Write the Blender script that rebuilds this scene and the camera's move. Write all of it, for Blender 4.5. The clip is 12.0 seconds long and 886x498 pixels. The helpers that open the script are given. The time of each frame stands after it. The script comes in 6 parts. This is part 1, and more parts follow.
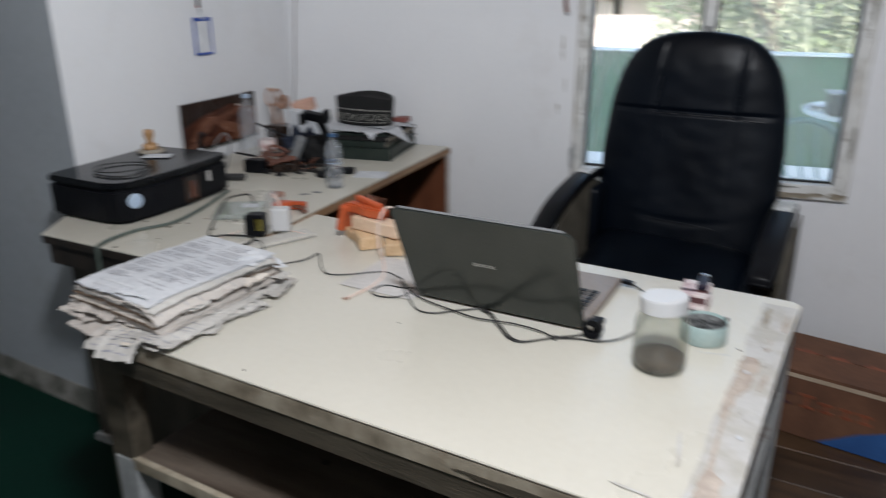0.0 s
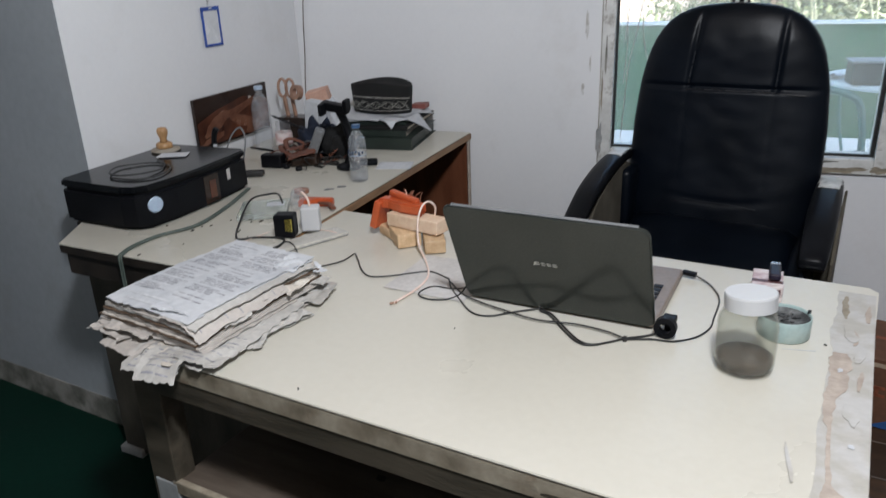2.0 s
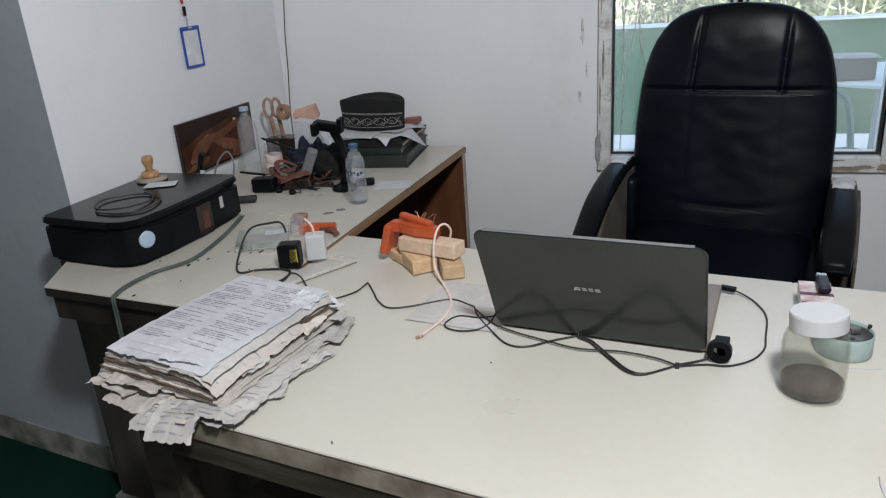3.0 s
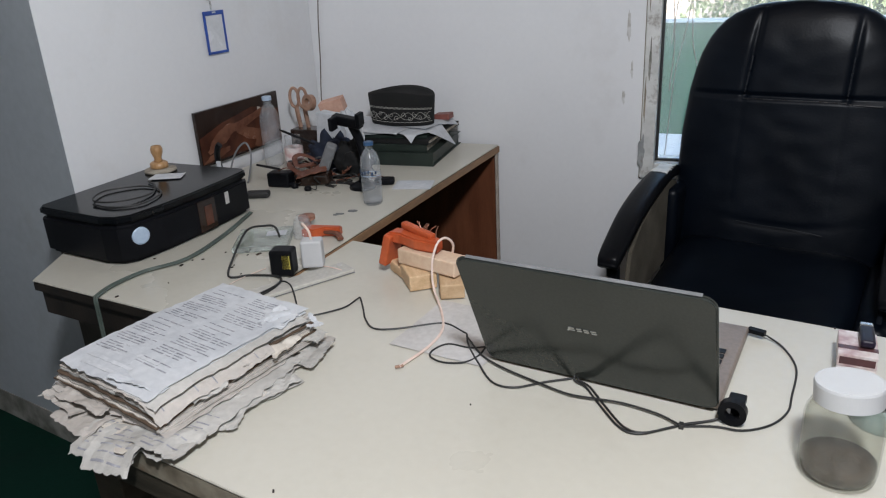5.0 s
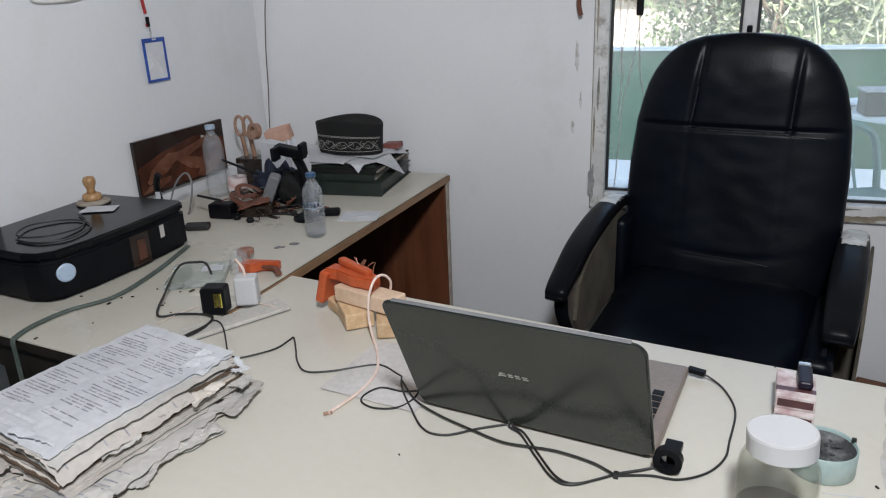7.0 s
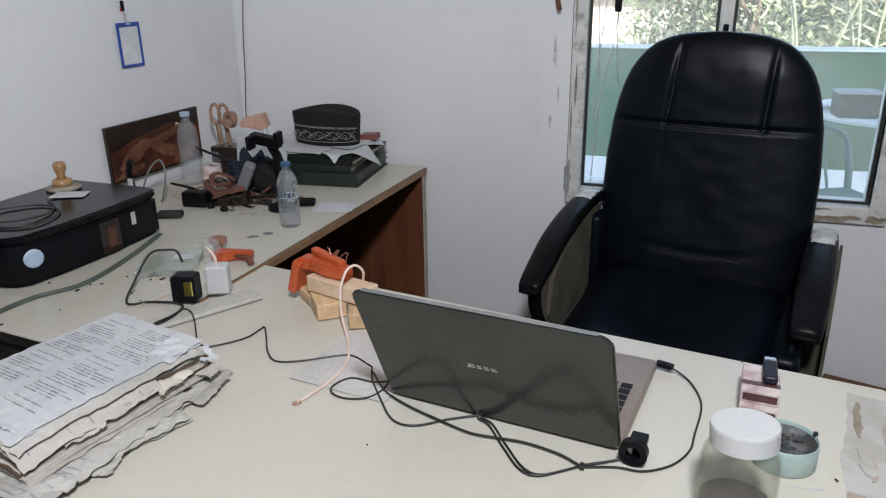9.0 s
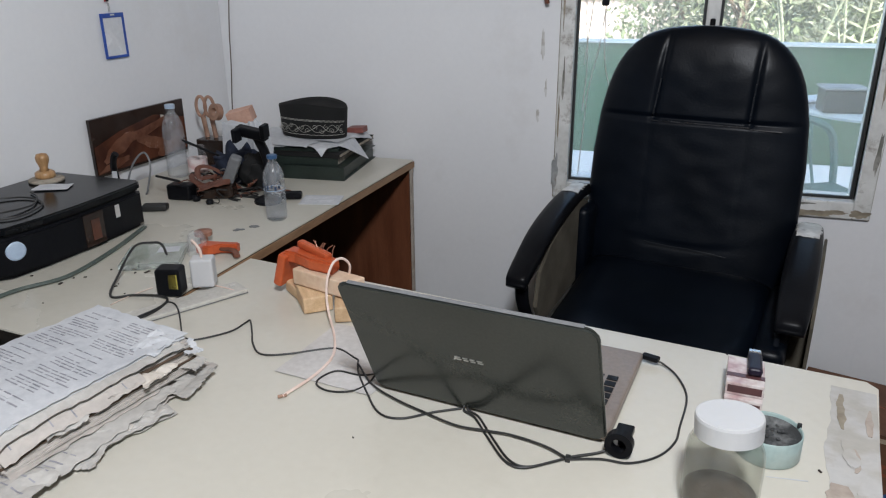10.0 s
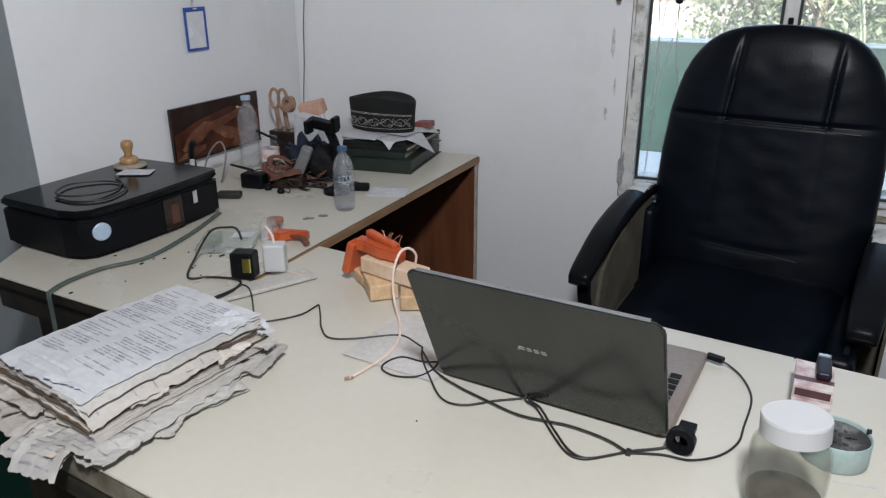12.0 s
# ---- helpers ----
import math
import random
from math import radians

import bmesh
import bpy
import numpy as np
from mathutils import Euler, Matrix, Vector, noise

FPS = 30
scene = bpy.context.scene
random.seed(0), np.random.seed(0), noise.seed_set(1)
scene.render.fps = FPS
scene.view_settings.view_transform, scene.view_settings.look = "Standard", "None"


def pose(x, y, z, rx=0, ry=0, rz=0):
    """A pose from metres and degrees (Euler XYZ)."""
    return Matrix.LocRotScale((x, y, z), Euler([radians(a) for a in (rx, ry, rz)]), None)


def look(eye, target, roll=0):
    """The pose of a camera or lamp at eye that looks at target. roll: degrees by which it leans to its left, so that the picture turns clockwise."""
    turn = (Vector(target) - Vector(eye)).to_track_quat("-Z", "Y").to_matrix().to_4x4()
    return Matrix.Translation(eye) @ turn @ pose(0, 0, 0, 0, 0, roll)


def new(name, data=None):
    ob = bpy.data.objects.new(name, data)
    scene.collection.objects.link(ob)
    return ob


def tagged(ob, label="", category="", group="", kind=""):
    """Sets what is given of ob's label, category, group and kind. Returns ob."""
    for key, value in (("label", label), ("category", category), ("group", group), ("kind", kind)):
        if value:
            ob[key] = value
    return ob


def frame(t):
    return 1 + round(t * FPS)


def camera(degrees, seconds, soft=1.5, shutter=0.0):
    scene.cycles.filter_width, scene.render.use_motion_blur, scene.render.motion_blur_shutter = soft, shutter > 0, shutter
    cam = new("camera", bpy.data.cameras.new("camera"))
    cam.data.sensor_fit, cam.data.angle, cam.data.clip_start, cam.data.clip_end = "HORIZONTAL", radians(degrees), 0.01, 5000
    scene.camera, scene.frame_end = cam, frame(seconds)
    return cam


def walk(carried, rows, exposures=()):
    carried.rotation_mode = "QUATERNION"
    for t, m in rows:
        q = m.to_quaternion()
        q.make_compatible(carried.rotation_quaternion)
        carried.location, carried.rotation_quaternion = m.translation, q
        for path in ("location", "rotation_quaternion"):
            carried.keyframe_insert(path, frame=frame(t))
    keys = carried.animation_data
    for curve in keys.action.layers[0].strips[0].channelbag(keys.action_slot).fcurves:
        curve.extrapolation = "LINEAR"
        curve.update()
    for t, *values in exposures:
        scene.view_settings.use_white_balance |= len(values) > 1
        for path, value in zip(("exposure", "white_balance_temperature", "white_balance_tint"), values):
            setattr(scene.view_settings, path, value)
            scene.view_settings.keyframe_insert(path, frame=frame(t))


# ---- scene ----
cam = camera(61.8, 12.0, soft=1.15, shutter=0.4)
PATH = [
    (0, (0.405, 0.032, 1.402), (-0.242, 1.798, 0.72), -0.1),
    (0.2, (0.394, -0.015, 1.393), (-0.072, 1.799, 0.691), -0.4),
    (0.5, (0.365, -0.168, 1.416), (-0.166, 1.613, 0.677), -3.7),
    (0.8, (0.327, -0.232, 1.406), (-0.202, 1.552, 0.673), -1.8),
    (1, (0.316, -0.205, 1.423), (-0.16, 1.586, 0.671), -2.5),
    (1.3, (0.267, -0.118, 1.422), (-0.238, 1.684, 0.715), -4.0),
    (1.5, (0.28, -0.029, 1.426), (-0.276, 1.764, 0.737), -3.9),
    (1.8, (0.269, 0.063, 1.418), (-0.312, 1.85, 0.731), -2.9),
    (2, (0.263, 0.095, 1.401), (-0.37, 1.847, 0.673), -2.2),
    (2.5, (0.201, 0.144, 1.387), (-0.452, 1.869, 0.613), -2.0),
    (3, (0.131, 0.168, 1.401), (-0.433, 1.951, 0.693), -4.1),
    (5, (0.205, 0.356, 1.401), (-0.512, 2.073, 0.668), -3.0),
    (5.5, (0.215, 0.387, 1.402), (-0.456, 2.133, 0.694), -3.0),
    (6, (0.225, 0.409, 1.405), (-0.411, 2.167, 0.695), -2.1),
    (6.5, (0.236, 0.414, 1.406), (-0.399, 2.187, 0.734), -2.3),
    (7, (0.242, 0.426, 1.409), (-0.396, 2.195, 0.729), -2.3),
    (9, (0.253, 0.429, 1.404), (-0.33, 2.211, 0.707), -0.8),
    (9.5, (0.25, 0.423, 1.401), (-0.321, 2.207, 0.701), -0.3),
    (10, (0.255, 0.432, 1.399), (-0.296, 2.218, 0.689), -0.4),
    (10.5, (0.264, 0.448, 1.402), (-0.297, 2.231, 0.693), -0.9),
    (11, (0.264, 0.439, 1.403), (-0.353, 2.2, 0.684), -1.1),
    (11.5, (0.256, 0.426, 1.402), (-0.406, 2.179, 0.703), -0.8),
    (12, (0.25, 0.403, 1.397), (-0.449, 2.135, 0.682), -0.2),
]
walk(cam, [(t, look(eye, target, roll)) for t, eye, target, roll in PATH])

# ---------------------------------------------------------------- light
world = bpy.data.worlds.new("sky")
scene.world = world
world.use_nodes = True
wn = world.node_tree.nodes
sky = wn.new("ShaderNodeTexSky")
sky.sky_type, sky.sun_disc = "NISHITA", False
sky.sun_elevation, sky.sun_rotation = radians(30.5), radians(173.4)
wn["Background"].inputs[1].default_value = 0.15
world.node_tree.links.new(sky.outputs[0], wn["Background"].inputs[0])

sun_data = bpy.data.lights.new("sun", "SUN")
sun_data.energy, sun_data.angle, sun_data.color = 4.0, radians(6), (1.0, 0.96, 0.9)
sun = new("sun", sun_data)
sun.matrix_world = look((2.0, -2.6, 5.1), (1.0, 6.0, 0))

# the bare bulb that hangs from the ceiling above the walk
lamp_data = bpy.data.lights.new("ceiling_bulb", "POINT")
lamp_data.shadow_soft_size = 0.11
lamp_data.energy, lamp_data.color = 42.0, (0.878, 0.928, 1.0)
lamp = new("ceiling_bulb", lamp_data)
lamp.matrix_world = pose(0.42, 0.27, 2.39)

scene.view_settings.exposure = 2.05

# ---------------------------------------------------------------- materials
def surf(name, c1, c2, scale=6.0, rough=0.6, metal=0.0, bump=0.15, fine=90.0, spread=(0.35, 0.65), stain=None, stain_scale=2.5, stain_amount=0.5, coat=0.0, spec=0.5, grainy=0.22):
    """A surface that varies between two colours, with fine grain, relief and optional stains."""
    m = bpy.data.materials.new(name)
    m.use_nodes = True
    nt = m.node_tree
    n, l = nt.nodes, nt.links
    b = n["Principled BSDF"]
    tc = n.new("ShaderNodeTexCoord")
    big = n.new("ShaderNodeTexNoise")
    big.inputs["Scale"].default_value, big.inputs["Detail"].default_value = scale, 6
    small = n.new("ShaderNodeTexNoise")
    small.inputs["Scale"].default_value, small.inputs["Detail"].default_value = fine, 4
    for x in (big, small):
        l.new(tc.outputs["Object"], x.inputs["Vector"])
    ramp = n.new("ShaderNodeMapRange")
    ramp.inputs[1].default_value, ramp.inputs[2].default_value = spread
    l.new(big.outputs[0], ramp.inputs[0])
    mix = n.new("ShaderNodeMix")
    mix.data_type = "RGBA"
    mix.inputs[6].default_value, mix.inputs[7].default_value = (*c1, 1), (*c2, 1)
    l.new(ramp.outputs[0], mix.inputs[0])
    grain = n.new("ShaderNodeMix")
    grain.data_type, grain.blend_type = "RGBA", "OVERLAY"
    grain.inputs[0].default_value = grainy
    l.new(mix.outputs[2], grain.inputs[6])
    l.new(small.outputs[0], grain.inputs[7])
    out = grain.outputs[2]
    if stain:
        st = n.new("ShaderNodeTexNoise")
        st.inputs["Scale"].default_value, st.inputs["Detail"].default_value, st.inputs["Roughness"].default_value = stain_scale, 9, 0.68
        l.new(tc.outputs["Object"], st.inputs["Vector"])
        sr = n.new("ShaderNodeMapRange")
        sr.inputs[1].default_value, sr.inputs[2].default_value, sr.inputs[4].default_value = 0.56, 0.68, stain_amount
        l.new(st.outputs[0], sr.inputs[0])
        sm = n.new("ShaderNodeMix")
        sm.data_type = "RGBA"
        sm.inputs[7].default_value = (*stain, 1)
        l.new(sr.outputs[0], sm.inputs[0])
        l.new(out, sm.inputs[6])
        out = sm.outputs[2]
    l.new(out, b.inputs["Base Color"])
    rr = n.new("ShaderNodeMapRange")
    rr.inputs[3].default_value, rr.inputs[4].default_value = max(rough - 0.1, 0.03), min(rough + 0.1, 1)
    l.new(big.outputs[0], rr.inputs[0])
    l.new(rr.outputs[0], b.inputs["Roughness"])
    b.inputs["Metallic"].default_value, b.inputs["Coat Weight"].default_value, b.inputs["Specular IOR Level"].default_value = metal, coat, spec
    if bump:
        bp = n.new("ShaderNodeBump")
        bp.inputs["Strength"].default_value, bp.inputs["Distance"].default_value = bump, 0.002
        l.new(small.outputs[0], bp.inputs["Height"])
        l.new(bp.outputs[0], b.inputs["Normal"])
    return m


def wood(name, c1, c2, along=(1, 12, 12), scale=3.0, rough=0.6, bump=0.3, per_piece=0.0, stain=None, stain_amount=0.5):
    """Wood grain drawn out along one axis; per_piece varies the tone from board to board."""
    m = surf(name, c1, c2, scale, rough, 0, bump, 40, (0.3, 0.7), stain, 4.0, stain_amount)
    nt = m.node_tree
    n, l = nt.nodes, nt.links
    mp = n.new("ShaderNodeMapping")
    mp.inputs["Scale"].default_value = along
    tc = next(x for x in n if x.type == "TEX_COORD")
    l.new(tc.outputs["Object"], mp.inputs["Vector"])
    for x in [x for x in n if x.type == "TEX_NOISE"][:2]:
        l.new(mp.outputs[0], x.inputs["Vector"])
    if per_piece:
        b = n["Principled BSDF"]
        src = b.inputs["Base Color"].links[0].from_socket
        oi = n.new("ShaderNodeObjectInfo")
        hs = n.new("ShaderNodeHueSaturation")
        mr = n.new("ShaderNodeMapRange")
        mr.inputs[3].default_value, mr.inputs[4].default_value = 1 - per_piece, 1 + per_piece
        l.new(oi.outputs["Random"], mr.inputs[0])
        l.new(mr.outputs[0], hs.inputs["Value"])
        l.new(src, hs.inputs["Color"])
        l.new(hs.outputs[0], b.inputs["Base Color"])
    return m


def glass(name, tint=(0.95, 0.98, 0.97), rough=0.02, ior=1.45):
    m = bpy.data.materials.new(name)
    m.use_nodes = True
    b = m.node_tree.nodes["Principled BSDF"]
    b.inputs["Base Color"].default_value = (*tint, 1)
    b.inputs["Transmission Weight"].default_value, b.inputs["Roughness"].default_value, b.inputs["IOR"].default_value = 1, rough, ior
    return m


def hazy(name, tint, ior, veil, white, scale=6.0, rough=0.03):
    """Clear glass or plastic under a pale film, for dust, scratches and haze, that scatters some light."""
    m = glass(name, tint, rough, ior)
    nt = m.node_tree
    n, l = nt.nodes, nt.links
    out = n["Material Output"]
    film = n.new("ShaderNodeBsdfDiffuse")
    film.inputs["Color"].default_value = (*white, 1)
    tc, ns, mr, mx = n.new("ShaderNodeTexCoord"), n.new("ShaderNodeTexNoise"), n.new("ShaderNodeMapRange"), n.new("ShaderNodeMixShader")
    ns.inputs["Scale"].default_value, ns.inputs["Detail"].default_value = scale, 8
    mr.inputs[1].default_value, mr.inputs[2].default_value, mr.inputs[3].default_value, mr.inputs[4].default_value = 0.3, 0.7, veil * 0.5, veil * 1.5
    l.new(tc.outputs["Object"], ns.inputs["Vector"])
    l.new(ns.outputs[0], mr.inputs[0])
    l.new(mr.outputs[0], mx.inputs[0])
    l.new(n["Principled BSDF"].outputs[0], mx.inputs[1])
    l.new(film.outputs[0], mx.inputs[2])
    l.new(mx.outputs[0], out.inputs["Surface"])
    return m


def thin_glass(name, tint, veil, white, ior=1.45):
    """Thin clear glass or plastic: light passes straight through, the surface shines by its angle, and a pale film
    paints in some brightness.
    """
    m = bpy.data.materials.new(name)
    m.use_nodes = True
    n, l = m.node_tree.nodes, m.node_tree.links
    n.remove(n["Principled BSDF"])
    clear, shine, film, fr, m1, m2 = (n.new("ShaderNode" + k) for k in ("BsdfTransparent", "BsdfGlossy", "BsdfDiffuse", "LayerWeight", "MixShader", "MixShader"))
    power, scale = n.new("ShaderNodeMath"), n.new("ShaderNodeMath")
    power.operation, scale.operation = "POWER", "MULTIPLY_ADD"
    power.inputs[1].default_value, scale.inputs[1].default_value, scale.inputs[2].default_value = 4.0, 0.45, (ior - 1) ** 2 / (ior + 1) ** 2
    clear.inputs["Color"].default_value, film.inputs["Color"].default_value = (*tint, 1), (*white, 1)
    shine.inputs["Roughness"].default_value, fr.inputs["Blend"].default_value = 0.05, 0.5
    tc, ns, mr = n.new("ShaderNodeTexCoord"), n.new("ShaderNodeTexNoise"), n.new("ShaderNodeMapRange")
    ns.inputs["Scale"].default_value, ns.inputs["Detail"].default_value = 40, 6
    mr.inputs[1].default_value, mr.inputs[2].default_value, mr.inputs[3].default_value, mr.inputs[4].default_value = 0.3, 0.7, veil * 0.4, veil * 1.6
    l.new(tc.outputs["Object"], ns.inputs["Vector"])
    l.new(ns.outputs[0], mr.inputs[0])
    l.new(mr.outputs[0], m1.inputs[0])
    l.new(clear.outputs[0], m1.inputs[1])
    l.new(film.outputs[0], m1.inputs[2])
    l.new(fr.outputs["Facing"], power.inputs[0])
    l.new(power.outputs[0], scale.inputs[0])
    l.new(scale.outputs[0], m2.inputs[0])
    l.new(m1.outputs[0], m2.inputs[1])
    l.new(shine.outputs[0], m2.inputs[2])
    l.new(m2.outputs[0], n["Material Output"].inputs["Surface"])
    return m


def foliage(name, c1, c2):
    """Leaves that let a good part of the daylight through."""
    m = surf(name, c1, c2, 3.0, 0.6, 0, 0, 30)
    n, l = m.node_tree.nodes, m.node_tree.links
    b, thru, mx = n["Principled BSDF"], n.new("ShaderNodeBsdfTranslucent"), n.new("ShaderNodeMixShader")
    l.new(b.inputs["Base Color"].links[0].from_socket, thru.inputs["Color"])
    mx.inputs[0].default_value = 0.18
    l.new(b.outputs[0], mx.inputs[1])
    l.new(thru.outputs[0], mx.inputs[2])
    l.new(mx.outputs[0], n["Material Output"].inputs["Surface"])
    return m


M = dict(
    wall=surf("white_wall_paint", (0.725, 0.73, 0.745), (0.785, 0.79, 0.80), 1.3, 0.75, 0, 0.08, 60, (0.3, 0.7), (0.63, 0.615, 0.60), 3.2, 0.25, grainy=0.08),
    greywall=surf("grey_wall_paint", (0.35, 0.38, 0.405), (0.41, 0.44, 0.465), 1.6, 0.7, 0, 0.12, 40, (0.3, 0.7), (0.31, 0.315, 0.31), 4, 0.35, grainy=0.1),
    dirt=surf("dirty_wall_foot", (0.13, 0.13, 0.11), (0.32, 0.31, 0.28), 9, 0.9, 0, 0.5, 60, (0.38, 0.6), (0.08, 0.085, 0.07), 11, 0.8),
    ceiling=surf("ceiling_paint", (0.7, 0.7, 0.68), (0.76, 0.76, 0.74), 2, 0.8),
    green_floor=surf("green_floor_sheet", (0.0006, 0.0175, 0.011), (0.0011, 0.026, 0.016), 2.4, 0.55, 0, 0.2, 70, (0.3, 0.7), (0.003, 0.015, 0.011), 5, 0.5, spec=0.2),
    planks=wood("floor_planks", (0.038, 0.0200, 0.0098), (0.094, 0.051, 0.0255), (1, 14, 14), 2.4, 0.55, 0.35, 0.3, (0.035, 0.022, 0.015), 0.6),
    laminate=surf("cream_laminate", (0.535, 0.512, 0.442), (0.575, 0.552, 0.482), 2.0, 0.30, 0, 0.012, 60, (0.3, 0.7), (0.475, 0.44, 0.37), 4.5, 0.3, grainy=0.05),
    edge=surf("worn_edge_band", (0.17, 0.14, 0.098), (0.36, 0.315, 0.24), 14, 0.6, 0, 0.4, 80, (0.35, 0.62), (0.16, 0.10, 0.06), 9, 0.8),
    brown_edge=wood("brown_edge", (0.20, 0.105, 0.05), (0.34, 0.20, 0.105), (8, 2, 8), 4, 0.55, 0.3),
    scuff=surf("scuffed_laminate", (0.41, 0.39, 0.35), (0.48, 0.47, 0.45), 22, 0.5, 0, 0.2, 60, (0.40, 0.60), (0.36, 0.315, 0.28), 18, 0.6, grainy=0.1),
    bare=surf("bare_tan_board", (0.34, 0.285, 0.24), (0.46, 0.395, 0.34), 24, 0.8, 0, 0.4, 90),
    old_wood=wood("old_desk_wood", (0.034, 0.028, 0.019), (0.095, 0.078, 0.055), (1.5, 9, 9), 3, 0.6, 0.4, 0, (0.11, 0.10, 0.09), 0.5),
    side_board=wood("stained_panel_board", (0.030, 0.026, 0.019), (0.078, 0.068, 0.052), (6, 6, 1.5), 3, 0.7, 0.3, 0, (0.075, 0.07, 0.06), 0.5),
    shelf_board=wood("dusty_shelf_board", (0.050, 0.035, 0.024), (0.125, 0.098, 0.076), (1.2, 9, 9), 3, 0.6, 0.35, 0, (0.085, 0.055, 0.035), 0.6),
    leg_paint=surf("chipped_grey_paint", (0.25, 0.26, 0.26), (0.40, 0.41, 0.41), 8, 0.55, 0, 0.35, 60, (0.35, 0.65), (0.14, 0.10, 0.07), 8, 0.85),
    red_wood=wood("red_brown_board", (0.11, 0.036, 0.017), (0.19, 0.070, 0.033), (9, 9, 1), 2.5, 0.4, 0.15),
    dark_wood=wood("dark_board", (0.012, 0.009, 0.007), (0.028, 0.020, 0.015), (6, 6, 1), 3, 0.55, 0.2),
    leather=surf("black_leatherette", (0.0012, 0.0025, 0.0052), (0.0023, 0.0045, 0.0088), 5, 0.40, 0, 0.16, 170, spec=0.20),
    leather_pale=surf("pale_blotched_leatherette", (0.42, 0.42, 0.41), (0.66, 0.66, 0.64), 20, 0.5, 0, 0.3, 60, (0.35, 0.6), (0.05, 0.05, 0.05), 26, 0.7),
    black_plastic=surf("black_plastic", (0.004, 0.0043, 0.0055), (0.007, 0.0075, 0.0095), 7, 0.36, 0, 0.08, 140, spec=0.12),
    gloss_black=surf("glossy_black_plastic", (0.003, 0.0035, 0.0045), (0.006, 0.007, 0.0085), 5, 0.16, 0, 0.02, 50, spec=0.22),
    rubber=surf("cable_rubber", (0.012, 0.012, 0.012), (0.022, 0.022, 0.022), 20, 0.5, 0, 0.05),
    grey_cable=surf("greenish_grey_cable", (0.060, 0.080, 0.068), (0.10, 0.125, 0.108), 20, 0.5, 0, 0.05),
    white_plastic=surf("white_plastic", (0.53, 0.535, 0.54), (0.56, 0.565, 0.57), 5, 0.4, 0, 0.01, 120, grainy=0.03),
    off_white=surf("yellowed_white_plastic", (0.47, 0.455, 0.415), (0.53, 0.515, 0.47), 8, 0.5, 0, 0.05, 120),
    pink_white=surf("peach_white_rubber", (0.72, 0.55, 0.47), (0.78, 0.63, 0.55), 12, 0.5, 0, 0.04),
    lid_grey=surf("brushed_laptop_lid", (0.032, 0.037, 0.033), (0.053, 0.058, 0.052), 3, 0.22, 0.3, 0.05, 220, spec=0.45),
    taupe=surf("taupe_laptop_deck", (0.23, 0.185, 0.155), (0.27, 0.22, 0.185), 5, 0.38, 0.3, 0.03, 150),
    silver=surf("silver_metal", (0.55, 0.55, 0.54), (0.66, 0.66, 0.65), 9, 0.28, 0.9, 0.05, 130),
    paper=surf("white_paper", (0.48, 0.495, 0.52), (0.555, 0.57, 0.59), 5, 0.85, 0, 0.25, 60),
    paper_cream=surf("yellowed_paper", (0.50, 0.45, 0.39), (0.62, 0.575, 0.51), 9, 0.9, 0, 0.4, 80, (0.35, 0.65), (0.38, 0.30, 0.23), 7, 0.4),
    paper_pink=surf("faded_pinkish_paper", (0.41, 0.375, 0.34), (0.51, 0.475, 0.44), 8, 0.9, 0, 0.4, 80, (0.35, 0.65), (0.40, 0.34, 0.28), 8, 0.45),
    paper_grey=surf("grey_crumpled_paper", (0.37, 0.355, 0.33), (0.50, 0.485, 0.455), 9, 0.9, 0, 0.4, 80),
    paper_brown=surf("brown_stack_layer", (0.055, 0.035, 0.022), (0.12, 0.078, 0.05), 9, 0.85, 0, 0.3, 80),
    ink=surf("grey_print", (0.22, 0.22, 0.25), (0.38, 0.38, 0.41), 60, 0.85, 0, 0),
    pale_ink=surf("pale_print_block", (0.50, 0.51, 0.53), (0.60, 0.61, 0.63), 50, 0.85, 0, 0),
    grey_sheet=surf("thin_grey_sheet", (0.47, 0.45, 0.43), (0.56, 0.54, 0.52), 8, 0.6, 0, 0.1),
    orange=surf("orange_plastic", (0.45, 0.075, 0.022), (0.55, 0.115, 0.036), 9, 0.42, 0, 0.1, 100, (0.3, 0.7), (0.50, 0.17, 0.09), 12, 0.4),
    block=wood("pale_wood_block", (0.50, 0.33, 0.18), (0.66, 0.47, 0.29), (10, 2, 10), 6, 0.65, 0.25, 0.14),
    block_end=surf("pinkish_block_paint", (0.62, 0.44, 0.30), (0.72, 0.55, 0.41), 12, 0.7, 0, 0.3),
    stamp_wood=wood("varnished_stamp_wood", (0.31, 0.165, 0.070), (0.45, 0.27, 0.125), (12, 12, 2), 12, 0.35, 0.1),
    copper=surf("coppery_knob", (0.28, 0.12, 0.075), (0.42, 0.21, 0.14), 40, 0.4, 0.3, 0.2),
    leatherbrown=surf("brown_leather", (0.10, 0.034, 0.02), (0.18, 0.066, 0.038), 12, 0.5, 0, 0.3, 120),
    board_brown=surf("brown_picture_field", (0.035, 0.012, 0.008), (0.115, 0.040, 0.022), 9, 0.22, 0, 0.05, 60),
    board_dark=surf("dark_picture_band", (0.014, 0.008, 0.006), (0.03, 0.016, 0.011), 8, 0.22, 0, 0.05),
    board_tan=surf("tan_picture_shape", (0.11, 0.042, 0.024), (0.21, 0.095, 0.058), 12, 0.25, 0, 0.05),
    velvet=surf("black_velvet", (0.004, 0.004, 0.004), (0.008, 0.008, 0.008), 14, 0.9, 0, 0.3, 200),
    thread=surf("silver_thread", (0.32, 0.315, 0.28), (0.50, 0.49, 0.45), 60, 0.5, 0.3, 0.2),
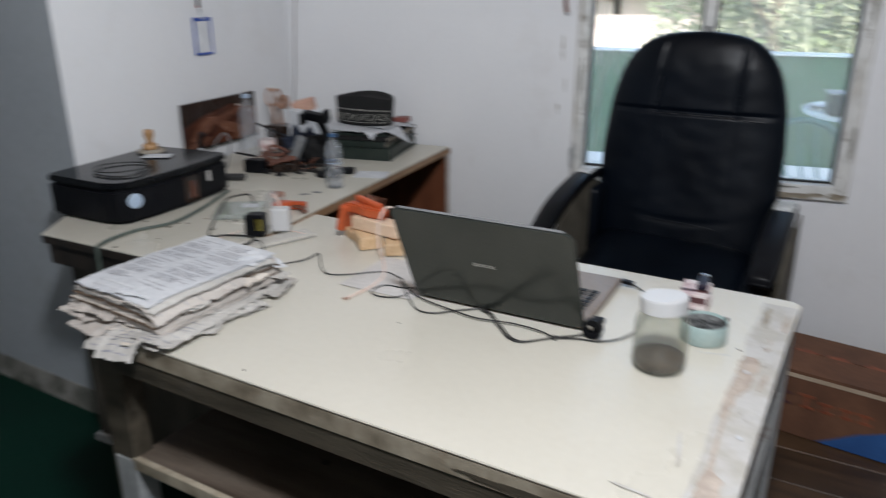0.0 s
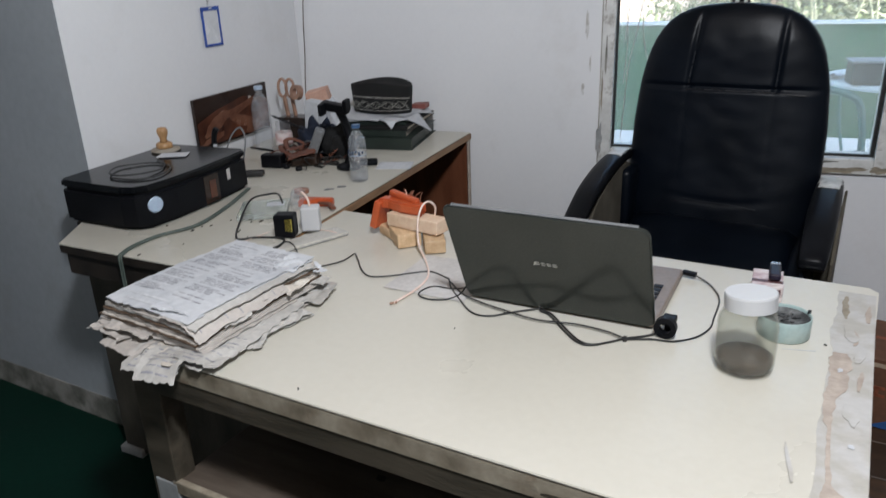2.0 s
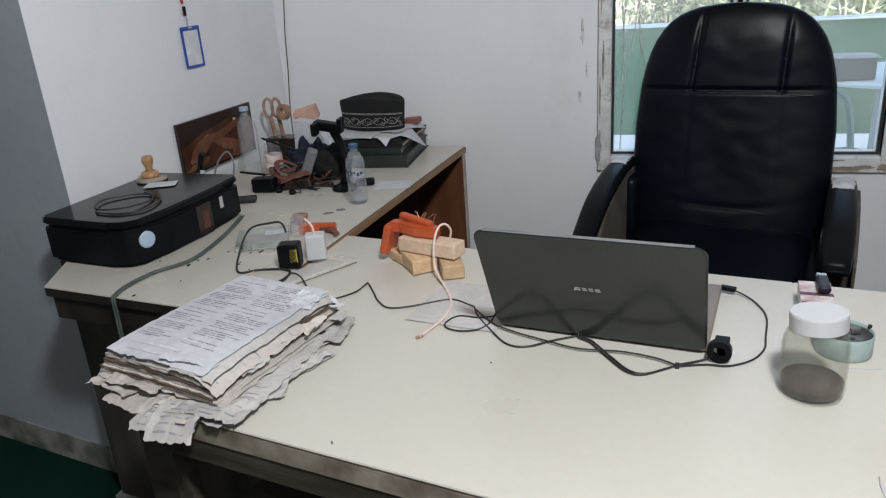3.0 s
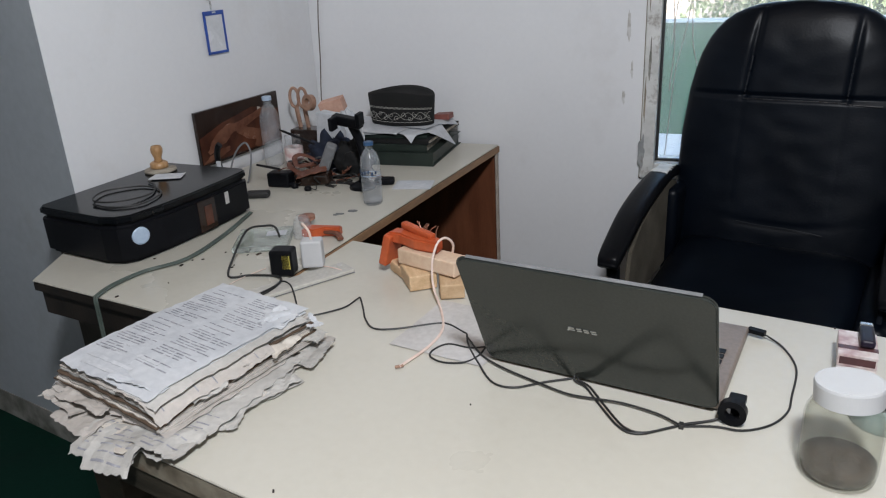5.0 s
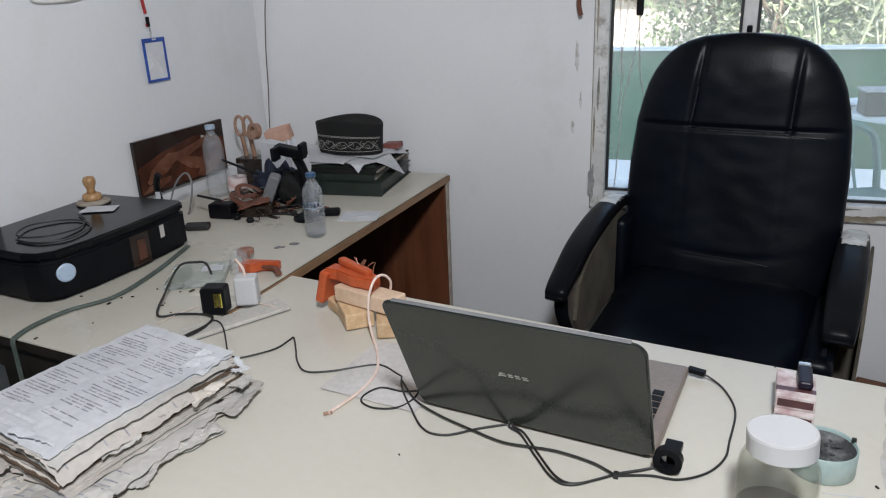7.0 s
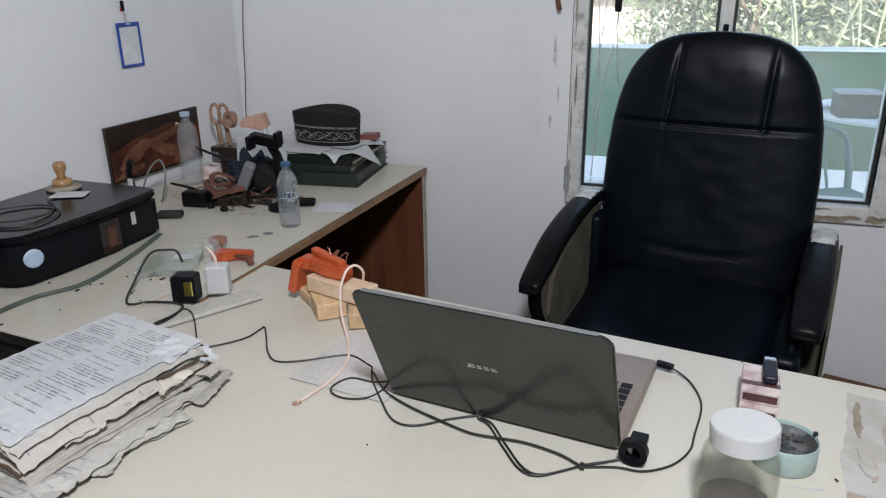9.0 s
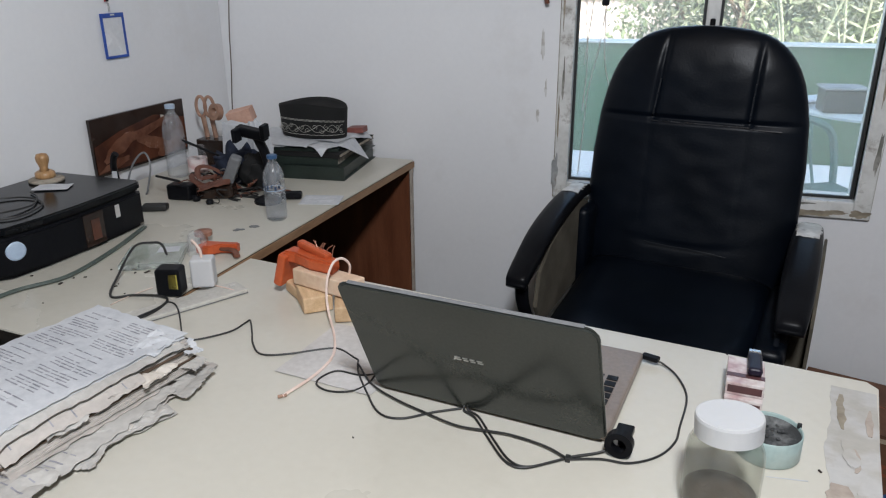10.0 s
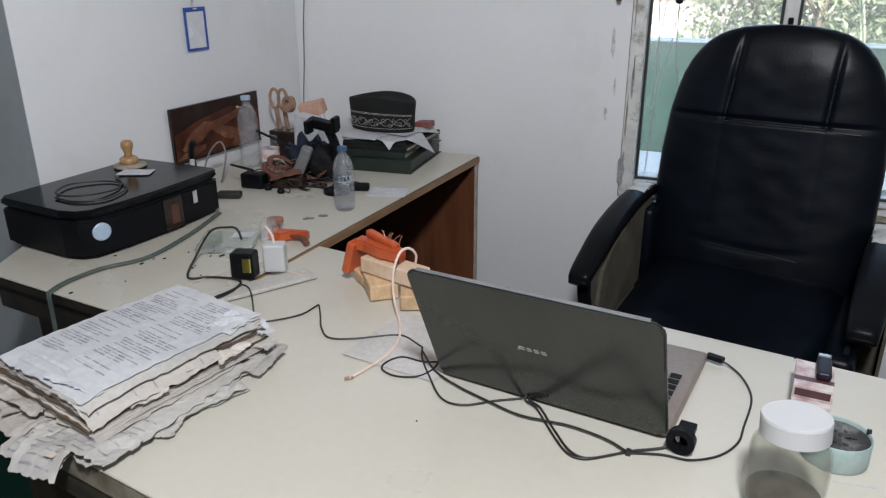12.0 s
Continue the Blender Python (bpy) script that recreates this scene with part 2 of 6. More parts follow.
    folder=surf("dark_folder_cover", (0.014, 0.022, 0.018), (0.025, 0.036, 0.030), 10, 0.4, 0, 0.2, 120),
    folder_red=surf("maroon_cover", (0.17, 0.05, 0.04), (0.25, 0.085, 0.07), 12, 0.5, 0, 0.2),
    pages=surf("page_edges", (0.22, 0.19, 0.15), (0.36, 0.32, 0.26), 60, 0.9, 0, 0.4, 200),
    # the bluish white film stands in for highlights on the clear plastic
    bottle=thin_glass("clear_bottle_plastic", (0.995, 0.997, 1.0), 0.060, (0.90, 0.95, 1.0), 1.40),
    water=thin_glass("water", (0.99, 0.994, 1.0), 0.020, (0.85, 0.9, 0.95), 1.1),
    jar_glass=thin_glass("jar_glass", (0.92, 0.925, 0.90), 0.045, (0.78, 0.78, 0.74), 1.4),
    # veil for dust on the pane, plus painted glare that washes out the view
    pane=hazy("window_glass", (0.97, 0.99, 0.98), 1.05, 0.20, (0.75, 0.80, 0.78), 2.2, 0.0),
    acrylic=hazy("scratched_acrylic", (0.90, 0.96, 0.93), 1.3, 0.20, (0.70, 0.74, 0.70), 40, 0.08),
    blue_cap=surf("blue_cap_plastic", (0.028, 0.075, 0.17), (0.045, 0.11, 0.22), 12, 0.35, 0, 0.05),
    pale_cap=surf("pale_blue_cap", (0.35, 0.45, 0.58), (0.43, 0.53, 0.65), 12, 0.35, 0, 0.05),
    label_blue=surf("dark_blue_bottle_label", (0.012, 0.025, 0.06), (0.03, 0.06, 0.12), 45, 0.35, 0, 0, 90, (0.45, 0.55)),
    pink_label=surf("pink_label", (0.62, 0.40, 0.38), (0.74, 0.66, 0.64), 40, 0.5, 0, 0, 90, (0.4, 0.6)),
    coffee=surf("dark_ground_coffee", (0.035, 0.022, 0.014), (0.075, 0.05, 0.034), 30, 0.9, 0, 0.8, 160),
    mint=surf("mint_tin_paint", (0.29, 0.395, 0.38), (0.36, 0.455, 0.44), 8, 0.35, 0, 0.06, 90, (0.3, 0.7), (0.45, 0.48, 0.42), 9, 0.4),
    ash=surf("ash", (0.035, 0.037, 0.038), (0.16, 0.165, 0.165), 40, 0.95, 0, 0.9, 160, (0.4, 0.65)),
    pack=surf("pink_cigarette_pack", (0.44, 0.30, 0.30), (0.66, 0.60, 0.58), 24, 0.35, 0, 0.05, 90, (0.4, 0.6)),
    pack_dark=surf("dark_pack_band", (0.06, 0.025, 0.03), (0.11, 0.05, 0.05), 18, 0.35, 0, 0.05),
    purple=surf("dark_violet_plastic", (0.006, 0.004, 0.010), (0.012, 0.008, 0.020), 10, 0.35, 0, 0.02, spec=0.25),
    yellow=surf("yellow_sticker", (0.68, 0.55, 0.08), (0.76, 0.64, 0.15), 20, 0.5, 0, 0.02),
    blue_frame=surf("blue_badge_plastic", (0.012, 0.055, 0.30), (0.02, 0.08, 0.38), 12, 0.3, 0, 0.05),
    badge_sheet=surf("clear_badge_sleeve", (0.60, 0.61, 0.63), (0.68, 0.69, 0.71), 9, 0.25, 0, 0.05),
    red=surf("red_ribbon", (0.36, 0.02, 0.02), (0.48, 0.04, 0.04), 30, 0.6, 0, 0.2),
    carton=surf("brown_carton", (0.10, 0.044, 0.024), (0.17, 0.078, 0.042), 7, 0.8, 0, 0.3, 60, (0.35, 0.65), (0.10, 0.05, 0.03), 6, 0.5),
    carton_red=surf("faded_red_print", (0.20, 0.05, 0.022), (0.28, 0.085, 0.04), 20, 0.7, 0, 0.1),
    carton_blue=surf("blue_print", (0.012, 0.06, 0.21), (0.025, 0.10, 0.30), 8, 0.6, 0, 0.1),
    tape=surf("pale_packing_tape", (0.42, 0.33, 0.24), (0.50, 0.41, 0.31), 12, 0.3, 0, 0.1),
    win_paint=surf("peeling_white_window_paint", (0.58, 0.58, 0.56), (0.70, 0.70, 0.68), 14, 0.5, 0, 0.4, 70, (0.35, 0.65), (0.24, 0.21, 0.18), 13, 0.9),
    gasket=surf("black_gasket", (0.012, 0.013, 0.013), (0.025, 0.026, 0.026), 20, 0.6, 0, 0.1),
    out_green=surf("green_parapet_paint", (0.040, 0.112, 0.058), (0.058, 0.148, 0.080), 0.8, 0.55, 0, 0.2, 20, (0.3, 0.7), (0.085, 0.165, 0.115), 2.2, 0.6),
    out_white=surf("white_parapet_cap", (0.68, 0.72, 0.68), (0.76, 0.79, 0.76), 3, 0.6),
    out_tile=surf("pale_veranda_floor", (0.76, 0.77, 0.77), (0.82, 0.83, 0.83), 2, 0.25, 0, 0.05, 30),
    teal=surf("teal_plastic", (0.030, 0.110, 0.095), (0.045, 0.145, 0.125), 5, 0.35, 0, 0.03),
    soil=surf("yard_ground", (0.14, 0.12, 0.08), (0.10, 0.14, 0.06), 1.0, 0.9, 0, 0.5, 12),
    bark=surf("grey_bark", (0.13, 0.10, 0.075), (0.24, 0.19, 0.145), 7, 0.9, 0, 0.6, 40),
    leaf=foliage("green_leaves", (0.15, 0.20, 0.10), (0.24, 0.29, 0.16)),
    leaf2=foliage("pale_leaves", (0.27, 0.30, 0.20), (0.40, 0.42, 0.31)),
    roof_pink=surf("pale_red_roof_sheet", (0.66, 0.55, 0.52), (0.76, 0.66, 0.63), 2, 0.6),
    flesh_tape=surf("tan_tape_roll", (0.27, 0.155, 0.105), (0.40, 0.245, 0.175), 20, 0.4, 0, 0.1),
    salmon=surf("salmon_card_box", (0.52, 0.29, 0.21), (0.62, 0.38, 0.29), 14, 0.6, 0, 0.1),
    navy=surf("navy_cloth", (0.006, 0.011, 0.026), (0.014, 0.022, 0.045), 12, 0.9, 0, 0.4, 160),
    grey_plastic=surf("grey_plastic", (0.13, 0.135, 0.14), (0.18, 0.185, 0.19), 9, 0.45, 0, 0.05),
    khaki=surf("khaki_side_cloth", (0.070, 0.060, 0.043), (0.115, 0.100, 0.074), 12, 0.9, 0, 0.3, 150),
    # unseen closing surfaces: dim ones cut the bounce light, the pale one adds it
    dim_wall=surf("bounce_damping_blue_grey", (0.20, 0.22, 0.24), (0.26, 0.28, 0.30), 1.5, 0.8),
    pale_wall=surf("bounce_giving_pale", (0.58, 0.59, 0.60), (0.64, 0.65, 0.66), 1.5, 0.8),
    dim_ceiling=wood("bounce_damping_brown_boards", (0.16, 0.11, 0.075), (0.24, 0.17, 0.12), (1, 10, 10), 2.0, 0.7, 0.2),
    wire_brown=surf("brownish_wire", (0.085, 0.060, 0.045), (0.14, 0.10, 0.08), 20, 0.6, 0, 0.05),
    plaster=surf("flaked_plaster", (0.46, 0.44, 0.41), (0.62, 0.62, 0.61), 30, 0.9, 0, 0.4, 80, (0.4, 0.6)),
    leather_seam=surf("shiny_seam", (0.010, 0.012, 0.016), (0.022, 0.025, 0.030), 30, 0.28, 0, 0.05, 120, spec=0.5),
)


# ---------------------------------------------------------------- mesh helpers
def link_mesh(name, bm, material, smooth=False):
    me = bpy.data.meshes.new(name)
    bmesh.ops.recalc_face_normals(bm, faces=bm.faces)
    bm.to_mesh(me)
    bm.free()
    for mm in (material if isinstance(material, (list, tuple)) else (material,)):
        me.materials.append(mm)
    if smooth:
        for p in me.polygons:
            p.use_smooth = True
    return new(name, me)


def part(name, bm, material, parent=None, label="", smooth=False):
    ob = link_mesh(name, bm, material, smooth)
    if parent is not None:
        ob.parent = parent
    if label:
        ob["label"] = label
    return ob


def thing(name, m, label, category, group=""):
    ob = new(name)
    ob.empty_display_size = 0.05
    ob.matrix_world = m
    return tagged(ob, label, category, group)


def box(c, s, bevel=0.0, rot=0.0, bm=None, seg=2, tilt=None):
    """A box with centre c and size s, turned about z."""
    b = bmesh.new()
    bmesh.ops.create_cube(b, size=1)
    bmesh.ops.scale(b, vec=s, verts=b.verts)
    if bevel:
        bmesh.ops.bevel(b, geom=b.edges[:], offset=bevel, segments=seg, affect="EDGES", profile=0.5)
    m = pose(*c, 0, 0, rot) if tilt is None else pose(*c, *tilt)
    bmesh.ops.transform(b, matrix=m, verts=b.verts)
    return merge(bm, b)


def merge(bm, b):
    if bm is None:
        return b
    me = bpy.data.meshes.new("tmp")
    b.to_mesh(me)
    b.free()
    bm.from_mesh(me)
    bpy.data.meshes.remove(me)
    return bm


def prism(pts, z0, z1, bevel=0.0, bm=None, seg=2):
    b = bmesh.new()
    f = b.faces.new([b.verts.new((x, y, z0)) for x, y in pts])
    ext = bmesh.ops.extrude_face_region(b, geom=[f])
    bmesh.ops.translate(b, vec=(0, 0, z1 - z0), verts=[v for v in ext["geom"] if isinstance(v, bmesh.types.BMVert)])
    bmesh.ops.recalc_face_normals(b, faces=b.faces)
    if bevel:
        bmesh.ops.bevel(b, geom=[e for e in b.edges if abs(e.verts[0].co.z - e.verts[1].co.z) < 1e-6], offset=bevel, segments=seg, affect="EDGES")
    return merge(bm, b)


def lathe(profile, segs=32, bm=None, m=None):
    """Turns (radius, height) pairs about z; closed at the ends where the radius is 0."""
    b = bmesh.new()
    rings = []
    for r, z in profile:
        if r < 1e-6:
            rings.append([b.verts.new((0, 0, z))])
        else:
            rings.append([b.verts.new((r * math.cos(2 * math.pi * k / segs), r * math.sin(2 * math.pi * k / segs), z)) for k in range(segs)])
    for a, c in zip(rings, rings[1:]):
        for k in range(segs):
            q = [a[k % len(a)], a[(k + 1) % len(a)], c[(k + 1) % len(c)], c[k % len(c)]]
            q = list(dict.fromkeys(q))
            if len(q) > 2:
                b.faces.new(q)
    if m is not None:
        bmesh.ops.transform(b, matrix=m, verts=b.verts)
    return merge(bm, b)


def smooth_path(pts, steps=6):
    pts = [Vector(p) for p in pts]
    ext = [2 * pts[0] - pts[1], *pts, 2 * pts[-1] - pts[-2]]
    out = []
    for k in range(1, len(ext) - 2):
        p0, p1, p2, p3 = ext[k - 1:k + 3]
        for s in range(steps):
            t = s / steps
            out.append(0.5 * (2 * p1 + (p2 - p0) * t + (2 * p0 - 5 * p1 + 4 * p2 - p3) * t * t + (3 * p1 - p0 - 3 * p2 + p3) * t ** 3))
    return out + [pts[-1]]


def tube(pts, r, segs=8, steps=6, bm=None, flat=1.0):
    """A round (or flattened) rod along a smooth path."""
    path = smooth_path(pts, steps) if steps else [Vector(p) for p in pts]
    b = bmesh.new()
    rings = []
    side = None
    for k, p in enumerate(path):
        d = (path[min(k + 1, len(path) - 1)] - path[max(k - 1, 0)]).normalized()
        if side is None:
            side = d.cross(Vector((0, 0, 1)))
            side = side if side.length > 1e-3 else d.cross(Vector((1, 0, 0)))
        side = (side - d * side.dot(d)).normalized()
        up = side.cross(d)
        rings.append([b.verts.new(p + side * r * math.cos(2 * math.pi * q / segs) + up * r * flat * math.sin(2 * math.pi * q / segs)) for q in range(segs)])
    for a, c in zip(rings, rings[1:]):
        for q in range(segs):
            b.faces.new((a[q], a[(q + 1) % segs], c[(q + 1) % segs], c[q]))
    b.faces.new(rings[0][::-1])
    b.faces.new(rings[-1])
    return merge(bm, b)


def sheet(w, d, height, nx=10, ny=14, thick=0.0006, ragged=0.0, bm=None, m=None):
    """A sheet of paper over w x d whose surface follows height(x, y)."""
    b = bmesh.new()
    top, low = {}, {}
    for i in range(nx + 1):
        for j in range(ny + 1):
            x, y = (i / nx - 0.5) * w, (j / ny - 0.5) * d
            if ragged and (i in (0, nx) or j in (0, ny)):
                x += random.uniform(-ragged, ragged)
                y += random.uniform(-ragged, ragged)
            z = height(x, y)
            top[i, j], low[i, j] = b.verts.new((x, y, z)), b.verts.new((x, y, z - thick))
    for i in range(nx):
        for j in range(ny):
            b.faces.new((top[i, j], top[i + 1, j], top[i + 1, j + 1], top[i, j + 1]))
            b.faces.new((low[i, j], low[i, j + 1], low[i + 1, j + 1], low[i + 1, j]))
    for i in range(nx):
        b.faces.new((top[i, 0], low[i, 0], low[i + 1, 0], top[i + 1, 0]))
        b.faces.new((top[i + 1, ny], low[i + 1, ny], low[i, ny], top[i, ny]))
    for j in range(ny):
        b.faces.new((top[0, j + 1], low[0, j + 1], low[0, j], top[0, j]))
        b.faces.new((top[nx, j], low[nx, j], low[nx, j + 1], top[nx, j + 1]))
    if m is not None:
        bmesh.ops.transform(b, matrix=m, verts=b.verts)
    return merge(bm, b)


def blob(cx, cy, rx, ry, z, seed, thick=0.0012, n=64, rot=0.0, rough=0.35):
    """A thin patch with an irregular outline."""
    pts = []
    for k in range(n):
        a = 2 * math.pi * k / n
        q = Vector((math.cos(a), math.sin(a), 0))
        r = max(0.4, 1 + rough * (1.7 * noise.noise(q * 1.4 + Vector((seed * 7.3, 0, seed))) + 0.6 * noise.noise(q * 4.5 + Vector((seed * 3.1, 2, seed))) + 0.25 * noise.noise(q * 11 + Vector((seed, 5, seed)))))
        x, y = rx * r * math.cos(a), ry * r * math.sin(a)
        pts.append((cx + x * math.cos(rot) - y * math.sin(rot), cy + x * math.sin(rot) + y * math.cos(rot)))
    return prism(pts, z, z + thick)


# ---------------------------------------------------------------- the room
CEIL = 2.75
TOP = 0.75
FLOOR = -0.07
LW = [(-1.367, 2.92), (-1.44, 1.754)]          # the white side wall, from the inner to the outer corner


def structure(name, bm, material, label):
    return tagged(link_mesh(name, bm, material), label, name.split("_")[0], kind="structure")


# window wall with its opening
WX0, WX1, WZ0, WZ1 = -0.108, 0.878, 0.655, 1.80
bm = box(((-2.9 + WX0) / 2, 3.0, CEIL / 2 - 0.05), (WX0 + 2.9, 0.16, CEIL + 0.1))
prism([(WX1, 2.92), (0.92, 2.92), (2.7, 2.665), (2.7, 3.08), (WX1, 3.08)], -0.1, CEIL, bm=bm)
box(((WX0 + WX1) / 2, 3.0, WZ0 / 2 - 0.05), (WX1 - WX0, 0.16, WZ0 + 0.1), bm=bm)
box(((WX0 + WX1) / 2, 3.0, (WZ1 + CEIL) / 2), (WX1 - WX0, 0.16, CEIL - WZ1), bm=bm)
north = structure("wall_north", bm, M["wall"], "white painted plaster wall around the window")
for k, (x, z, rx, rz) in enumerate(((-0.165, 1.16, 0.006, 0.045), (-0.150, 1.02, 0.004, 0.030), (-0.175, 0.93, 0.005, 0.020))):
    part("plaster_mark", blob(0, 0, rx, rz, 0, 130 + k, 0.0006, 50, 0.0, 0.4), M["plaster"], north).matrix_world = pose(x, 2.9198, z, 90, 0, 0)
for k, (x, z, rx, rz) in enumerate(((1.18, 0.10, 0.035, 0.030), (1.30, 0.03, 0.07, 0.022))):
    part("plaster_mark", blob(0, 0, rx, rz, 0, 140 + k, 0.0012, 60, 0.0, 0.4), M["plaster"], north, "flaked damp patch").matrix_world = pose(x, 2.9188 - 0.1433 * (x - 0.92), z, 90, 0, -8.15)
structure("wall_west", prism([(-1.367, 2.917), (-1.44, 1.754), (-1.56, 1.90), (-1.56, 2.917)], -0.1, CEIL), M["wall"], "white painted side wall behind the printer")
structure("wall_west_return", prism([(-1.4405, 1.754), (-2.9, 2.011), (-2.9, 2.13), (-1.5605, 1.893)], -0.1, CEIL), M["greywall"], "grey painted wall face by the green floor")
# unseen walls and ceiling added to close the room, toned to shape bounce light
structure("wall_east", box((2.78, 0.2, CEIL / 2 - 0.05), (0.16, 5.44, CEIL + 0.1)), M["dim_wall"], "plain unseen wall closing the room, blue-grey to damp bounce light")
structure("wall_south", box((-0.1, -2.6, CEIL / 2 - 0.05), (5.6, 0.16, CEIL + 0.1)), M["pale_wall"], "plain unseen wall closing the room, pale to bounce light forward")
structure("wall_west_far", box((-2.98, 0.2, CEIL / 2 - 0.05), (0.16, 5.44, CEIL + 0.1)), M["dim_wall"], "plain unseen wall closing the room, blue-grey to damp bounce light")
structure("ceiling", box((-0.1, 0.24, CEIL + 0.05), (5.92, 5.68, 0.1)), M["dim_ceiling"], "plain unseen boarded ceiling, brown to damp bounce light")
# dirty foot of the walls
structure("baseboard_1", prism([(-1.443, 1.750), (-2.9, 2.0065), (-2.9, 2.0104), (-1.4425, 1.7535)], FLOOR, FLOOR + 0.10), M["dirt"], "stained and mouldy foot of the grey wall")
structure("baseboard_2", prism([(0.925, 2.9145), (2.7, 2.6605), (2.7, 2.6645), (0.925, 2.9185)], FLOOR, FLOOR + 0.030), M["dirt"], "scuffed dirty foot of the white wall")
# floor: a slab, the green sheet on one part, boards on the other
floor = structure("floor", box((-0.1, 0.24, FLOOR - 0.06), (5.92, 5.68, 0.08)), M["dark_wood"], "floor of dark boards, partly under a green sheet")
structure("floor_covering", prism([(-2.9, -2.52), (0.28, -2.52), (0.56, 2.918), (-1.36, 2.918), (-1.439, 1.752), (-2.9, 2.005)], FLOOR - 0.02, FLOOR + 0.002), M["green_floor"], "dark green floor sheet")

# ---------------------------------------------------------------- window
win = thing("window_1", pose(0, 0, 0), "white painted wooden window with peeling frame and clear glass", "window")
win["kind"] = "structure"
FY = 2.962
for nm, c, s in (("window_jamb", (-0.085, FY, 1.2275), (0.046, 0.120, 1.145)), ("window_jamb", (0.8535, FY, 1.2275), (0.049, 0.120, 1.145)),
                 ("window_sill", (0.3835, FY, 0.6825), (0.891, 0.120, 0.055)), ("window_head", (0.3835, FY, 1.776), (0.891, 0.120, 0.047)),
                 ("mullion", (0.352, FY, 1.231), (0.040, 0.06, 1.042))):
    part(nm, box(c, s, 0.004), M["win_paint"], win)
for x in (-0.068, 0.835):
    part("glazing_bead", box((x, 2.925, 1.231), (0.012, 0.030, 1.04), 0.003), M["win_paint"], win)
for x0, x1 in ((-0.062, 0.332), (0.372, 0.829)):
    cx, w = (x0 + x1) / 2, x1 - x0
    b = box((cx, 2.945, 0.7135), (w, 0.012, 0.009))
    box((cx, 2.945, 1.748), (w, 0.012, 0.009), bm=b)
    box((x0 + 0.0045, 2.945, 1.231), (0.009, 0.012, 1.024), bm=b)
    box((x1 - 0.0045, 2.945, 1.231), (0.009, 0.012, 1.024), bm=b)
    part("gasket", b, M["gasket"], win)
    p = part("pane", box((cx, 2.948, 1.231), (w - 0.006, 0.004, 1.03)), M["pane"], win)
    p.visible_shadow = False
part("bare_patch", blob(0, 0, 0.009, 0.055, 0, 3), M["leg_paint"], win, "bare flaked patch on the casing").matrix_world = pose(-0.104, 2.9025, 0.745, 90, 0, 0)
part("bare_patch", blob(0, 0, 0.07, 0.012, 0, 5), M["edge"], win).matrix_world = pose(0.70, 2.9025, 0.668, 90, 0, 0)
part("bare_patch", blob(0, 0, 0.03, 0.012, 0, 8), M["edge"], win).matrix_world = pose(0.85, 2.9025, 0.672, 90, 0, 0)
# grimy joints and flaked streaks along the casing
part("caulk_line", box((-0.1095, 2.9185, 1.225), (0.0045, 0.003, 1.15)), M["edge"], win, "grimy joint between casing and wall")
part("caulk_line", box((0.8795, 2.9185, 1.225), (0.0045, 0.003, 1.15)), M["edge"], win)
part("caulk_line", box((0.385, 2.9185, 0.6535), (0.985, 0.003, 0.0045)), M["edge"], win)
for k, (x, z, rx, rz) in enumerate(((-0.098, 1.32, 0.003, 0.09), (-0.090, 1.05, 0.004, 0.06), (-0.101, 0.92, 0.003, 0.07), (0.862, 1.35, 0.006, 0.10), (0.850, 1.08, 0.004, 0.07), (0.868, 0.86, 0.007, 0.06), (0.20, 0.690, 0.06, 0.004), (0.62, 0.697, 0.09, 0.005), (0.78, 0.675, 0.04, 0.006), (0.352, 1.55, 0.005, 0.03))):
    part("flaked_streak", blob(0, 0, rx, rz, 0, 50 + k, 0.0006, 60, 0.0, 0.3), M["dirt"] if k % 2 else M["edge"], win).matrix_world = pose(x, 2.9018 if k < 9 else 2.9315, z, 90, 0, 0)
part("window_latch", box((0.352, 2.917, 1.22), (0.016, 0.012, 0.06), 0.004), M["black_plastic"], win, "dark metal latch")

# ---------------------------------------------------------------- outside
structure("ground", box((0, 60, -0.45), (200, 113, 0.1)), M["soil"], "yard ground outside the window")
structure("veranda_floor", box((0.4, 4.6, -0.1), (9, 3.0, 0.1)), M["out_tile"], "pale veranda floor outside the window")
para = thing("parapet", pose(0, 0, 0), "dark green painted veranda parapet with a white cap", "parapet")
para["kind"] = "structure"
part("parapet_wall", box((0.4, 6.03, 0.298), (9, 0.14, 1.194), 0.004), M["out_green"], para)
part("parapet_cap", box((0.4, 6.02, 0.9035), (9, 0.20, 0.014), 0.004), M["out_white"], para, "white painted cap")
part("parapet_skirting", box((0.4, 5.953, 0.03), (9, 0.012, 0.16), 0.003), M["out_tile"], para, "white tiled skirting")

# ---------------------------------------------------------------- main desk
DESK = pose(0.480, 0.835, 0, 0, 0, -10)
desk = thing("office_desk", DESK, "worn wooden office desk with cream laminate top and open shelf", "desk")
arc = [(-0.070 + 0.055 * math.cos(a), 0.055 + 0.055 * math.sin(a)) for a in np.linspace(-math.pi / 2, 0, 7)]
outline = [*arc, (0.003, 0.822), (-0.014, 0.839), (-1.325, 0.827), (-1.275, 0.352), (-1.22, 0.335), (-1.22, 0.0)]
part("tabletop", prism(outline, TOP - 0.004, TOP, 0.0012), M["laminate"], desk, "cream laminate top with stains")
inset = [(x * 0.9985 - 0.0004, y * 0.998 + 0.001) for x, y in outline]
part("edge_band", prism(inset, TOP - 0.043, TOP - 0.0045, 0.002), M["edge"], desk, "worn grey-brown edge")
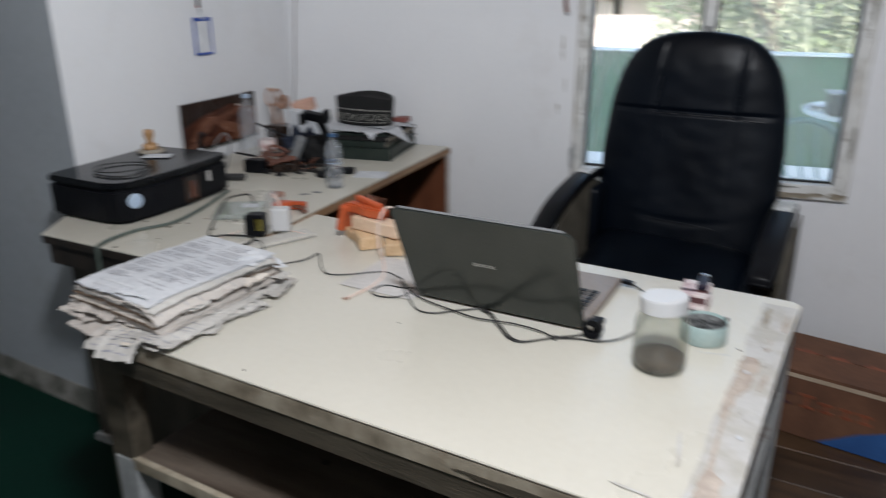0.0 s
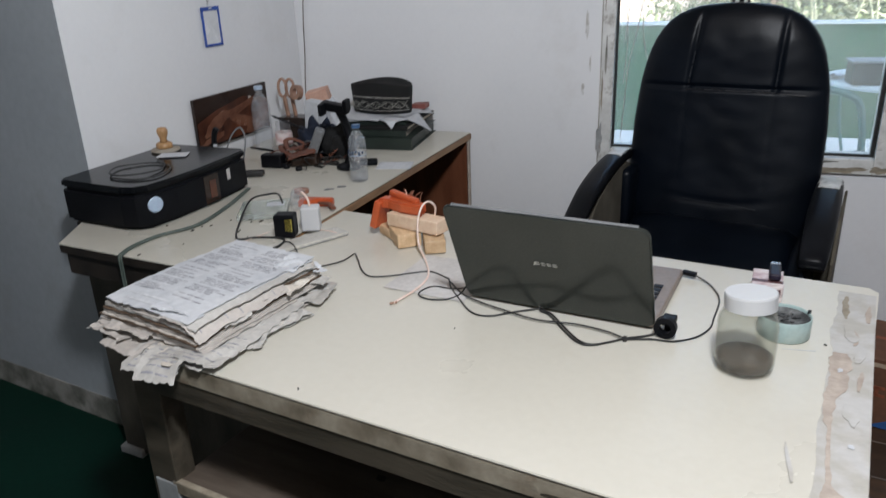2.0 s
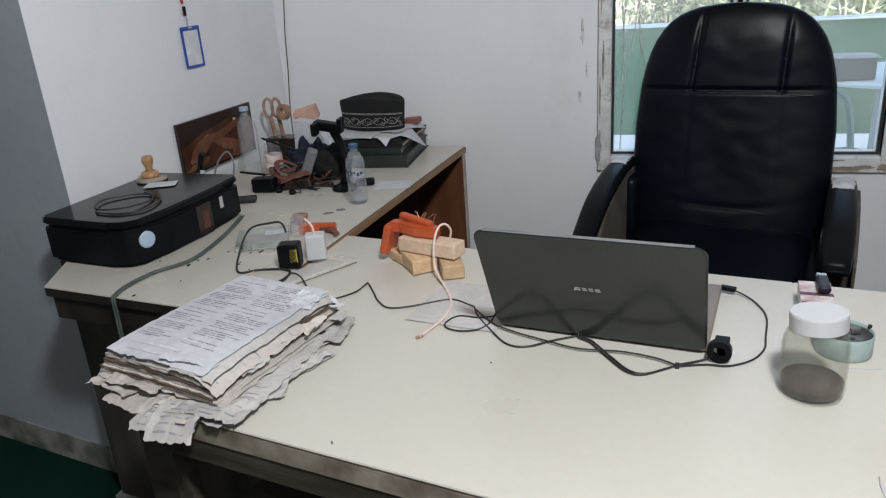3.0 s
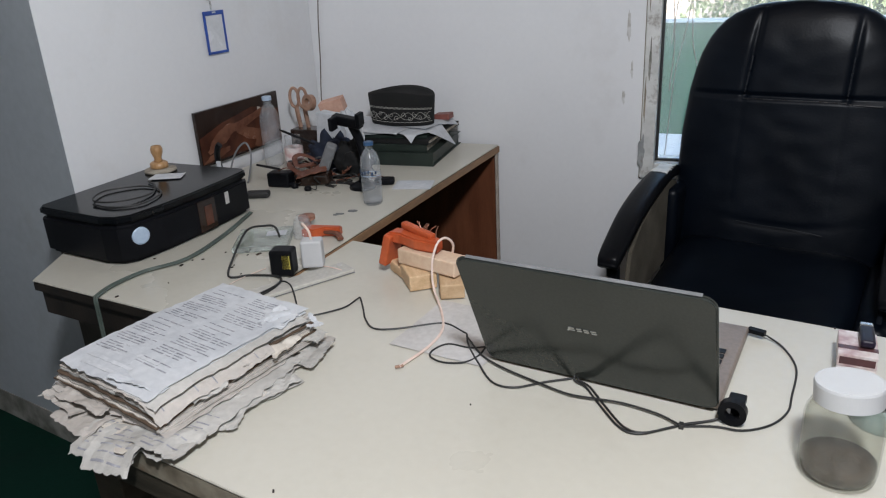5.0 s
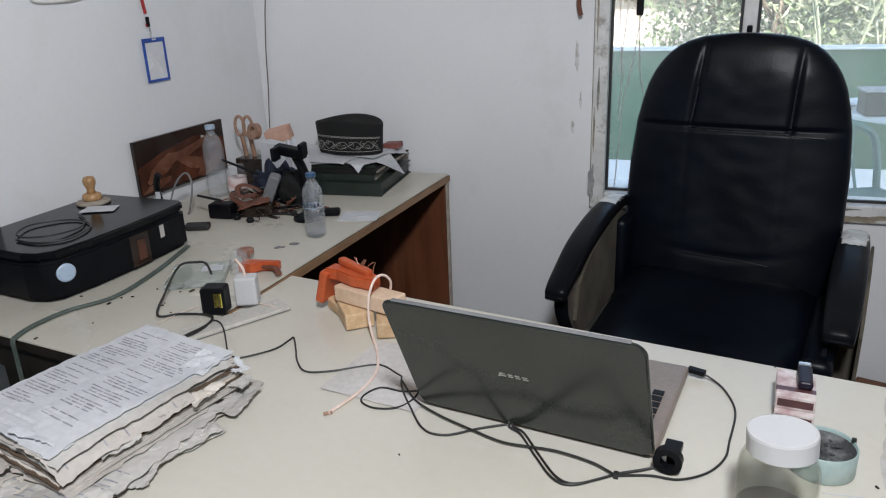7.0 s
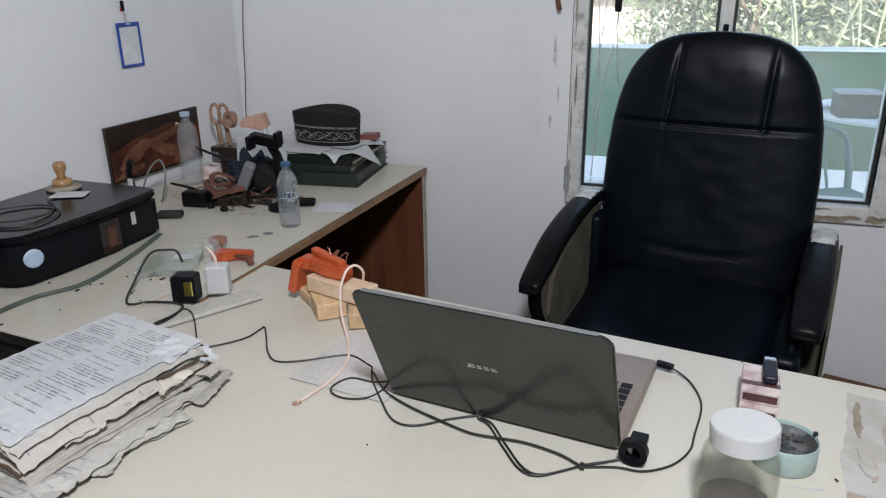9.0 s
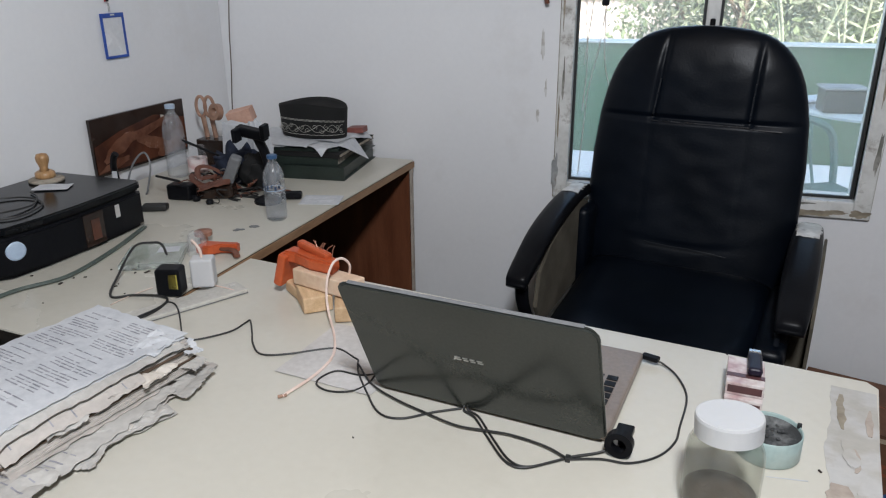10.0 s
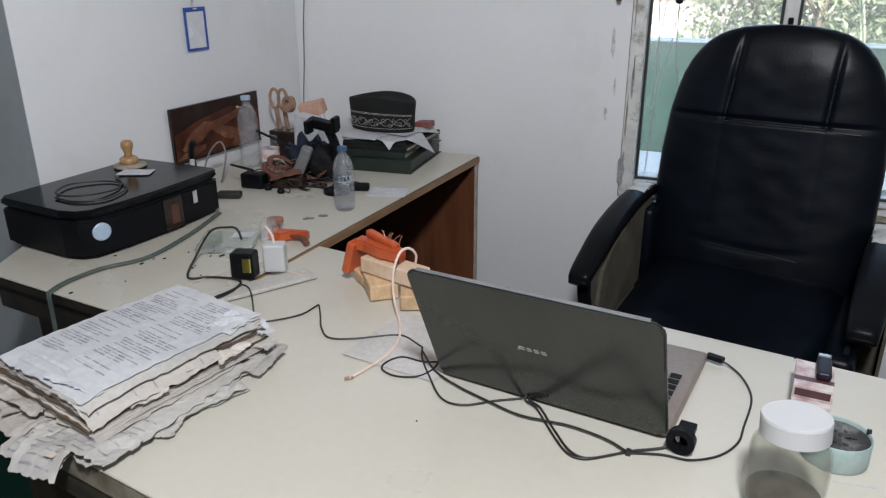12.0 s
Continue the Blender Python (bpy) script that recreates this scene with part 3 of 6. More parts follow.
# scuffed strip and flaked patches along one end
strip_in = [(-0.068 + 0.007 * noise.noise((3.0, y * 9, 1.0)) + 0.004 * noise.noise((5.0, y * 40, 1.0)), y) for y in np.linspace(0.80, 0.05, 60)]
part("scuffed_strip", prism([(-0.016, 0.06), (-0.003, 0.10), (-0.001, 0.80)] + strip_in, TOP + 0.0002, TOP + 0.0006), M["scuff"], desk, "scuffed strip where the laminate has worn")


def chipped(pts, zb, material, seed, name="bare_patch", label=""):
    """A patch along a line of (x, y, half width), with a chipped outline."""
    left, right = [], []
    for k in range(len(pts) - 1):
        for q in range(12):
            s = q / 12
            x, y, w = (pts[k][i] + (pts[k + 1][i] - pts[k][i]) * s for i in range(3))
            left.append((x - w * (1 + 0.5 * noise.noise((y * 60, seed, 1.0))) - 0.0006, y))
            right.append((x + w * (1 + 0.8 * noise.noise((y * 45, seed, 7.0))) + 0.0006, y))
    return part(name, prism(left + right[::-1], zb, zb + 0.0005), material, desk, label)


chipped([(-0.052, 0.775, 0.002), (-0.053, 0.755, 0.0045), (-0.052, 0.70, 0.005), (-0.049, 0.665, 0.001)], TOP + 0.0010, M["edge"], 1.0, label="dark chipped patch")
chipped([(-0.050, 0.525, 0.010), (-0.052, 0.50, 0.017), (-0.050, 0.45, 0.014), (-0.052, 0.395, 0.013), (-0.060, 0.37, 0.008), (-0.059, 0.30, 0.006), (-0.056, 0.285, 0.002), (-0.053, 0.20, 0.0025), (-0.049, 0.15, 0.003), (-0.044, 0.125, 0.012), (-0.042, 0.085, 0.016), (-0.046, 0.05, 0.012), (-0.045, 0.026, 0.004)], TOP + 0.0011, M["bare"], 2.0, label="bare tan board where the laminate is gone")
chipped([(-0.034, 0.62, 0.001), (-0.031, 0.60, 0.004), (-0.030, 0.575, 0.003), (-0.033, 0.56, 0.001)], TOP + 0.0012, M["bare"], 3.0)
chipped([(-0.018, 0.47, 0.001), (-0.020, 0.44, 0.004), (-0.022, 0.40, 0.001)], TOP + 0.0012, M["bare"], 4.0)
chipped([(-0.012, 0.74, 0.001), (-0.014, 0.70, 0.005), (-0.013, 0.66, 0.002)], TOP + 0.0012, M["bare"], 5.0)
for k, (x, y, rx, ry, r) in enumerate(((-0.041, 0.060, 0.006, 0.006, 0.3), (-0.050, 0.462, 0.004, 0.007, 0.0), (-0.026, 0.245, 0.004, 0.006, 0.2), (-0.030, 0.33, 0.010, 0.03, 0.1), (-0.022, 0.53, 0.008, 0.03, -0.2), (-0.040, 0.60, 0.010, 0.03, 0.2))):
    part("white_scuff", blob(x, y, rx, ry, TOP + 0.0017 + 0.00004 * k, 61 + k, 0.0005, 50, r, 0.3), M["paper"] if k < 3 else M["scuff"], desk)
part("scratch", prism([(-0.141, 0.500), (-0.090, 0.514), (-0.090, 0.5165), (-0.141, 0.5015)], TOP + 0.0002, TOP + 0.0006), M["paper"], desk, "fine white scratch")
for k, (x, y, rx, ry, r) in enumerate(((-0.13, 0.045, 0.03, 0.003, -0.1), (-0.098, 0.17, 0.003, 0.05, 0.2))):
    part("scratch", blob(x, y, rx, ry, TOP + 0.0016 + 0.00004 * k, 31 + k, 0.0005, 60, r, 0.26), M["scuff"], desk)
part("broken_edge", blob(0, 0, 0.032, 0.011, 0, 21, 0.0008, 60, 0.0, 0.3), M["old_wood"], desk, "broken brown stretch of the edge").matrix_local = pose(-0.075, 0.0004, TOP - 0.020, 90, 0, 0)
part("broken_edge", blob(0, 0, 0.10, 0.006, 0, 22, 0.0008, 60, 0.0, 0.35), M["old_wood"], desk).matrix_local = pose(-0.26, 0.0004, TOP - 0.030, 90, 0, 0)
# frame
part("apron", box((-0.61, 0.0145, 0.685), (1.14, 0.022, 0.044), 0.002), M["old_wood"], desk)
part("apron", box((-0.030, 0.41, 0.694), (0.022, 0.66, 0.040), 0.002), M["old_wood"], desk)
part("apron", box((-0.575, 0.79, 0.694), (1.02, 0.022, 0.040), 0.002), M["old_wood"], desk)
part("shelf", box((-0.615, 0.32, 0.447), (1.10, 0.60, 0.016), 0.002), M["shelf_board"], desk, "grey-brown dusty shelf board")
part("shelf_lip", box((-0.612, 0.013, 0.443), (1.115, 0.014, 0.030), 0.003), M["edge"], desk, "pale chipped lip")
for k, (x, y, rx, ry) in enumerate(((-0.53, 0.135, 0.015, 0.020), (-0.445, 0.165, 0.006, 0.012), (-0.80, 0.20, 0.010, 0.008))):
    part("knot", blob(x, y, rx, ry, 0.4552, 90 + k, 0.0006), M["dark_wood"], desk)
part("shelf_rail", box((-0.012, 0.41, 0.555), (0.018, 0.70, 0.040), 0.002), M["leg_paint"], desk)
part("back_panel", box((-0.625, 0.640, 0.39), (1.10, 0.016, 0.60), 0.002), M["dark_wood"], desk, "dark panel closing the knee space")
for x, y, w, mm in ((-1.192, 0.032, 0.072, "old_wood"), (-0.046, 0.034, 0.060, "leg_paint"), (-1.20, 0.775, 0.060, "old_wood"), (-0.030, 0.775, 0.060, "leg_paint")):
    lg = part("leg", box((x, y, 0.3175), (w, 0.050, 0.775), 0.004), M[mm], desk)
    if x < -1 and y < 0.1:
        part("painted_foot", box((x + 0.005, y, 0.192), (0.064, 0.053, 0.520), 0.004), M["leg_paint"], lg, "grey-white paint on the lower leg")
part("hanging_rag", sheet(0.03, 0.09, lambda x, y: 0.004 * math.sin(60 * x + 20 * y), 4, 8, 0.003, 0.006, m=pose(-0.955, 0.05, 0.40, 90, 0, 8)), M["leg_paint"], desk, "scrap of pale cloth under the shelf")

# ---------------------------------------------------------------- side desk along the wall
RT = 0.758
side = thing("side_desk", pose(0, 0, 0), "cream-topped side desk with brown edges along the wall", "desk")
ro = [(-0.607, 2.874), (-1.353, 2.874), (-1.413, 1.745), (-1.272, 1.442), (-0.715, 1.372)]
part("tabletop", prism(ro, RT - 0.004, RT, 0.0012), M["laminate"], side, "cream laminate top with marks")
part("edge_band", prism([(x * 0.9985 - 0.001, y * 0.9995 + 0.001) for x, y in ro], RT - 0.026, RT - 0.0045, 0.002), M["dark_wood"], side, "dark edge")
part("inner_edge", prism([(-0.606, 2.873), (-0.6745, 1.92), (-0.7145, 1.373), (-0.7175, 1.373), (-0.6775, 1.92), (-0.609, 2.873)], RT - 0.026, RT - 0.0045), M["brown_edge"], side, "brown wooden edge").location.x = 0.0028
part("end_panel", box((-0.975, 2.855, 0.331), (0.72, 0.018, 0.801), 0.002), M["red_wood"], side, "red-brown end panel")
part("panel_edge", box((-0.609, 2.855, 0.331), (0.008, 0.019, 0.801), 0.001), M["bare"], side, "pale chipped panel edge")
part("wall_panel", prism([(-1.345, 2.84), (-1.405, 1.76), (-1.385, 1.76), (-1.325, 2.84)], FLOOR, 0.73), M["dark_wood"], side)
part("front_panel", prism([(-1.428, 1.658), (-0.80, 1.575), (-0.80, 1.591), (-1.428, 1.674)], FLOOR + 0.015, 0.731), M["side_board"], side, "dark grey-brown stained panel")
part("foot", prism([(-1.445, 1.645), (-1.350, 1.633), (-1.350, 1.683), (-1.445, 1.693)], FLOOR + 0.002, FLOOR + 0.03, 0.003), M["leg_paint"], side, "white painted foot")
part("front_rail", prism([(-1.262, 1.452), (-0.74, 1.387), (-0.74, 1.40), (-1.262, 1.465)], 0.672, 0.731, 0.002), M["dark_wood"], side)
part("inner_rail", prism([(-0.692, 2.84), (-0.770, 1.90), (-0.784, 1.90), (-0.706, 2.84)], 0.69, 0.731, 0.002), M["dark_wood"], side)

# ---------------------------------------------------------------- office chair
CH = pose(0.276, 2.440, 0, 0, 0, -11)
chair = thing("office_chair", CH, "black leatherette high-back office chair with padded armrests", "chair")


def back_half(z):
    for (z0, h0), (z1, h1) in zip(BACK, BACK[1:]):
        if z0 <= z <= z1:
            return h0 + (h1 - h0) * (z - z0) / (z1 - z0)
    return 0.0


BACK = [(0.44, 0.290), (0.55, 0.305), (0.70, 0.312), (0.85, 0.310), (0.98, 0.298), (1.04, 0.286), (1.09, 0.272), (1.13, 0.254), (1.16, 0.234), (1.185, 0.211), (1.205, 0.184), (1.219, 0.154), (1.229, 0.120), (1.235, 0.08), (1.238, 0.035)]


def chair_back():
    """Padded back: a shell whose front bulges into panels between the seams."""
    b = bmesh.new()
    nz, nx = 120, 96
    front, rear = [], []
    for i in range(nz + 1):
        s = i / nz
        z = 0.44 + 0.798 * (1 - (1 - s) ** 1.7)
        h = max(back_half(min(z, 1.2379)), 0.012)
        fr, re = [], []
        for j in range(nx + 1):
            u = -1 + 2 * j / nx
            x = u * h
            lean = 0.245 + 0.10 * (z - 0.44) + 0.03 * math.sin((z - 0.44) * 3.2)
            edge = (1 - abs(u) ** 3.2) * (1 - (1 - min(1, (1.245 - z) / 0.16)) ** 2)
            pad = 0.058 * max(edge, 0) ** 0.6
            seam = 0.011 * math.exp(-((x + 0.128 - 0.10 * max(0, z - 0.95)) / 0.0085) ** 2) + 0.011 * math.exp(-((x - 0.146 - 0.04 * max(0, z - 0.95)) / 0.0085) ** 2)
            seam *= 1.0 if z > 0.97 else (0.10 if z > 0.66 else 0.0)
            seam += 0.018 * math.exp(-((z - 0.975) / 0.006) ** 2) + 0.005 * math.exp(-((z - 0.60 - 0.05 * u * u) / 0.008) ** 2) * math.exp(-(u / 0.5) ** 4)
            wrinkle = 0.0022 * noise.noise((x * 14, z * 22, 2.0)) * edge
            fr.append(b.verts.new((x, lean - pad + seam * max(edge, 0) + wrinkle, z)))
            re.append(b.verts.new((x, lean + 0.012 + 0.035 * max(edge, 0) ** 0.6, z)))
        front.append(fr)
        rear.append(re)
    for i in range(nz):
        for j in range(nx):
            b.faces.new((front[i][j], front[i][j + 1], front[i + 1][j + 1], front[i + 1][j]))
            b.faces.new((rear[i][j + 1], rear[i][j], rear[i + 1][j], rear[i + 1][j + 1]))
        b.faces.new((front[i][0], front[i + 1][0], rear[i + 1][0], rear[i][0]))
        b.faces.new((front[i + 1][nx], front[i][nx], rear[i][nx], rear[i + 1][nx]))
    for j in range(nx):
        b.faces.new((front[0][j + 1], front[0][j], rear[0][j], rear[0][j + 1]))
        b.faces.new((front[nz][j], front[nz][j + 1], rear[nz][j + 1], rear[nz][j]))
    return b


bk = part("backrest", chair_back(), M["leather"], chair, "padded back with stitched panels", smooth=True)


def seam_line(x0, z0, x1, z1):
    pts = []
    for k in range(9):
        x, z = x0 + (x1 - x0) * k / 8, z0 + (z1 - z0) * k / 8
        pts.append((x, 0.192 + 0.10 * (z - 0.44) + 0.03 * math.sin((z - 0.44) * 3.2) + 0.012 * (x / 0.28) ** 4, z))
    return tube(pts, 0.0022, 6, 3)


part("seam", seam_line(-0.128, 0.967, 0.146, 0.967), M["leather_seam"], bk)
part("piping", tube([(x, 0.2055 + 0.010 * (x / 0.28) ** 4 - 0.10 * (0.02 + 0.03 * x), 0.604 - 0.06 * x + 0.002 * math.sin(25 * x)) for x in (-0.10, -0.05, 0.0, 0.05, 0.10, 0.14)], 0.0009, 6, 3), M["leather"], bk, "thin crease")
part("seam", seam_line(0.152, 0.963, 0.235, 0.961), M["leather_seam"], bk)
part("seam", seam_line(-0.125, 0.985, -0.112, 1.09), M["leather_seam"], bk)
part("seam", seam_line(0.147, 0.985, 0.151, 1.09), M["leather_seam"], bk)


def seat_cushion():
    b = bmesh.new()
    nx, ny = 24, 24
    top, low = {}, {}
    for i in range(nx + 1):
        for j in range(ny + 1):
            u, v = -1 + 2 * i / nx, -1 + 2 * j / ny
            x, y = 0.293 * u * (1 - 0.06 * v * v), -0.02 + 0.26 * v
            e = max(0, 1 - abs(u) ** 5) ** 0.5 * max(0, 1 - abs(v) ** 5) ** 0.5
            top[i, j] = b.verts.new((x, y, 0.425 + 0.075 * e - 0.018 * math.exp(-(u * u + v * v) * 2) + 0.002 * noise.noise((x * 16, y * 16, 5)) + 0.085 * ((v + 1) / 2) ** 3))
            low[i, j] = b.verts.new((x, y, 0.405))
    for i in range(nx):
        for j in range(ny):
            b.faces.new((top[i, j], top[i + 1, j], top[i + 1, j + 1], top[i, j + 1]))
            b.faces.new((low[i, j], low[i, j + 1], low[i + 1, j + 1], low[i + 1, j]))
    for k in range(nx):
        b.faces.new((top[k, 0], low[k, 0], low[k + 1, 0], top[k + 1, 0]))
        b.faces.new((top[k + 1, ny], low[k + 1, ny], low[k, ny], top[k, ny]))
        b.faces.new((top[0, k + 1], low[0, k + 1], low[0, k], top[0, k]))
        b.faces.new((top[nx, k], low[nx, k], low[nx, k + 1], top[nx, k + 1]))
    return b


part("seat", seat_cushion(), M["leather"], chair, "wide padded seat", smooth=True)


def armrest(sx):
    """A padded arm that comes off the back, runs forward and drops, then turns down to the seat."""
    prof = list(zip(ARM_Y[::-1], ARM_Z[sx][::-1])) + [(-0.305, ARM_Z[sx][0] - 0.023)]
    path = smooth_path([(0, y, z) for y, z in prof], 5)
    b = bmesh.new()
    rings = []
    for k, p in enumerate(path):
        s = k / (len(path) - 1)
        w = (0.034 if sx > 0 else 0.029) * (0.85 + 0.3 * math.sin(math.pi * s)) + 0.004
        t = 0.020 if s < 0.93 else 0.014
        d = (path[min(k + 1, len(path) - 1)] - path[max(k - 1, 0)]).normalized()
        n = Vector((1, 0, 0)).cross(d)
        rings.append([b.verts.new(Vector((AX[sx], AY[sx], 0)) + Vector((0, p.y * AS[sx], p.z)) + Vector((1, 0, 0)) * w * math.copysign(abs(math.cos(a)) ** 0.6, math.cos(a)) + n * t * math.copysign(abs(math.sin(a)) ** 0.6, math.sin(a))) for a in np.linspace(0, 2 * math.pi, 14, endpoint=False)])
    for a, c in zip(rings, rings[1:]):
        for q in range(14):
            b.faces.new((a[q], a[(q + 1) % 14], c[(q + 1) % 14], c[q]))
    b.faces.new(rings[0][::-1])
    b.faces.new(rings[-1])
    return b


AX, AY, AS = {-1: -0.330, 1: 0.3455}, {-1: 0.018, 1: 0.075}, {-1: 0.93, 1: 0.80}   # one arm is bent outwards and back
ARM_Y = (-0.285, -0.22, -0.12, 0.0, 0.12, 0.22, 0.29)
ARM_Z = {-1: (0.612, 0.642, 0.684, 0.713, 0.729, 0.731, 0.724), 1: (0.585, 0.612, 0.648, 0.674, 0.690, 0.694, 0.684)}
for sx in (-1, 1):
    arm = part("armrest", armrest(sx), M["black_plastic"], chair, "curved black armrest, pale patch on top", smooth=True)
    side_pts = [(0.27, 0.46), (0.27, 0.690), (0.20, 0.718), (0.12, 0.716), (0.0, 0.692), (-0.11, 0.655), (-0.19, 0.60), (-0.215, 0.50), (-0.17, 0.43)]
    if sx > 0:
        side_pts = [(0.27, 0.34), (0.27, 0.675), (0.12, 0.675), (0.0, 0.655), (-0.11, 0.63), (-0.19, 0.59), (-0.26, 0.54), (-0.33, 0.50), (-0.33, 0.34)]
    part("side_panel", prism([(-y * AS[sx], zz) for y, zz in side_pts], -0.006, 0.006, 0.002), M["khaki" if sx < 0 else "leather"], chair, "worn khaki side cloth" if sx < 0 else "black inner side panel").matrix_local = pose(AX[sx] - sx * 0.025, AY[sx], 0, 90, 0, -90)
    part("arm_bracket", tube([(AX[sx], AY[sx] - 0.262 * AS[sx], 0.592), (AX[sx] - (0.012 if sx > 0 else 0.0), AY[sx] - 0.245 * AS[sx], 0.52), (AX[sx] - sx * (0.034 if sx > 0 else 0.010), AY[sx] - 0.20 * AS[sx], 0.45), (sx * 0.27, -0.12, 0.405), (sx * 0.20, -0.05, 0.40)], 0.014 if sx > 0 else 0.020, 8, 5, flat=0.7), M["black_plastic"], chair, smooth=True)

    top_line = [(p.y, p.z) for p in smooth_path([(0, y, zz) for y, zz in zip(ARM_Y, ARM_Z[sx])], 5)]

    def arm_top(x, y, sx=sx, yc=0.205 if sx < 0 else 0.215):
        """Height of the arm's upper side, a hair above its skin."""
        return float(np.interp((yc + y - AY[sx]) / AS[sx], [p[0] for p in top_line], [p[1] for p in top_line])) + 0.0225 - 0.010 * (abs(x) / 0.036) ** 4

    part("worn_patch", sheet(0.050 if sx < 0 else 0.064, 0.110 if sx < 0 else 0.115, arm_top, 10, 14, 0.0015, 0.005, m=pose(AX[sx], 0.205 if sx < 0 else 0.215, 0)), M["leather_pale"], arm, "ragged pale patch")
part("side_cushion", box((-0.292, 0.232, 0.545), (0.046, 0.14, 0.30), 0.020, seg=3), M["leather"], chair, "black padding between seat and arm", smooth=True)
part("side_cushion", box((0.308, 0.03, 0.438), (0.075, 0.46, 0.165), 0.022, seg=3), M["leather"], chair, "black padding between seat and arm", smooth=True)
part("side_bolster", box((0.366, 0.125, 0.455), (0.056, 0.25, 0.36), 0.010), M["khaki"], chair, "khaki cloth under the arm")
part("side_cloth", prism([(-0.25, 0.30), (-0.25, 0.675), (-0.10, 0.668), (0.02, 0.640), (0.10, 0.59), (0.125, 0.56), (0.13, 0.30)], -0.004, 0.004, 0.002), M["khaki"], chair, "worn khaki outer side cloth").matrix_local = pose(0.392, 0.02, 0, 90, 0, -90)
part("seat_plate", box((0, 0, 0.392), (0.30, 0.30, 0.025), 0.004), M["black_plastic"], chair)
part("back_bar", tube([(0, 0.05, 0.39), (0, 0.26, 0.38), (0, 0.318, 0.46), (0, 0.330, 0.62)], 0.022, 8, 5), M["black_plastic"], chair)
part("gas_column", lathe([(0, 0.03), (0.03, 0.03), (0.03, 0.24), (0.018, 0.24), (0.018, 0.38), (0, 0.38)], 20), M["black_plastic"], chair)
for k in range(5):
    a = 2 * math.pi * k / 5 + 0.3
    ft = part("foot_arm", tube([(0.02 * math.cos(a), 0.02 * math.sin(a), 0.055), (0.16 * math.cos(a), 0.16 * math.sin(a), 0.03), (0.29 * math.cos(a), 0.29 * math.sin(a), 0.004)], 0.022, 8, 4), M["black_plastic"], chair)
    part("castor", lathe([(0, -0.02), (0.026, -0.02), (0.028, 0), (0.026, 0.02), (0, 0.02)], 16, m=pose(0.29 * math.cos(a), 0.29 * math.sin(a), FLOOR + 0.031, 90, 0, math.degrees(a))), M["rubber"], ft)

# ---------------------------------------------------------------- laptop
LP = pose(0.025, 1.388, TOP, 0, 0, -8)
laptop = thing("laptop", LP, "open dark grey laptop seen from behind, with a taupe keyboard deck", "laptop")
part("base", box((0.001, 0.134, 0.0125), (0.382, 0.260, 0.019), 0.006, seg=3), M["taupe"], laptop, "taupe plastic base")
for x in (-0.16, 0.16):
    for y in (0.03, 0.235):
        part("rubber_foot", lathe([(0, 0), (0.008, 0), (0.008, 0.004), (0, 0.004)], 12, m=pose(x, y, 0)), M["rubber"], laptop)
kb = part("keyboard_well", box((0.002, 0.105, 0.0222), (0.345, 0.115, 0.0012)), M["taupe"], laptop)
key = None
for r in range(6):
    for c in range(15):
        kx, ky = 0.002 - 0.161 + c * 0.023, 0.058 + r * 0.0188
        if key is None:
            b = box((0, 0, 0.0011), (0.0178, 0.0140, 0.0024), 0.0008, seg=1)
            key = part("key", b, M["black_plastic"], kb)
            k2 = key
        else:
            k2 = new("key", key.data)
            k2.parent = kb
        k2.location = (kx, ky, 0.0226)
part("touchpad", box((-0.01, 0.21, 0.0222), (0.105, 0.07, 0.001), 0.0004), M["taupe"], laptop)
LID = pose(0, -0.001, 0.018, 25.2, 0, 0)
rr_ = [(sx * (0.1905 - 0.020) + 0.020 * math.cos(a), 0.1135 + sz * (0.1265 - 0.020) + 0.020 * math.sin(a)) for sx, sz, a0 in ((1, -1, -90), (1, 1, 0), (-1, 1, 90), (-1, -1, 180)) for a in [radians(a0 + 22.5 * q) for q in range(5)]]
lb = prism(rr_, -0.004, 0.004, 0.003, seg=3)
bmesh.ops.transform(lb, matrix=pose(0, 0, 0, 90, 0, 0), verts=lb.verts)
lid = part("lid", lb, M["lid_grey"], laptop, "dark grey brushed lid with worn rim", smooth=False)
lid.matrix_local = LID
part("screen", box((0, 0.0046, 0.125), (0.345, 0.001, 0.196)), M["gloss_black"], lid, "dark screen")
part("screen_bezel", box((0, 0.0012, 0.2402), (0.342, 0.0062, 0.0012), 0.0005, seg=1), M["grey_plastic"], lid, "grey edge of the screen frame")
# maker's mark as plain silver bars
lx = -0.026
for w, sl in ((0.011, 0.5), (0.009, 0), (0.009, 0), (0.010, 0)):
    b = box((lx + w / 2, -0.0045, 0.1222), (w - 0.0015, 0.0012, 0.0020))
    box((lx + w / 2 + 0.001, -0.0045, 0.1178), (w - 0.0015, 0.0012, 0.0020), bm=b)
    if sl:
        box((lx + w / 2 - 0.003, -0.0045, 0.1195), (0.0024, 0.0012, 0.010), tilt=(0, 32, 0), bm=b)
    part("maker_mark", b, M["silver"], lid, "small silver mark")
    lx += w + 0.002
for x in (-0.12, 0.12):
    part("hinge", lathe([(0, -0.022), (0.008, -0.022), (0.008, 0.022), (0, 0.022)], 14, m=pose(x, 0.0105, 0.0165, 0, 90, 0)), M["black_plastic"], laptop)

# ---------------------------------------------------------------- paper stack
PS = pose(-0.622, 1.232, TOP, 0, 0, -13)
stack = thing("paper_stack", PS, "thick pile of crumpled yellowed documents with a printed sheet on top", "papers")


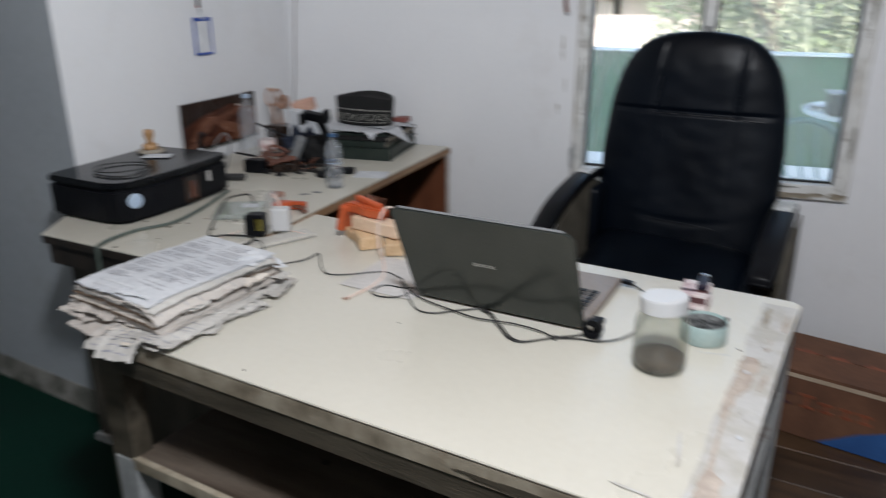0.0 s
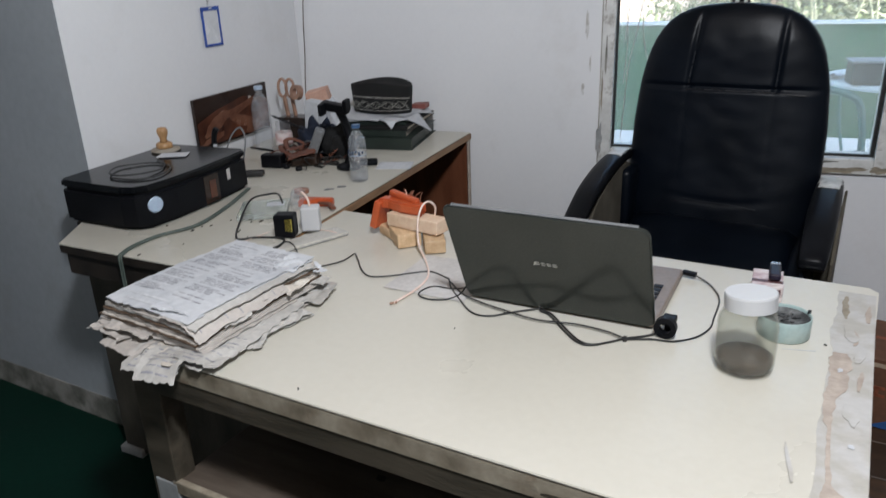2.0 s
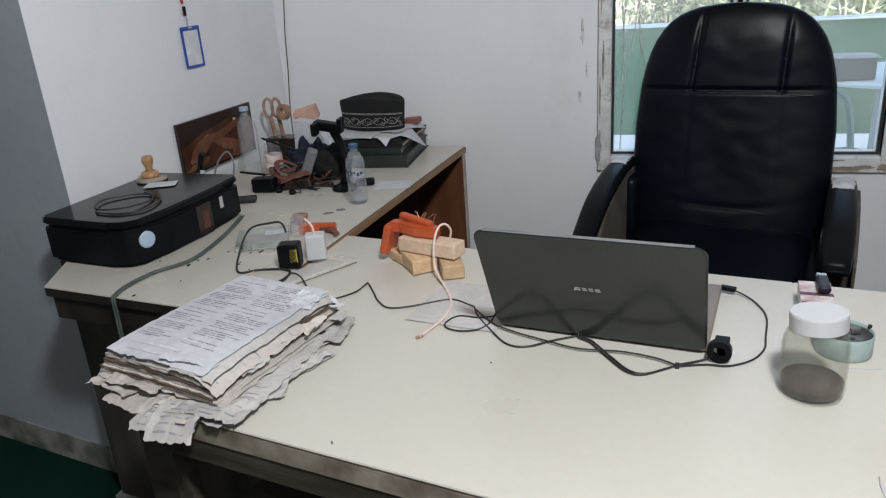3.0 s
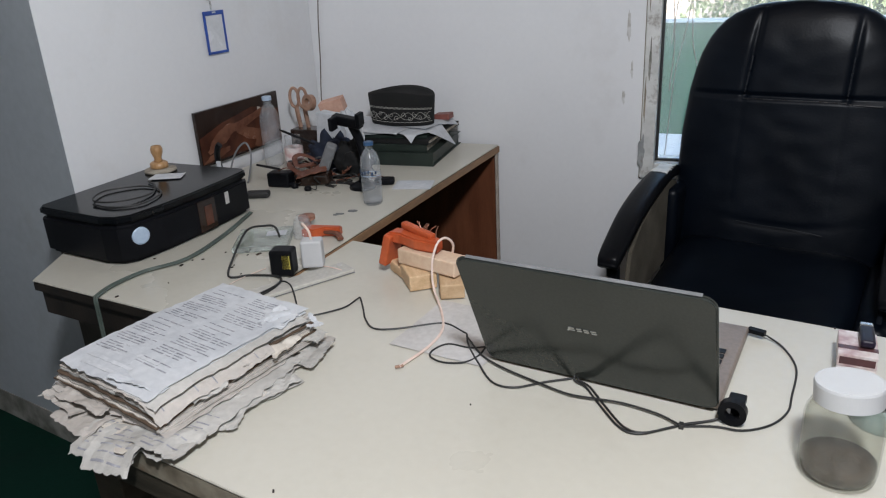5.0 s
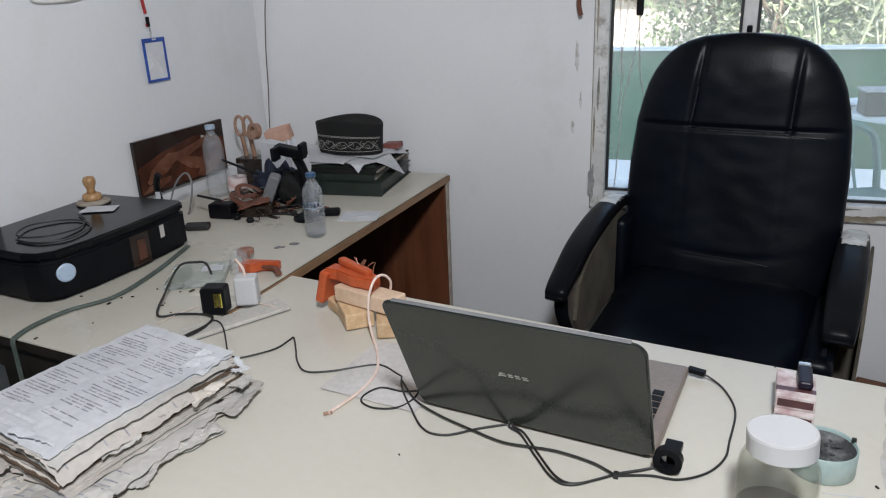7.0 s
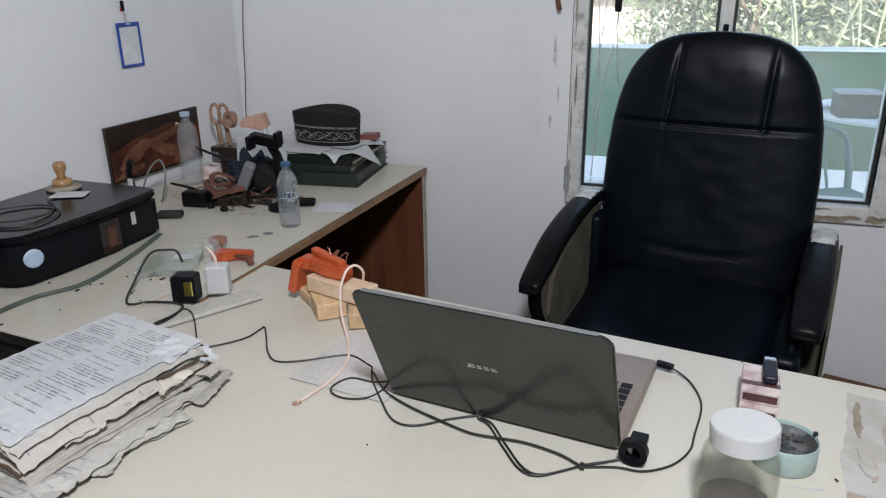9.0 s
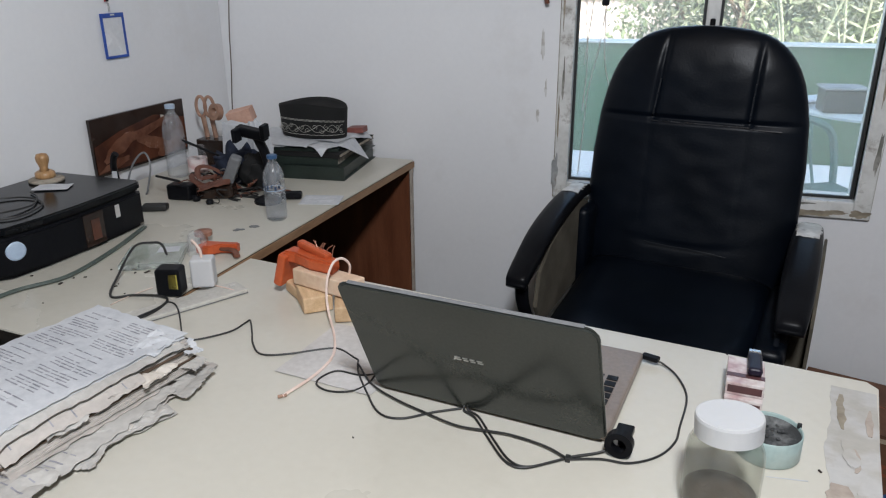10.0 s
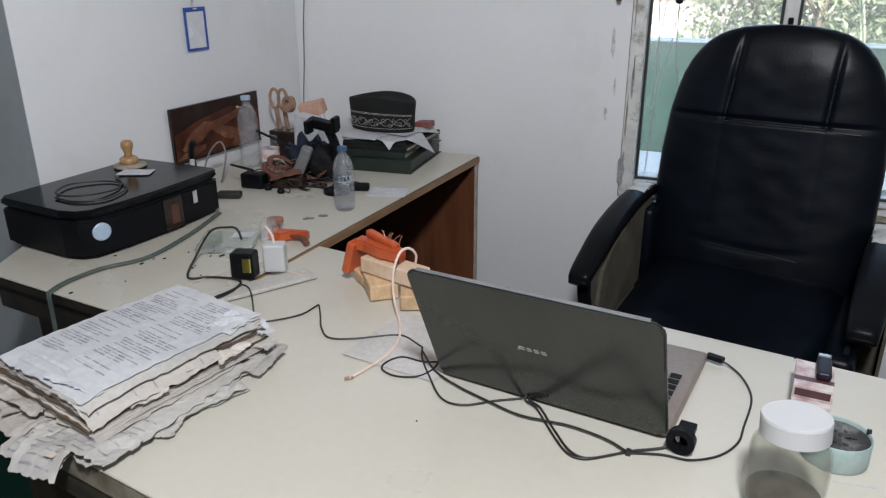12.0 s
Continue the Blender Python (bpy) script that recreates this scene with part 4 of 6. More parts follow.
def fold(x, y):
    """The lie of the whole bundle: a slow wave that bends down towards the near end."""
    near, side = max(0.0, (-0.095 - y) / 0.075), max(0.0, (x - 0.06) / 0.06)
    return 0.004 * noise.noise((x * 6, y * 5, 2.0)) + 0.0015 * noise.noise((x * 19, y * 15, 5.0)) - 0.007 * near ** 1.6 - 0.006 * side ** 1.5 * (0.4 + 0.6 * min(1.0, near + 0.3))


def crumple(seed, amp, fx=24.0, fy=20.0):
    def h(x, y):
        a = noise.noise((x * fx + seed * 3.1, y * fy + seed, seed * 1.7))
        return amp * (abs(a) * 1.6 + 0.45 * abs(noise.noise((x * fx * 2.7 + seed, y * fy * 2.7, seed))))
    return h


def lines_on(x0, x1, ys, height, m, parent, material, w=0.0016, seed=1):
    """Rows of type, as short bars that follow a leaf."""
    b, rnd = None, random.Random(seed)
    for y in ys:
        x = x0 + rnd.uniform(0, 0.012)
        stop = x1 - rnd.choice((0.0, 0.0, 0.02, 0.05))
        while x < stop:
            L = rnd.uniform(0.008, 0.030)
            if x + L > x1:
                break
            bar = sheet(L, w * rnd.uniform(0.8, 1.25), lambda px, py: height(px + x + L / 2, py + y) + 0.0007, max(2, int(L / 0.010)), 1, 0.0002, m=m @ pose(x + L / 2, y, 0))
            b = merge(b, bar) if b else bar
            x += L + rnd.uniform(0.002, 0.006)
    part("printed_type", b, material, parent)["kind"] = "stuff"


# leaves spread loosely under the bundle, some over the desk's edges
for k, (px, py, rz, w, d, zz, mm, amp) in enumerate(((0.045, -0.055, -6, 0.235, 0.270, 0.0015, "paper_grey", 0.0035), (0.030, 0.060, 5, 0.225, 0.270, 0.005, "paper_pink", 0.004), (0.000, -0.075, -16, 0.270, 0.235, 0.009, "paper_cream", 0.004),
                                                     (0.060, -0.030, 9, 0.200, 0.235, 0.013, "paper_grey", 0.004), (-0.020, -0.030, 3, 0.290, 0.290, 0.0165, "paper_pink", 0.0035))):
    hh = crumple(k + 1, amp, 16, 14)
    lf = part("spread_leaf", sheet(w, d, hh, 18, 20, 0.0009, 0.005, m=pose(px, py, zz, 0, 0, rz)), M[mm], stack)
    if k in (0, 3):
        lines_on(-w * 0.43, w * 0.43, [-d * 0.46 + 0.010 * q for q in range(7)], hh, pose(px, py, zz, 0, 0, rz), lf, M["ink"], 0.0022, 40 + k)
# page blocks: many thin leaves, their edges nearly flush, with thin brown layers between
z = 0.0215
layers = [("paper_pink", 4, 0.0032), ("paper_brown", 1, 0.0024), ("paper_cream", 1, 0.0020), ("paper_pink", 3, 0.0034), ("paper_brown", 1, 0.0018), ("paper_grey", 2, 0.0028), ("paper_pink", 3, 0.0026), ("paper", 1, 0.0020)]
k = 0
for mm, count, th in layers:
    for q in range(count):
        s = k / 15
        x1, x0, y0, y1 = 0.118 - 0.026 * s, -0.165 + 0.022 * s, -0.172 + 0.010 * s, 0.170 - 0.004 * s
        if mm == "paper_brown":
            x1, y0 = x1 + 0.005, y0 - 0.003
        j = 0.0022 if mm != "paper_cream" else 0.005
        cx, cy = (x0 + x1) / 2 + random.uniform(-j, j), (y0 + y1) / 2 + random.uniform(-j, j)
        part("document", sheet(x1 - x0, y1 - y0, lambda px, py: fold(px + cx, py + cy) * min(1.0, 0.35 + 0.07 * k), 18, 22, th, 0.0016, m=pose(cx, cy, z + th, 0, 0, random.uniform(-0.7, 0.7))), M[mm], stack)
        z += th + 0.0003
        k += 1
TOPZ = z + 0.0028


def top_h(x, y):
    return TOPZ + fold(x - 0.018, y) + 0.002 * noise.noise((x * 24, y * 9, 8.0)) * max(0.0, min(1.0, (-0.05 - y) / 0.06 + max(0.0, (x - 0.04) / 0.05)))


top_sheet = part("printed_sheet", sheet(0.232, 0.338, lambda x, y: top_h(x - 0.022, y), 24, 30, 0.0010, 0.0025, m=pose(-0.022, 0.002, 0)), M["paper"], stack, "white printed sheet with rows of grey type")
y, rows = 0.150, []
while y > -0.110:
    rows.append(y)
    y -= 0.0068 if len(rows) % 4 else 0.0135
for col, (x0, x1) in enumerate(((-0.128, -0.030), (-0.022, 0.080))):
    keep = [v for i, v in enumerate(rows) if (i // 4 + col) % 4 or i % 2]
    lines_on(x0, x1, keep, top_h, pose(0, 0, 0), top_sheet, M["ink"], 0.0021, 70 + col)


def print_bar(x, y, w, hgt):
    """A block of print that lies on the sheet."""
    return sheet(w, hgt, lambda px, py: top_h(px + x, py + y) + 0.0006, max(2, int(w / 0.012)), 2, 0.0002, m=pose(x, y, 0))


for bx, by, bw, bh in ((-0.085, -0.085, 0.045, 0.003), (-0.085, -0.104, 0.045, 0.003), (0.005, -0.098, 0.055, 0.009), (-0.055, -0.130, 0.12, 0.007), (-0.03, -0.148, 0.15, 0.007), (0.015, 0.118, 0.10, 0.006)):
    part("print_block", print_bar(bx, by, bw, bh), M["pale_ink"], top_sheet)
# two leaves that bend over the long side of the bundle
for k, (x0, x1, y0, y1, drop, mm) in enumerate(((0.020, 0.122, -0.172, 0.060, 0.024, "paper_pink"), (0.025, 0.110, -0.168, 0.150, 0.010, "paper_grey"))):
    cx, cy, dd = (x0 + x1) / 2, (y0 + y1) / 2, drop
    hh = lambda px, py: top_h(px + cx, py + cy) - 0.0022 + 0.0009 * k - dd * max(0.0, (px + cx - 0.070) / 0.050) ** 1.5 + 0.0016 * noise.noise(((py + cy) * 30, px * 20, 4.0 + k))
    lf = part("bent_leaf", sheet(x1 - x0, y1 - y0, hh, 16, 26, 0.0006, 0.0022, m=pose(cx, cy, 0)), M[mm], stack, "leaf bent down over the side")
    if k == 0:
        lines_on(0.026, 0.048, [y0 - cy + 0.012 + 0.0085 * q for q in range(25)], hh, pose(cx, cy, 0), lf, M["ink"], 0.0024, 31)
# creased flap along the near edge and the torn corner at the far end
part("creased_flap", sheet(0.105, 0.060, lambda x, y: crumple(3, 0.006, 15, 40)(x, y), 18, 12, 0.0006, 0.002, m=pose(0.040, -0.125, TOPZ - 0.006, -4, 4, 12)), M["paper"], stack)
part("creased_flap", sheet(0.050, 0.065, lambda x, y: crumple(9, 0.008, 30, 30)(x, y), 14, 14, 0.0006, 0.003, m=pose(0.075, 0.120, TOPZ - 0.004, 0, 6, 8)), M["paper"], stack)
# small torn tufts along the right side and the corners
for k, (px, py, zz, rx, ry, rz, w, d, mm) in enumerate(((0.104, 0.020, 0.050, 0, 14, 4, 0.030, 0.055, "paper_pink"), (0.108, -0.075, 0.040, 0, 18, -6, 0.032, 0.060, "paper_grey"), (0.112, 0.085, 0.042, 0, 10, 8, 0.030, 0.070, "paper_cream"),
                                                        (0.112, 0.150, 0.030, 0, 4, 20, 0.050, 0.040, "paper_grey"), (0.100, 0.165, 0.046, 0, 8, -12, 0.045, 0.030, "paper"), (0.135, 0.130, 0.010, 0, 0, 16, 0.045, 0.085, "paper_grey"),
                                                        (0.140, 0.010, 0.008, 0, 0, -8, 0.070, 0.100, "paper_grey"), (0.150, -0.075, 0.006, 0, 0, 22, 0.060, 0.070, "paper_grey"), (-0.150, -0.150, 0.030, 10, -20, 30, 0.045, 0.035, "paper"),
                                                        (-0.145, -0.165, 0.012, 0, -8, 10, 0.060, 0.060, "paper_grey"), (-0.105, -0.180, 0.012, 0, 0, -6, 0.110, 0.050, "paper_pink"), (-0.060, -0.180, 0.022, 4, 0, 4, 0.120, 0.030, "paper_pink"))):
    part("torn_leaf", sheet(w, d, crumple(k + 20, 0.007, 34, 30), 12, 14, 0.0006, 0.003, m=pose(px, py, zz, rx, ry, rz)), M[mm], stack)
# leaves that hang over the desk's front edge
for k, (px, py, w, d, drop, rz, mm) in enumerate(((0.045, -0.200, 0.125, 0.080, 0.020, 8, "paper_grey"), (-0.050, -0.190, 0.115, 0.065, 0.010, -4, "paper_pink"), (0.068, -0.208, 0.085, 0.078, 0.030, 14, "paper_grey"), (0.130, -0.165, 0.100, 0.070, 0.0, 4, "paper_grey"))):
    cr_, dd = crumple(k + 50, 0.006, 26, 22), drop
    hh = lambda x, y: cr_(x, y) - dd * max(0, -y / 0.042) ** 1.6
    lf = part("drooping_leaf", sheet(w, d, hh, 14, 12, 0.0008, 0.003, m=pose(px, py, 0.004 + 0.003 * k, 0, 0, rz)), M[mm], stack)
    if k != 1:
        lines_on(-w * 0.4, w * 0.4, [-d * 0.38 + 0.011 * q for q in range(6)], hh, pose(px, py, 0.004 + 0.003 * k, 0, 0, rz), lf, M["ink"], 0.0022, 90 + k)

# ---------------------------------------------------------------- printer
PR = pose(-1.218, 1.795, RT, 0, 0, -4)
printer = thing("printer", PR, "low black flatbed printer with a glossy lid on the side desk", "printer")
pout = [(x, y * 1.04) for x, y in ((-0.155, -0.195), (-0.140, -0.210), (0.075, -0.222), (0.115, -0.212), (0.140, -0.185), (0.152, -0.10), (0.156, 0.0), (0.152, 0.12), (0.146, 0.195), (0.128, 0.213), (-0.140, 0.205), (-0.155, 0.19))]
part("body", prism(pout, 0.004, 0.102, 0.010, seg=3), M["black_plastic"], printer, "matt black body")
part("scanner_lid", prism([(x * 1.004, y * 1.004) for x, y in pout], 0.1025, 0.122, 0.005, seg=3), M["gloss_black"], printer, "glossy black scanner lid")
part("round_button", lathe([(0, 0), (0.0215, 0), (0.0215, 0.004), (0.018, 0.006), (0, 0.006)], 24, m=pose(0.1405, -0.178, 0.066, 90, 0, 72)), M["pale_cap"], printer, "round pale grey button")
part("sticker", box((0.1560, 0.030, 0.052), (0.003, 0.062, 0.080)), M["board_dark"], printer, "dark brown sticker")
part("sticker", box((0.1578, 0.034, 0.050), (0.002, 0.026, 0.052)), M["board_brown"], printer, "brown field on the sticker")
part("sticker", box((0.1535, 0.112, 0.072), (0.002, 0.014, 0.032), rot=3), M["grey_sheet"], printer, "small pale label")
for x in (-0.12, 0.10):
    for yy in (-0.17, 0.17):
        part("rubber_foot", lathe([(0, 0), (0.012, 0), (0.012, 0.005), (0, 0.005)], 12, m=pose(x, yy, 0)), M["rubber"], printer)
pz = RT + 0.122


def on_printer(x, y, dz=0.0):
    return PR @ Vector((x, y, 0.122 + dz))


cab = thing("printer_cable", pose(*on_printer(0, 0)), "thin black cable coiled on the printer lid", "cable")
part("cord", tube([(-0.02, -0.17, 0.004), (0.05, -0.175, 0.004), (0.100, -0.13, 0.004), (0.075, -0.04, 0.004), (-0.01, -0.01, 0.004), (-0.075, -0.07, 0.006), (-0.05, -0.14, 0.007), (0.0, -0.16, 0.008), (0.05, -0.13, 0.008), (0.06, -0.06, 0.004), (0.02, 0.0, 0.004), (-0.03, 0.03, 0.004)], 0.0022, 6, 6), M["rubber"], cab)
slip = thing("paper_slip", pose(*on_printer(-0.020, 0.085), 0, 0, 24), "small folded white paper slip on the printer", "paper")
part("slip", sheet(0.085, 0.055, lambda x, y: 0.004 + 0.003 * noise.noise((x * 30, y * 30, 1)), 6, 5, 0.0008, 0.001), M["paper"], slip)
pad = thing("ink_pad", pose(*on_printer(-0.090, 0.130)), "round beige-grey ink pad on the printer lid", "ink pad")
part("pad", lathe([(0, 0.0005), (0.042, 0.0005), (0.044, 0.004), (0.042, 0.008), (0, 0.008)], 32), M["pages"], pad, smooth=True)
stamp = thing("rubber_stamp", pose(*on_printer(-0.100, 0.137, 0.0083)), "turned wooden rubber stamp standing on an ink pad", "stamp")
part("stamp_base", lathe([(0, 0.0), (0.024, 0.0), (0.025, 0.005), (0.024, 0.014), (0.018, 0.018), (0, 0.018)], 24), M["stamp_wood"], stamp, smooth=True)
part("stamp_handle", lathe([(0, 0.018), (0.012, 0.018), (0.010, 0.026), (0.012, 0.034), (0.016, 0.044), (0.0165, 0.054), (0.013, 0.062), (0, 0.065)], 24), M["stamp_wood"], stamp, smooth=True)
pwr = thing("mains_cable", pose(0, 0, 0), "grey-green cord lying along the printer and over the desk edge", "cable")
part("cord", tube([(-1.052, 1.976, 0.763), (-1.012, 1.807, 0.763), (-0.996, 1.642, 0.763), (-1.043, 1.548, 0.763), (-1.056, 1.467, 0.763), (-1.048, 1.415, 0.7625), (-1.046, 1.4045, 0.757), (-1.046, 1.4035, 0.73), (-1.048, 1.405, 0.60), (-1.044, 1.412, 0.40)], 0.0030, 8, 6), M["grey_cable"], pwr)
part("cord", tube([(x + 0.0085, y - 0.002, zz) for x, y, zz in [(-1.052, 1.976, 0.763), (-1.012, 1.807, 0.763), (-0.996, 1.642, 0.763), (-1.043, 1.548, 0.763), (-1.056, 1.467, 0.763), (-1.048, 1.415, 0.7625), (-1.046, 1.4045, 0.757), (-1.046, 1.4035, 0.73), (-1.048, 1.405, 0.60), (-1.044, 1.412, 0.40)]], 0.0026, 8, 6), M["grey_cable"], pwr)

# ---------------------------------------------------------------- jar, ashtray, packs
jar = thing("glass_jar", pose(0.3616, 1.2706, TOP), "clear glass jar with a white screw lid and some ground coffee", "jar")
part("glass", lathe([(0, 0.001), (0.041, 0.001), (0.0455, 0.004), (0.0475, 0.016), (0.0475, 0.082), (0.0460, 0.092), (0.0415, 0.103), (0.037, 0.1075), (0.037, 0.122),
                     (0.0345, 0.122), (0.0345, 0.106), (0.0395, 0.100), (0.0438, 0.091), (0.0453, 0.082), (0.0453, 0.016), (0.042, 0.007), (0, 0.005)], 40), M["jar_glass"], jar, smooth=True)
part("coffee", lathe([(0, 0.0058), (0.040, 0.0064), (0.0440, 0.014), (0.0448, 0.024), (0.034, 0.027), (0.016, 0.033), (0, 0.034)], 36), M["coffee"], jar, "dark ground coffee", smooth=True)
b = lathe([(0, 0.1105), (0.0385, 0.1105), (0.0405, 0.1115), (0.0408, 0.1345), (0.0398, 0.1378), (0.0375, 0.1385), (0.036, 0.1381), (0, 0.1380)], 72)
bmesh.ops.rotate(b, cent=(0, 0, 0.122), matrix=Euler((radians(-4), radians(-4), 0)).to_matrix(), verts=b.verts)
part("lid", b, M["white_plastic"], jar, "white plastic screw lid, set on slightly askew")
tray = thing("ashtray", pose(0.4330, 1.4130, TOP), "round mint-green tin used as an ashtray, full of ash", "ashtray")
part("tin", lathe([(0, 0.001), (0.0430, 0.001), (0.0443, 0.003), (0.0443, 0.0385), (0.0432, 0.040), (0.0420, 0.038), (0.0420, 0.005), (0, 0.005)], 40), M["mint"], tray, smooth=True)
b = lathe([(0, 0.0052), (0.0415, 0.0055), (0.0418, 0.034), (0.036, 0.029), (0.02, 0.027), (0, 0.029)], 36)
part("ash", b, M["ash"], tray, "grey-black ash")
for k in range(14):
    a, r = random.uniform(0, 6.28), random.uniform(0, 0.03)
    part("ash_flake", box((r * math.cos(a), r * math.sin(a), 0.0300), (random.uniform(0.004, 0.011), random.uniform(0.003, 0.006), 0.003), 0.0006, seg=1, tilt=(random.uniform(-30, 30), random.uniform(-30, 30), random.uniform(0, 180))), M["ash"], tray)
part("notch", box((0.040, 0.015, 0.041), (0.006, 0.004, 0.008), 0.001), M["gasket"], tray)


def cig_pack(m, label):
    t = thing("cigarette_pack", m, label, "pack", "cigarette packs")
    part("carton", box((0, 0, 0.011), (0.056, 0.086, 0.022), 0.0015), M["pack"], t)
    part("band", box((0, -0.018, 0.0222), (0.0565, 0.012, 0.001)), M["pack_dark"], t)
    part("foil_edge", box((0, -0.0434, 0.011), (0.050, 0.001, 0.012)), M["pack_dark"], t)
    return t


cig_pack(pose(0.412, 1.552, TOP, 0, 0, -8), "pinkish cigarette pack lying flat on the desk")
cig_pack(pose(0.411, 1.562, TOP + 0.0225, 0, 0, -5), "pinkish cigarette pack lying on another pack")
lighter = thing("lighter", pose(0.424, 1.572, TOP + 0.0465, 0, 0, -4), "dark violet plastic lighter on the cigarette packs", "lighter")
part("tank", box((0, 0, 0.007), (0.022, 0.062, 0.013), 0.005, seg=3), M["purple"], lighter)
part("head", box((0, 0.036, 0.007), (0.019, 0.012, 0.012), 0.002), M["silver"], lighter, "silver head")

# ---------------------------------------------------------------- cables and what they plug into
ring = thing("ring_clip", pose(0.232, 1.342, TOP, 0, 0, -8), "black plastic ring clip beside the laptop", "clip")
b = bmesh.new()
R0, R1 = 0.020, 0.0105
lp = [[b.verts.new(((R if k != 2 else R) * math.cos(a), yy, 0.021 + R * math.sin(a))) for R, yy, k in ((R0, -0.007, 0), (R0, 0.007, 1), (R1, 0.007, 2), (R1, -0.007, 3))] for a in np.linspace(0, 2 * math.pi, 28, endpoint=False)]
for a, c in zip(lp, lp[1:] + lp[:1]):
    for q in range(4):
        b.faces.new((a[q], a[(q + 1) % 4], c[(q + 1) % 4], c[q]))
part("ring", b, M["black_plastic"], ring)
part("bracket", box((0.002, 0.022, 0.026), (0.024, 0.030, 0.012), 0.002), M["black_plastic"], ring)
part("bracket", box((0.002, 0.020, 0.010), (0.014, 0.012, 0.020), 0.002), M["black_plastic"], ring)

bits = thing("copper_wire", pose(0, 0, 0), "thin peach wire lying beside the power strip", "wire")
part("wire", tube([(-0.800, 1.545, 0.7600), (-0.790, 1.590, 0.7610), (-0.770, 1.640, 0.7620)], 0.0009, 5, 4), M["pink_white"], bits)
part("wire", tube([(-0.650, 1.690, 0.7600), (-0.625, 1.685, 0.7615), (-0.596, 1.680, 0.7600)], 0.0014, 5, 4), M["pink_white"], bits)
cord = thing("laptop_cable", pose(0, 0, 0), "thin black cables tangled on the desk behind the laptop", "cable")
for pts in ([(-0.705, 1.495, 0.7625), (-0.692, 1.518, 0.7625), (-0.688, 1.552, 0.7625), (-0.692, 1.583, 0.7630), (-0.671, 1.580, 0.7625), (-0.645, 1.556, 0.7580), (-0.620, 1.525, 0.7532), (-0.587, 1.484, 0.7532), (-0.566, 1.472, 0.7532), (-0.546, 1.477, 0.7532), (-0.507, 1.521, 0.7532), (-0.499, 1.562, 0.7532), (-0.497, 1.575, 0.7532), (-0.487, 1.563, 0.7532), (-0.464, 1.528, 0.7532), (-0.439, 1.489, 0.7532), (-0.405, 1.459, 0.7532), (-0.361, 1.472, 0.7532), (-0.302, 1.51, 0.7532), (-0.275, 1.515, 0.7532), (-0.24, 1.495, 0.7532), (-0.229, 1.488, 0.7532), (-0.223, 1.473, 0.7532), (-0.21, 1.446, 0.7532), (-0.178, 1.4, 0.7532), (-0.134, 1.345, 0.7532), (-0.095, 1.339, 0.7532), (-0.052, 1.369, 0.7532), (-0.012, 1.393, 0.7532)], [(-0.173, 1.456, 0.7532), (-0.206, 1.441, 0.7532), (-0.248, 1.443, 0.7532), (-0.266, 1.415, 0.7532), (-0.262, 1.392, 0.7532), (-0.234, 1.38, 0.7532), (-0.199, 1.39, 0.7532), (-0.182, 1.42, 0.7532), (-0.173, 1.443, 0.765), (-0.163, 1.453, 0.775)], [(-0.221, 1.471, 0.756), (-0.175, 1.417, 0.756), (-0.124, 1.386, 0.756), (-0.068, 1.363, 0.756), (-0.008, 1.342, 0.756), (0.036, 1.341, 0.756), (0.078, 1.341, 0.756), (0.13, 1.328, 0.756), (0.165, 1.308, 0.756)], [(0.025, 1.416, 0.79), (-0.008, 1.39, 0.758), (0.015, 1.372, 0.7532), (0.049, 1.323, 0.7532), (0.082, 1.281, 0.7532), (0.109, 1.274, 0.7532), (0.142, 1.296, 0.7532), (0.165, 1.314, 0.7532), (0.201, 1.335, 0.7532), (0.227, 1.349, 0.76)], [(0.165, 1.311, 0.7532), (0.21, 1.324, 0.7532), (0.248, 1.326, 0.7532), (0.285, 1.352, 0.7532), (0.308, 1.393, 0.7532), (0.315, 1.438, 0.7532), (0.325, 1.525, 0.7532), (0.31, 1.587, 0.7532), (0.286, 1.617, 0.757), (0.272, 1.617, 0.762)]):
    part("cord", tube(pts, 0.0017, 7, 6), M["rubber"], cord)
part("cord", tube([(x + 0.005, y + 0.004, zz) for x, y, zz in [(0.025, 1.416, 0.79), (-0.008, 1.39, 0.758), (0.015, 1.372, 0.7532), (0.049, 1.323, 0.7532), (0.082, 1.281, 0.7532), (0.109, 1.274, 0.7532), (0.142, 1.296, 0.7532), (0.165, 1.314, 0.7532), (0.201, 1.335, 0.7532), (0.227, 1.349, 0.76)]], 0.0017, 7, 6), M["rubber"], cord)
part("cable_tie", box((0.165, 1.311, TOP + 0.004), (0.007, 0.010, 0.008), 0.001), M["rubber"], cord)
part("usb_plug", box((0.264, 1.625, TOP + 0.012), (0.030, 0.015, 0.008), 0.002, rot=-20), M["black_plastic"], cord)
wc = thing("phone_cable", pose(0, 0, 0), "peach-white phone cable over the wood blocks and desk", "cable")
part("cord", tube([(-0.337, 1.7, 0.812), (-0.329, 1.69, 0.844), (-0.337, 1.675, 0.863), (-0.347, 1.655, 0.861), (-0.354, 1.64, 0.835), (-0.355, 1.632, 0.802), (-0.348, 1.622, 0.769), (-0.307, 1.558, 0.754), (-0.278, 1.489, 0.754), (-0.278, 1.421, 0.754), (-0.299, 1.343, 0.754)], 0.0026, 8, 6), M["pink_white"], wc)
part("plug_tip", box((-0.3, 1.344, TOP + 0.004), (0.005, 0.015, 0.0045), 0.001, rot=-50), M["flesh_tape"], wc, "small brown plug")

